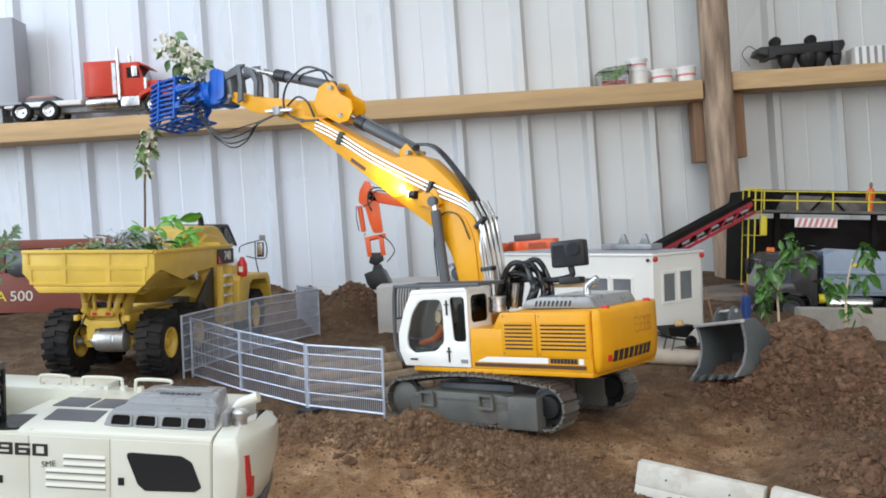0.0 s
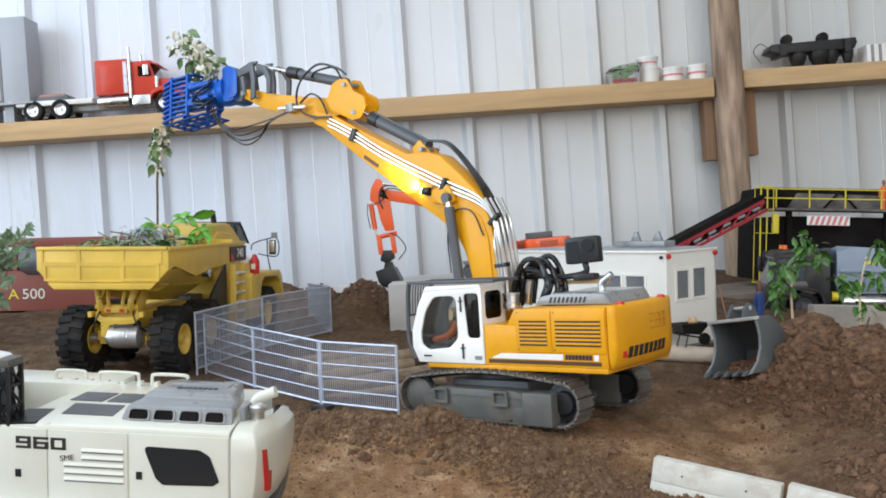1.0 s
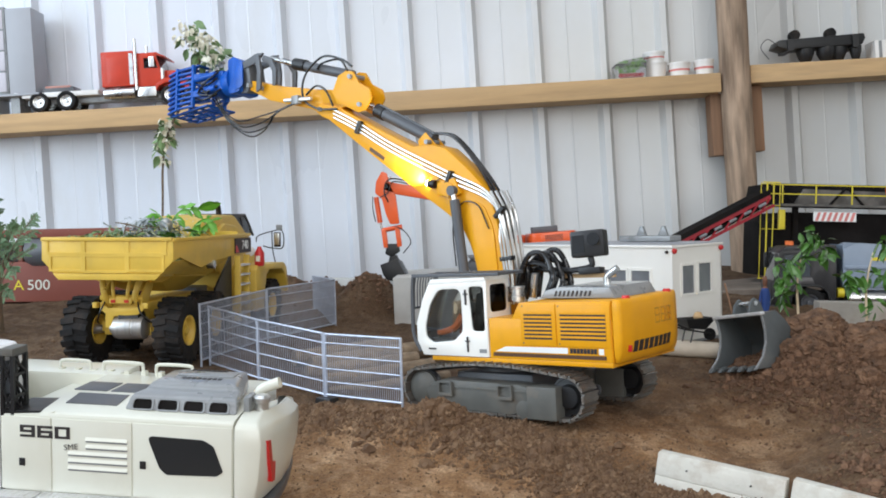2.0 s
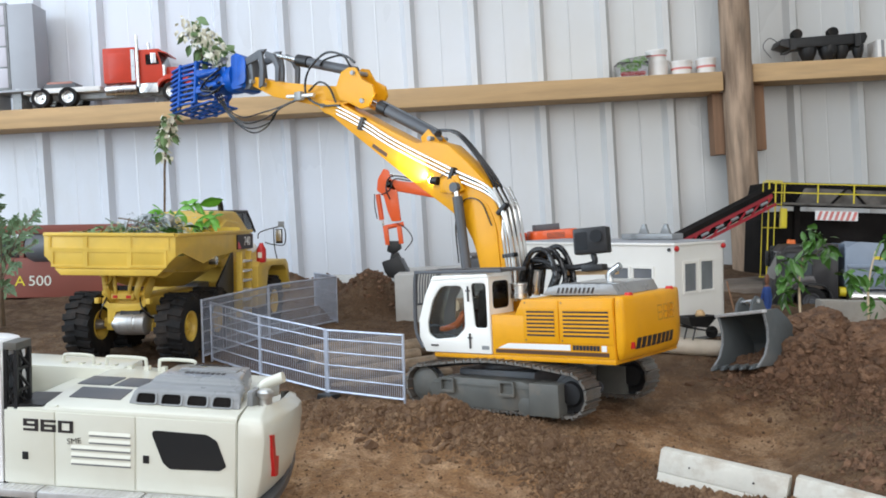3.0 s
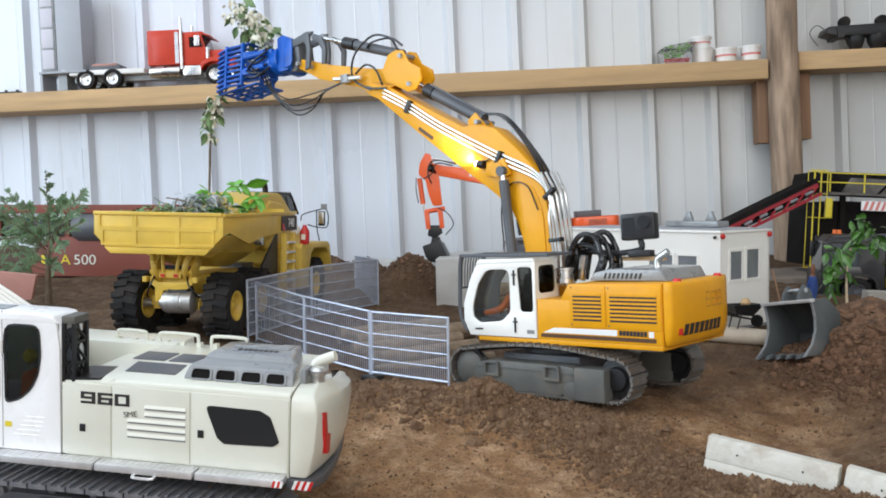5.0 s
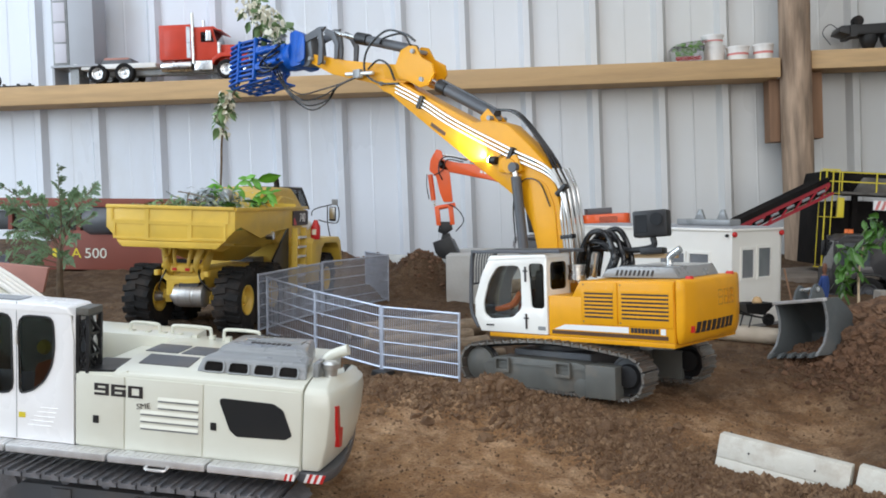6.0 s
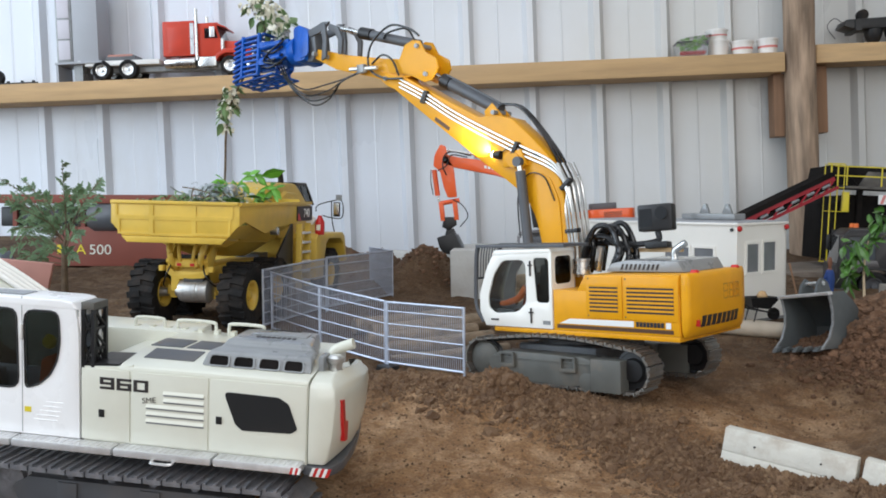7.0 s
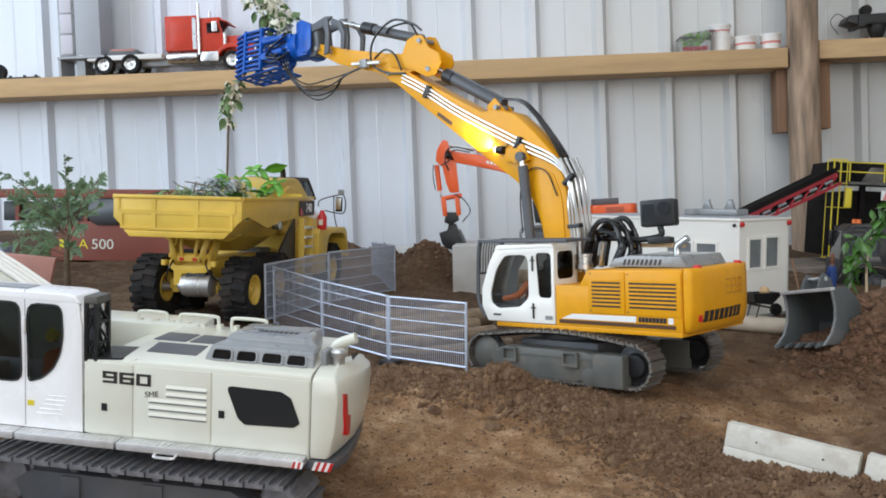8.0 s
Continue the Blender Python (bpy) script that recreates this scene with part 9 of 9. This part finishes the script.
def berm_spot(rng):
    k = rng.random()
    line = [(-0.30, 1.55), (-0.12, 1.46), (0.02, 1.43), (0.12, 1.36), (0.20, 1.28), (0.27, 1.20), (0.22, 1.10)]
    i = min(len(line) - 2, int(k * (len(line) - 1)))
    f = k * (len(line) - 1) - i
    x = line[i][0] * (1 - f) + line[i + 1][0] * f
    y = line[i][1] * (1 - f) + line[i + 1][1] * f
    return x + rng.gauss(0, 0.045), y + rng.gauss(0, 0.045)


def east_spot(rng):
    c = rng.choice([(0.66, 1.72, 0.08), (0.78, 1.66, 0.10), (0.72, 1.58, 0.08), (0.70, 1.70, 0.07), (0.60, 1.68, 0.05), (0.62, 1.20, 0.06)])
    return rng.gauss(c[0], c[2]), rng.gauss(c[1], c[2] * 0.8)


def heap_spot(rng):
    c = rng.choice([(-0.20, 2.50, 0.06), (-0.33, 2.66, 0.06), (-0.48, 2.72, 0.08), (-0.14, 2.46, 0.05)])
    return rng.gauss(c[0], c[2]), rng.gauss(c[1], c[2] * 0.8)


def any_spot(rng):
    return rng.uniform(-0.9, 0.75), rng.uniform(0.95, 2.3)


def front_spot(rng):
    return rng.gauss(-0.13, 0.05), rng.gauss(0.995, 0.022)


tagged(new("crumbs", crumbs(27000, 21, along_berm, 0.0007, 0.0031, CLOD)), "fine crumbs of dry soil along the bank", "soil crumbs", kind="stuff")
tagged(new("crumbs", crumbs(18000, 22, over_yard, 0.0006, 0.0023, CLOD)), "fine soil crumbs strewn over the yard", "soil crumbs", kind="stuff")
tagged(new("crumbs", crumbs(3500, 25, along_barriers, 0.001, 0.0060, CLOD)), "clods pushed up against the concrete barriers", "soil crumbs", kind="stuff")
tagged(new("crumbs", crumbs(18000, 23, on_east, 0.0009, 0.0042, DAMPCLOD)), "damp soil crumbs on the eastern heap", "soil crumbs", kind="stuff")
tagged(new("crumbs", crumbs(6000, 24, behind_cream, 0.0009, 0.0040, DAMPCLOD)), "damp soil crumbs beside the tracks", "soil crumbs", kind="stuff")
tagged(new("clods", lumps(2600, 1, berm_spot, 0.0014, 0.0070, 4.0)), "loose crumbly clods along the soil bank", "soil clods", kind="stuff")
tagged(new("clods", lumps(420, 6, berm_spot, 0.0045, 0.0110, 3.0, BANKCLOD, 0.25)), "fist-sized clods of broken soil on the bank", "soil clods", kind="stuff")
tagged(new("clods", lumps(4200, 2, east_spot, 0.001, 0.009, 4.5, DAMPCLOD)), "coarse clods on the eastern heap", "soil clods", kind="stuff")
tagged(new("clods", lumps(380, 7, east_spot, 0.0050, 0.0150, 2.6, DAMPCLOD, 0.2)), "large broken clods on the eastern heap", "soil clods", kind="stuff")
tagged(new("clods", lumps(1200, 3, heap_spot, 0.001, 0.006, 3, DAMPCLOD)), "clods on the soil heaps", "soil clods", kind="stuff")
tagged(new("clods", lumps(1100, 4, any_spot, 0.0008, 0.0040, 3)), "scattered crumbs of soil", "soil clods", kind="stuff")
tagged(new("clods", lumps(1500, 5, front_spot, 0.001, 0.007, 3.5, DAMPCLOD)), "crumbly clods behind the cream excavator", "soil clods", kind="stuff")


def boulder(x, y, z, r, seed, label):
    bm = bmesh.new()
    bmesh.ops.create_icosphere(bm, subdivisions=5, radius=r)
    for v in bm.verts:
        d = v.co.normalized()
        q = d * (r / 0.03)
        k = 1 + 0.25 * noise.noise(d * 1.6 + Vector((seed, 0, 0))) + 0.20 * (0.4 - abs(noise.noise(q * 3.1 + Vector((0, seed, 0))))) + 0.11 * (0.4 - abs(noise.noise(q * 8 + Vector((seed, seed, 0))))) + 0.09 * noise.noise(q * 20) + 0.05 * noise.noise(q * 44)
        v.co = Vector((v.co.x * k * 1.15, v.co.y * k, v.co.z * k * 0.8))
    solo("earth_lump", bm, DAMPEARTH, pose(x, y, z + 0.006, 0, 0, seed * 40), label, "earth lump", "large earth lumps", smooth=60)


for _k, (_x, _y, _z, _r) in enumerate([(0.735, 1.66, 0.048, 0.046), (0.785, 1.77, 0.075, 0.034), (0.640, 1.74, 0.095, 0.030), (0.690, 1.78, 0.085, 0.028), (0.615, 1.70, 0.070, 0.022), (0.70, 1.60, 0.03, 0.020), (0.672, 1.725, 0.098, 0.040), (0.725, 1.69, 0.075, 0.038), (0.640, 1.685, 0.070, 0.030), (0.86, 1.60, 0.03, 0.05), (0.66, 1.68, 0.085, 0.024)]):
    boulder(_x, _y, _z, _r, _k + 1, "large clump of packed brown earth on the heap")
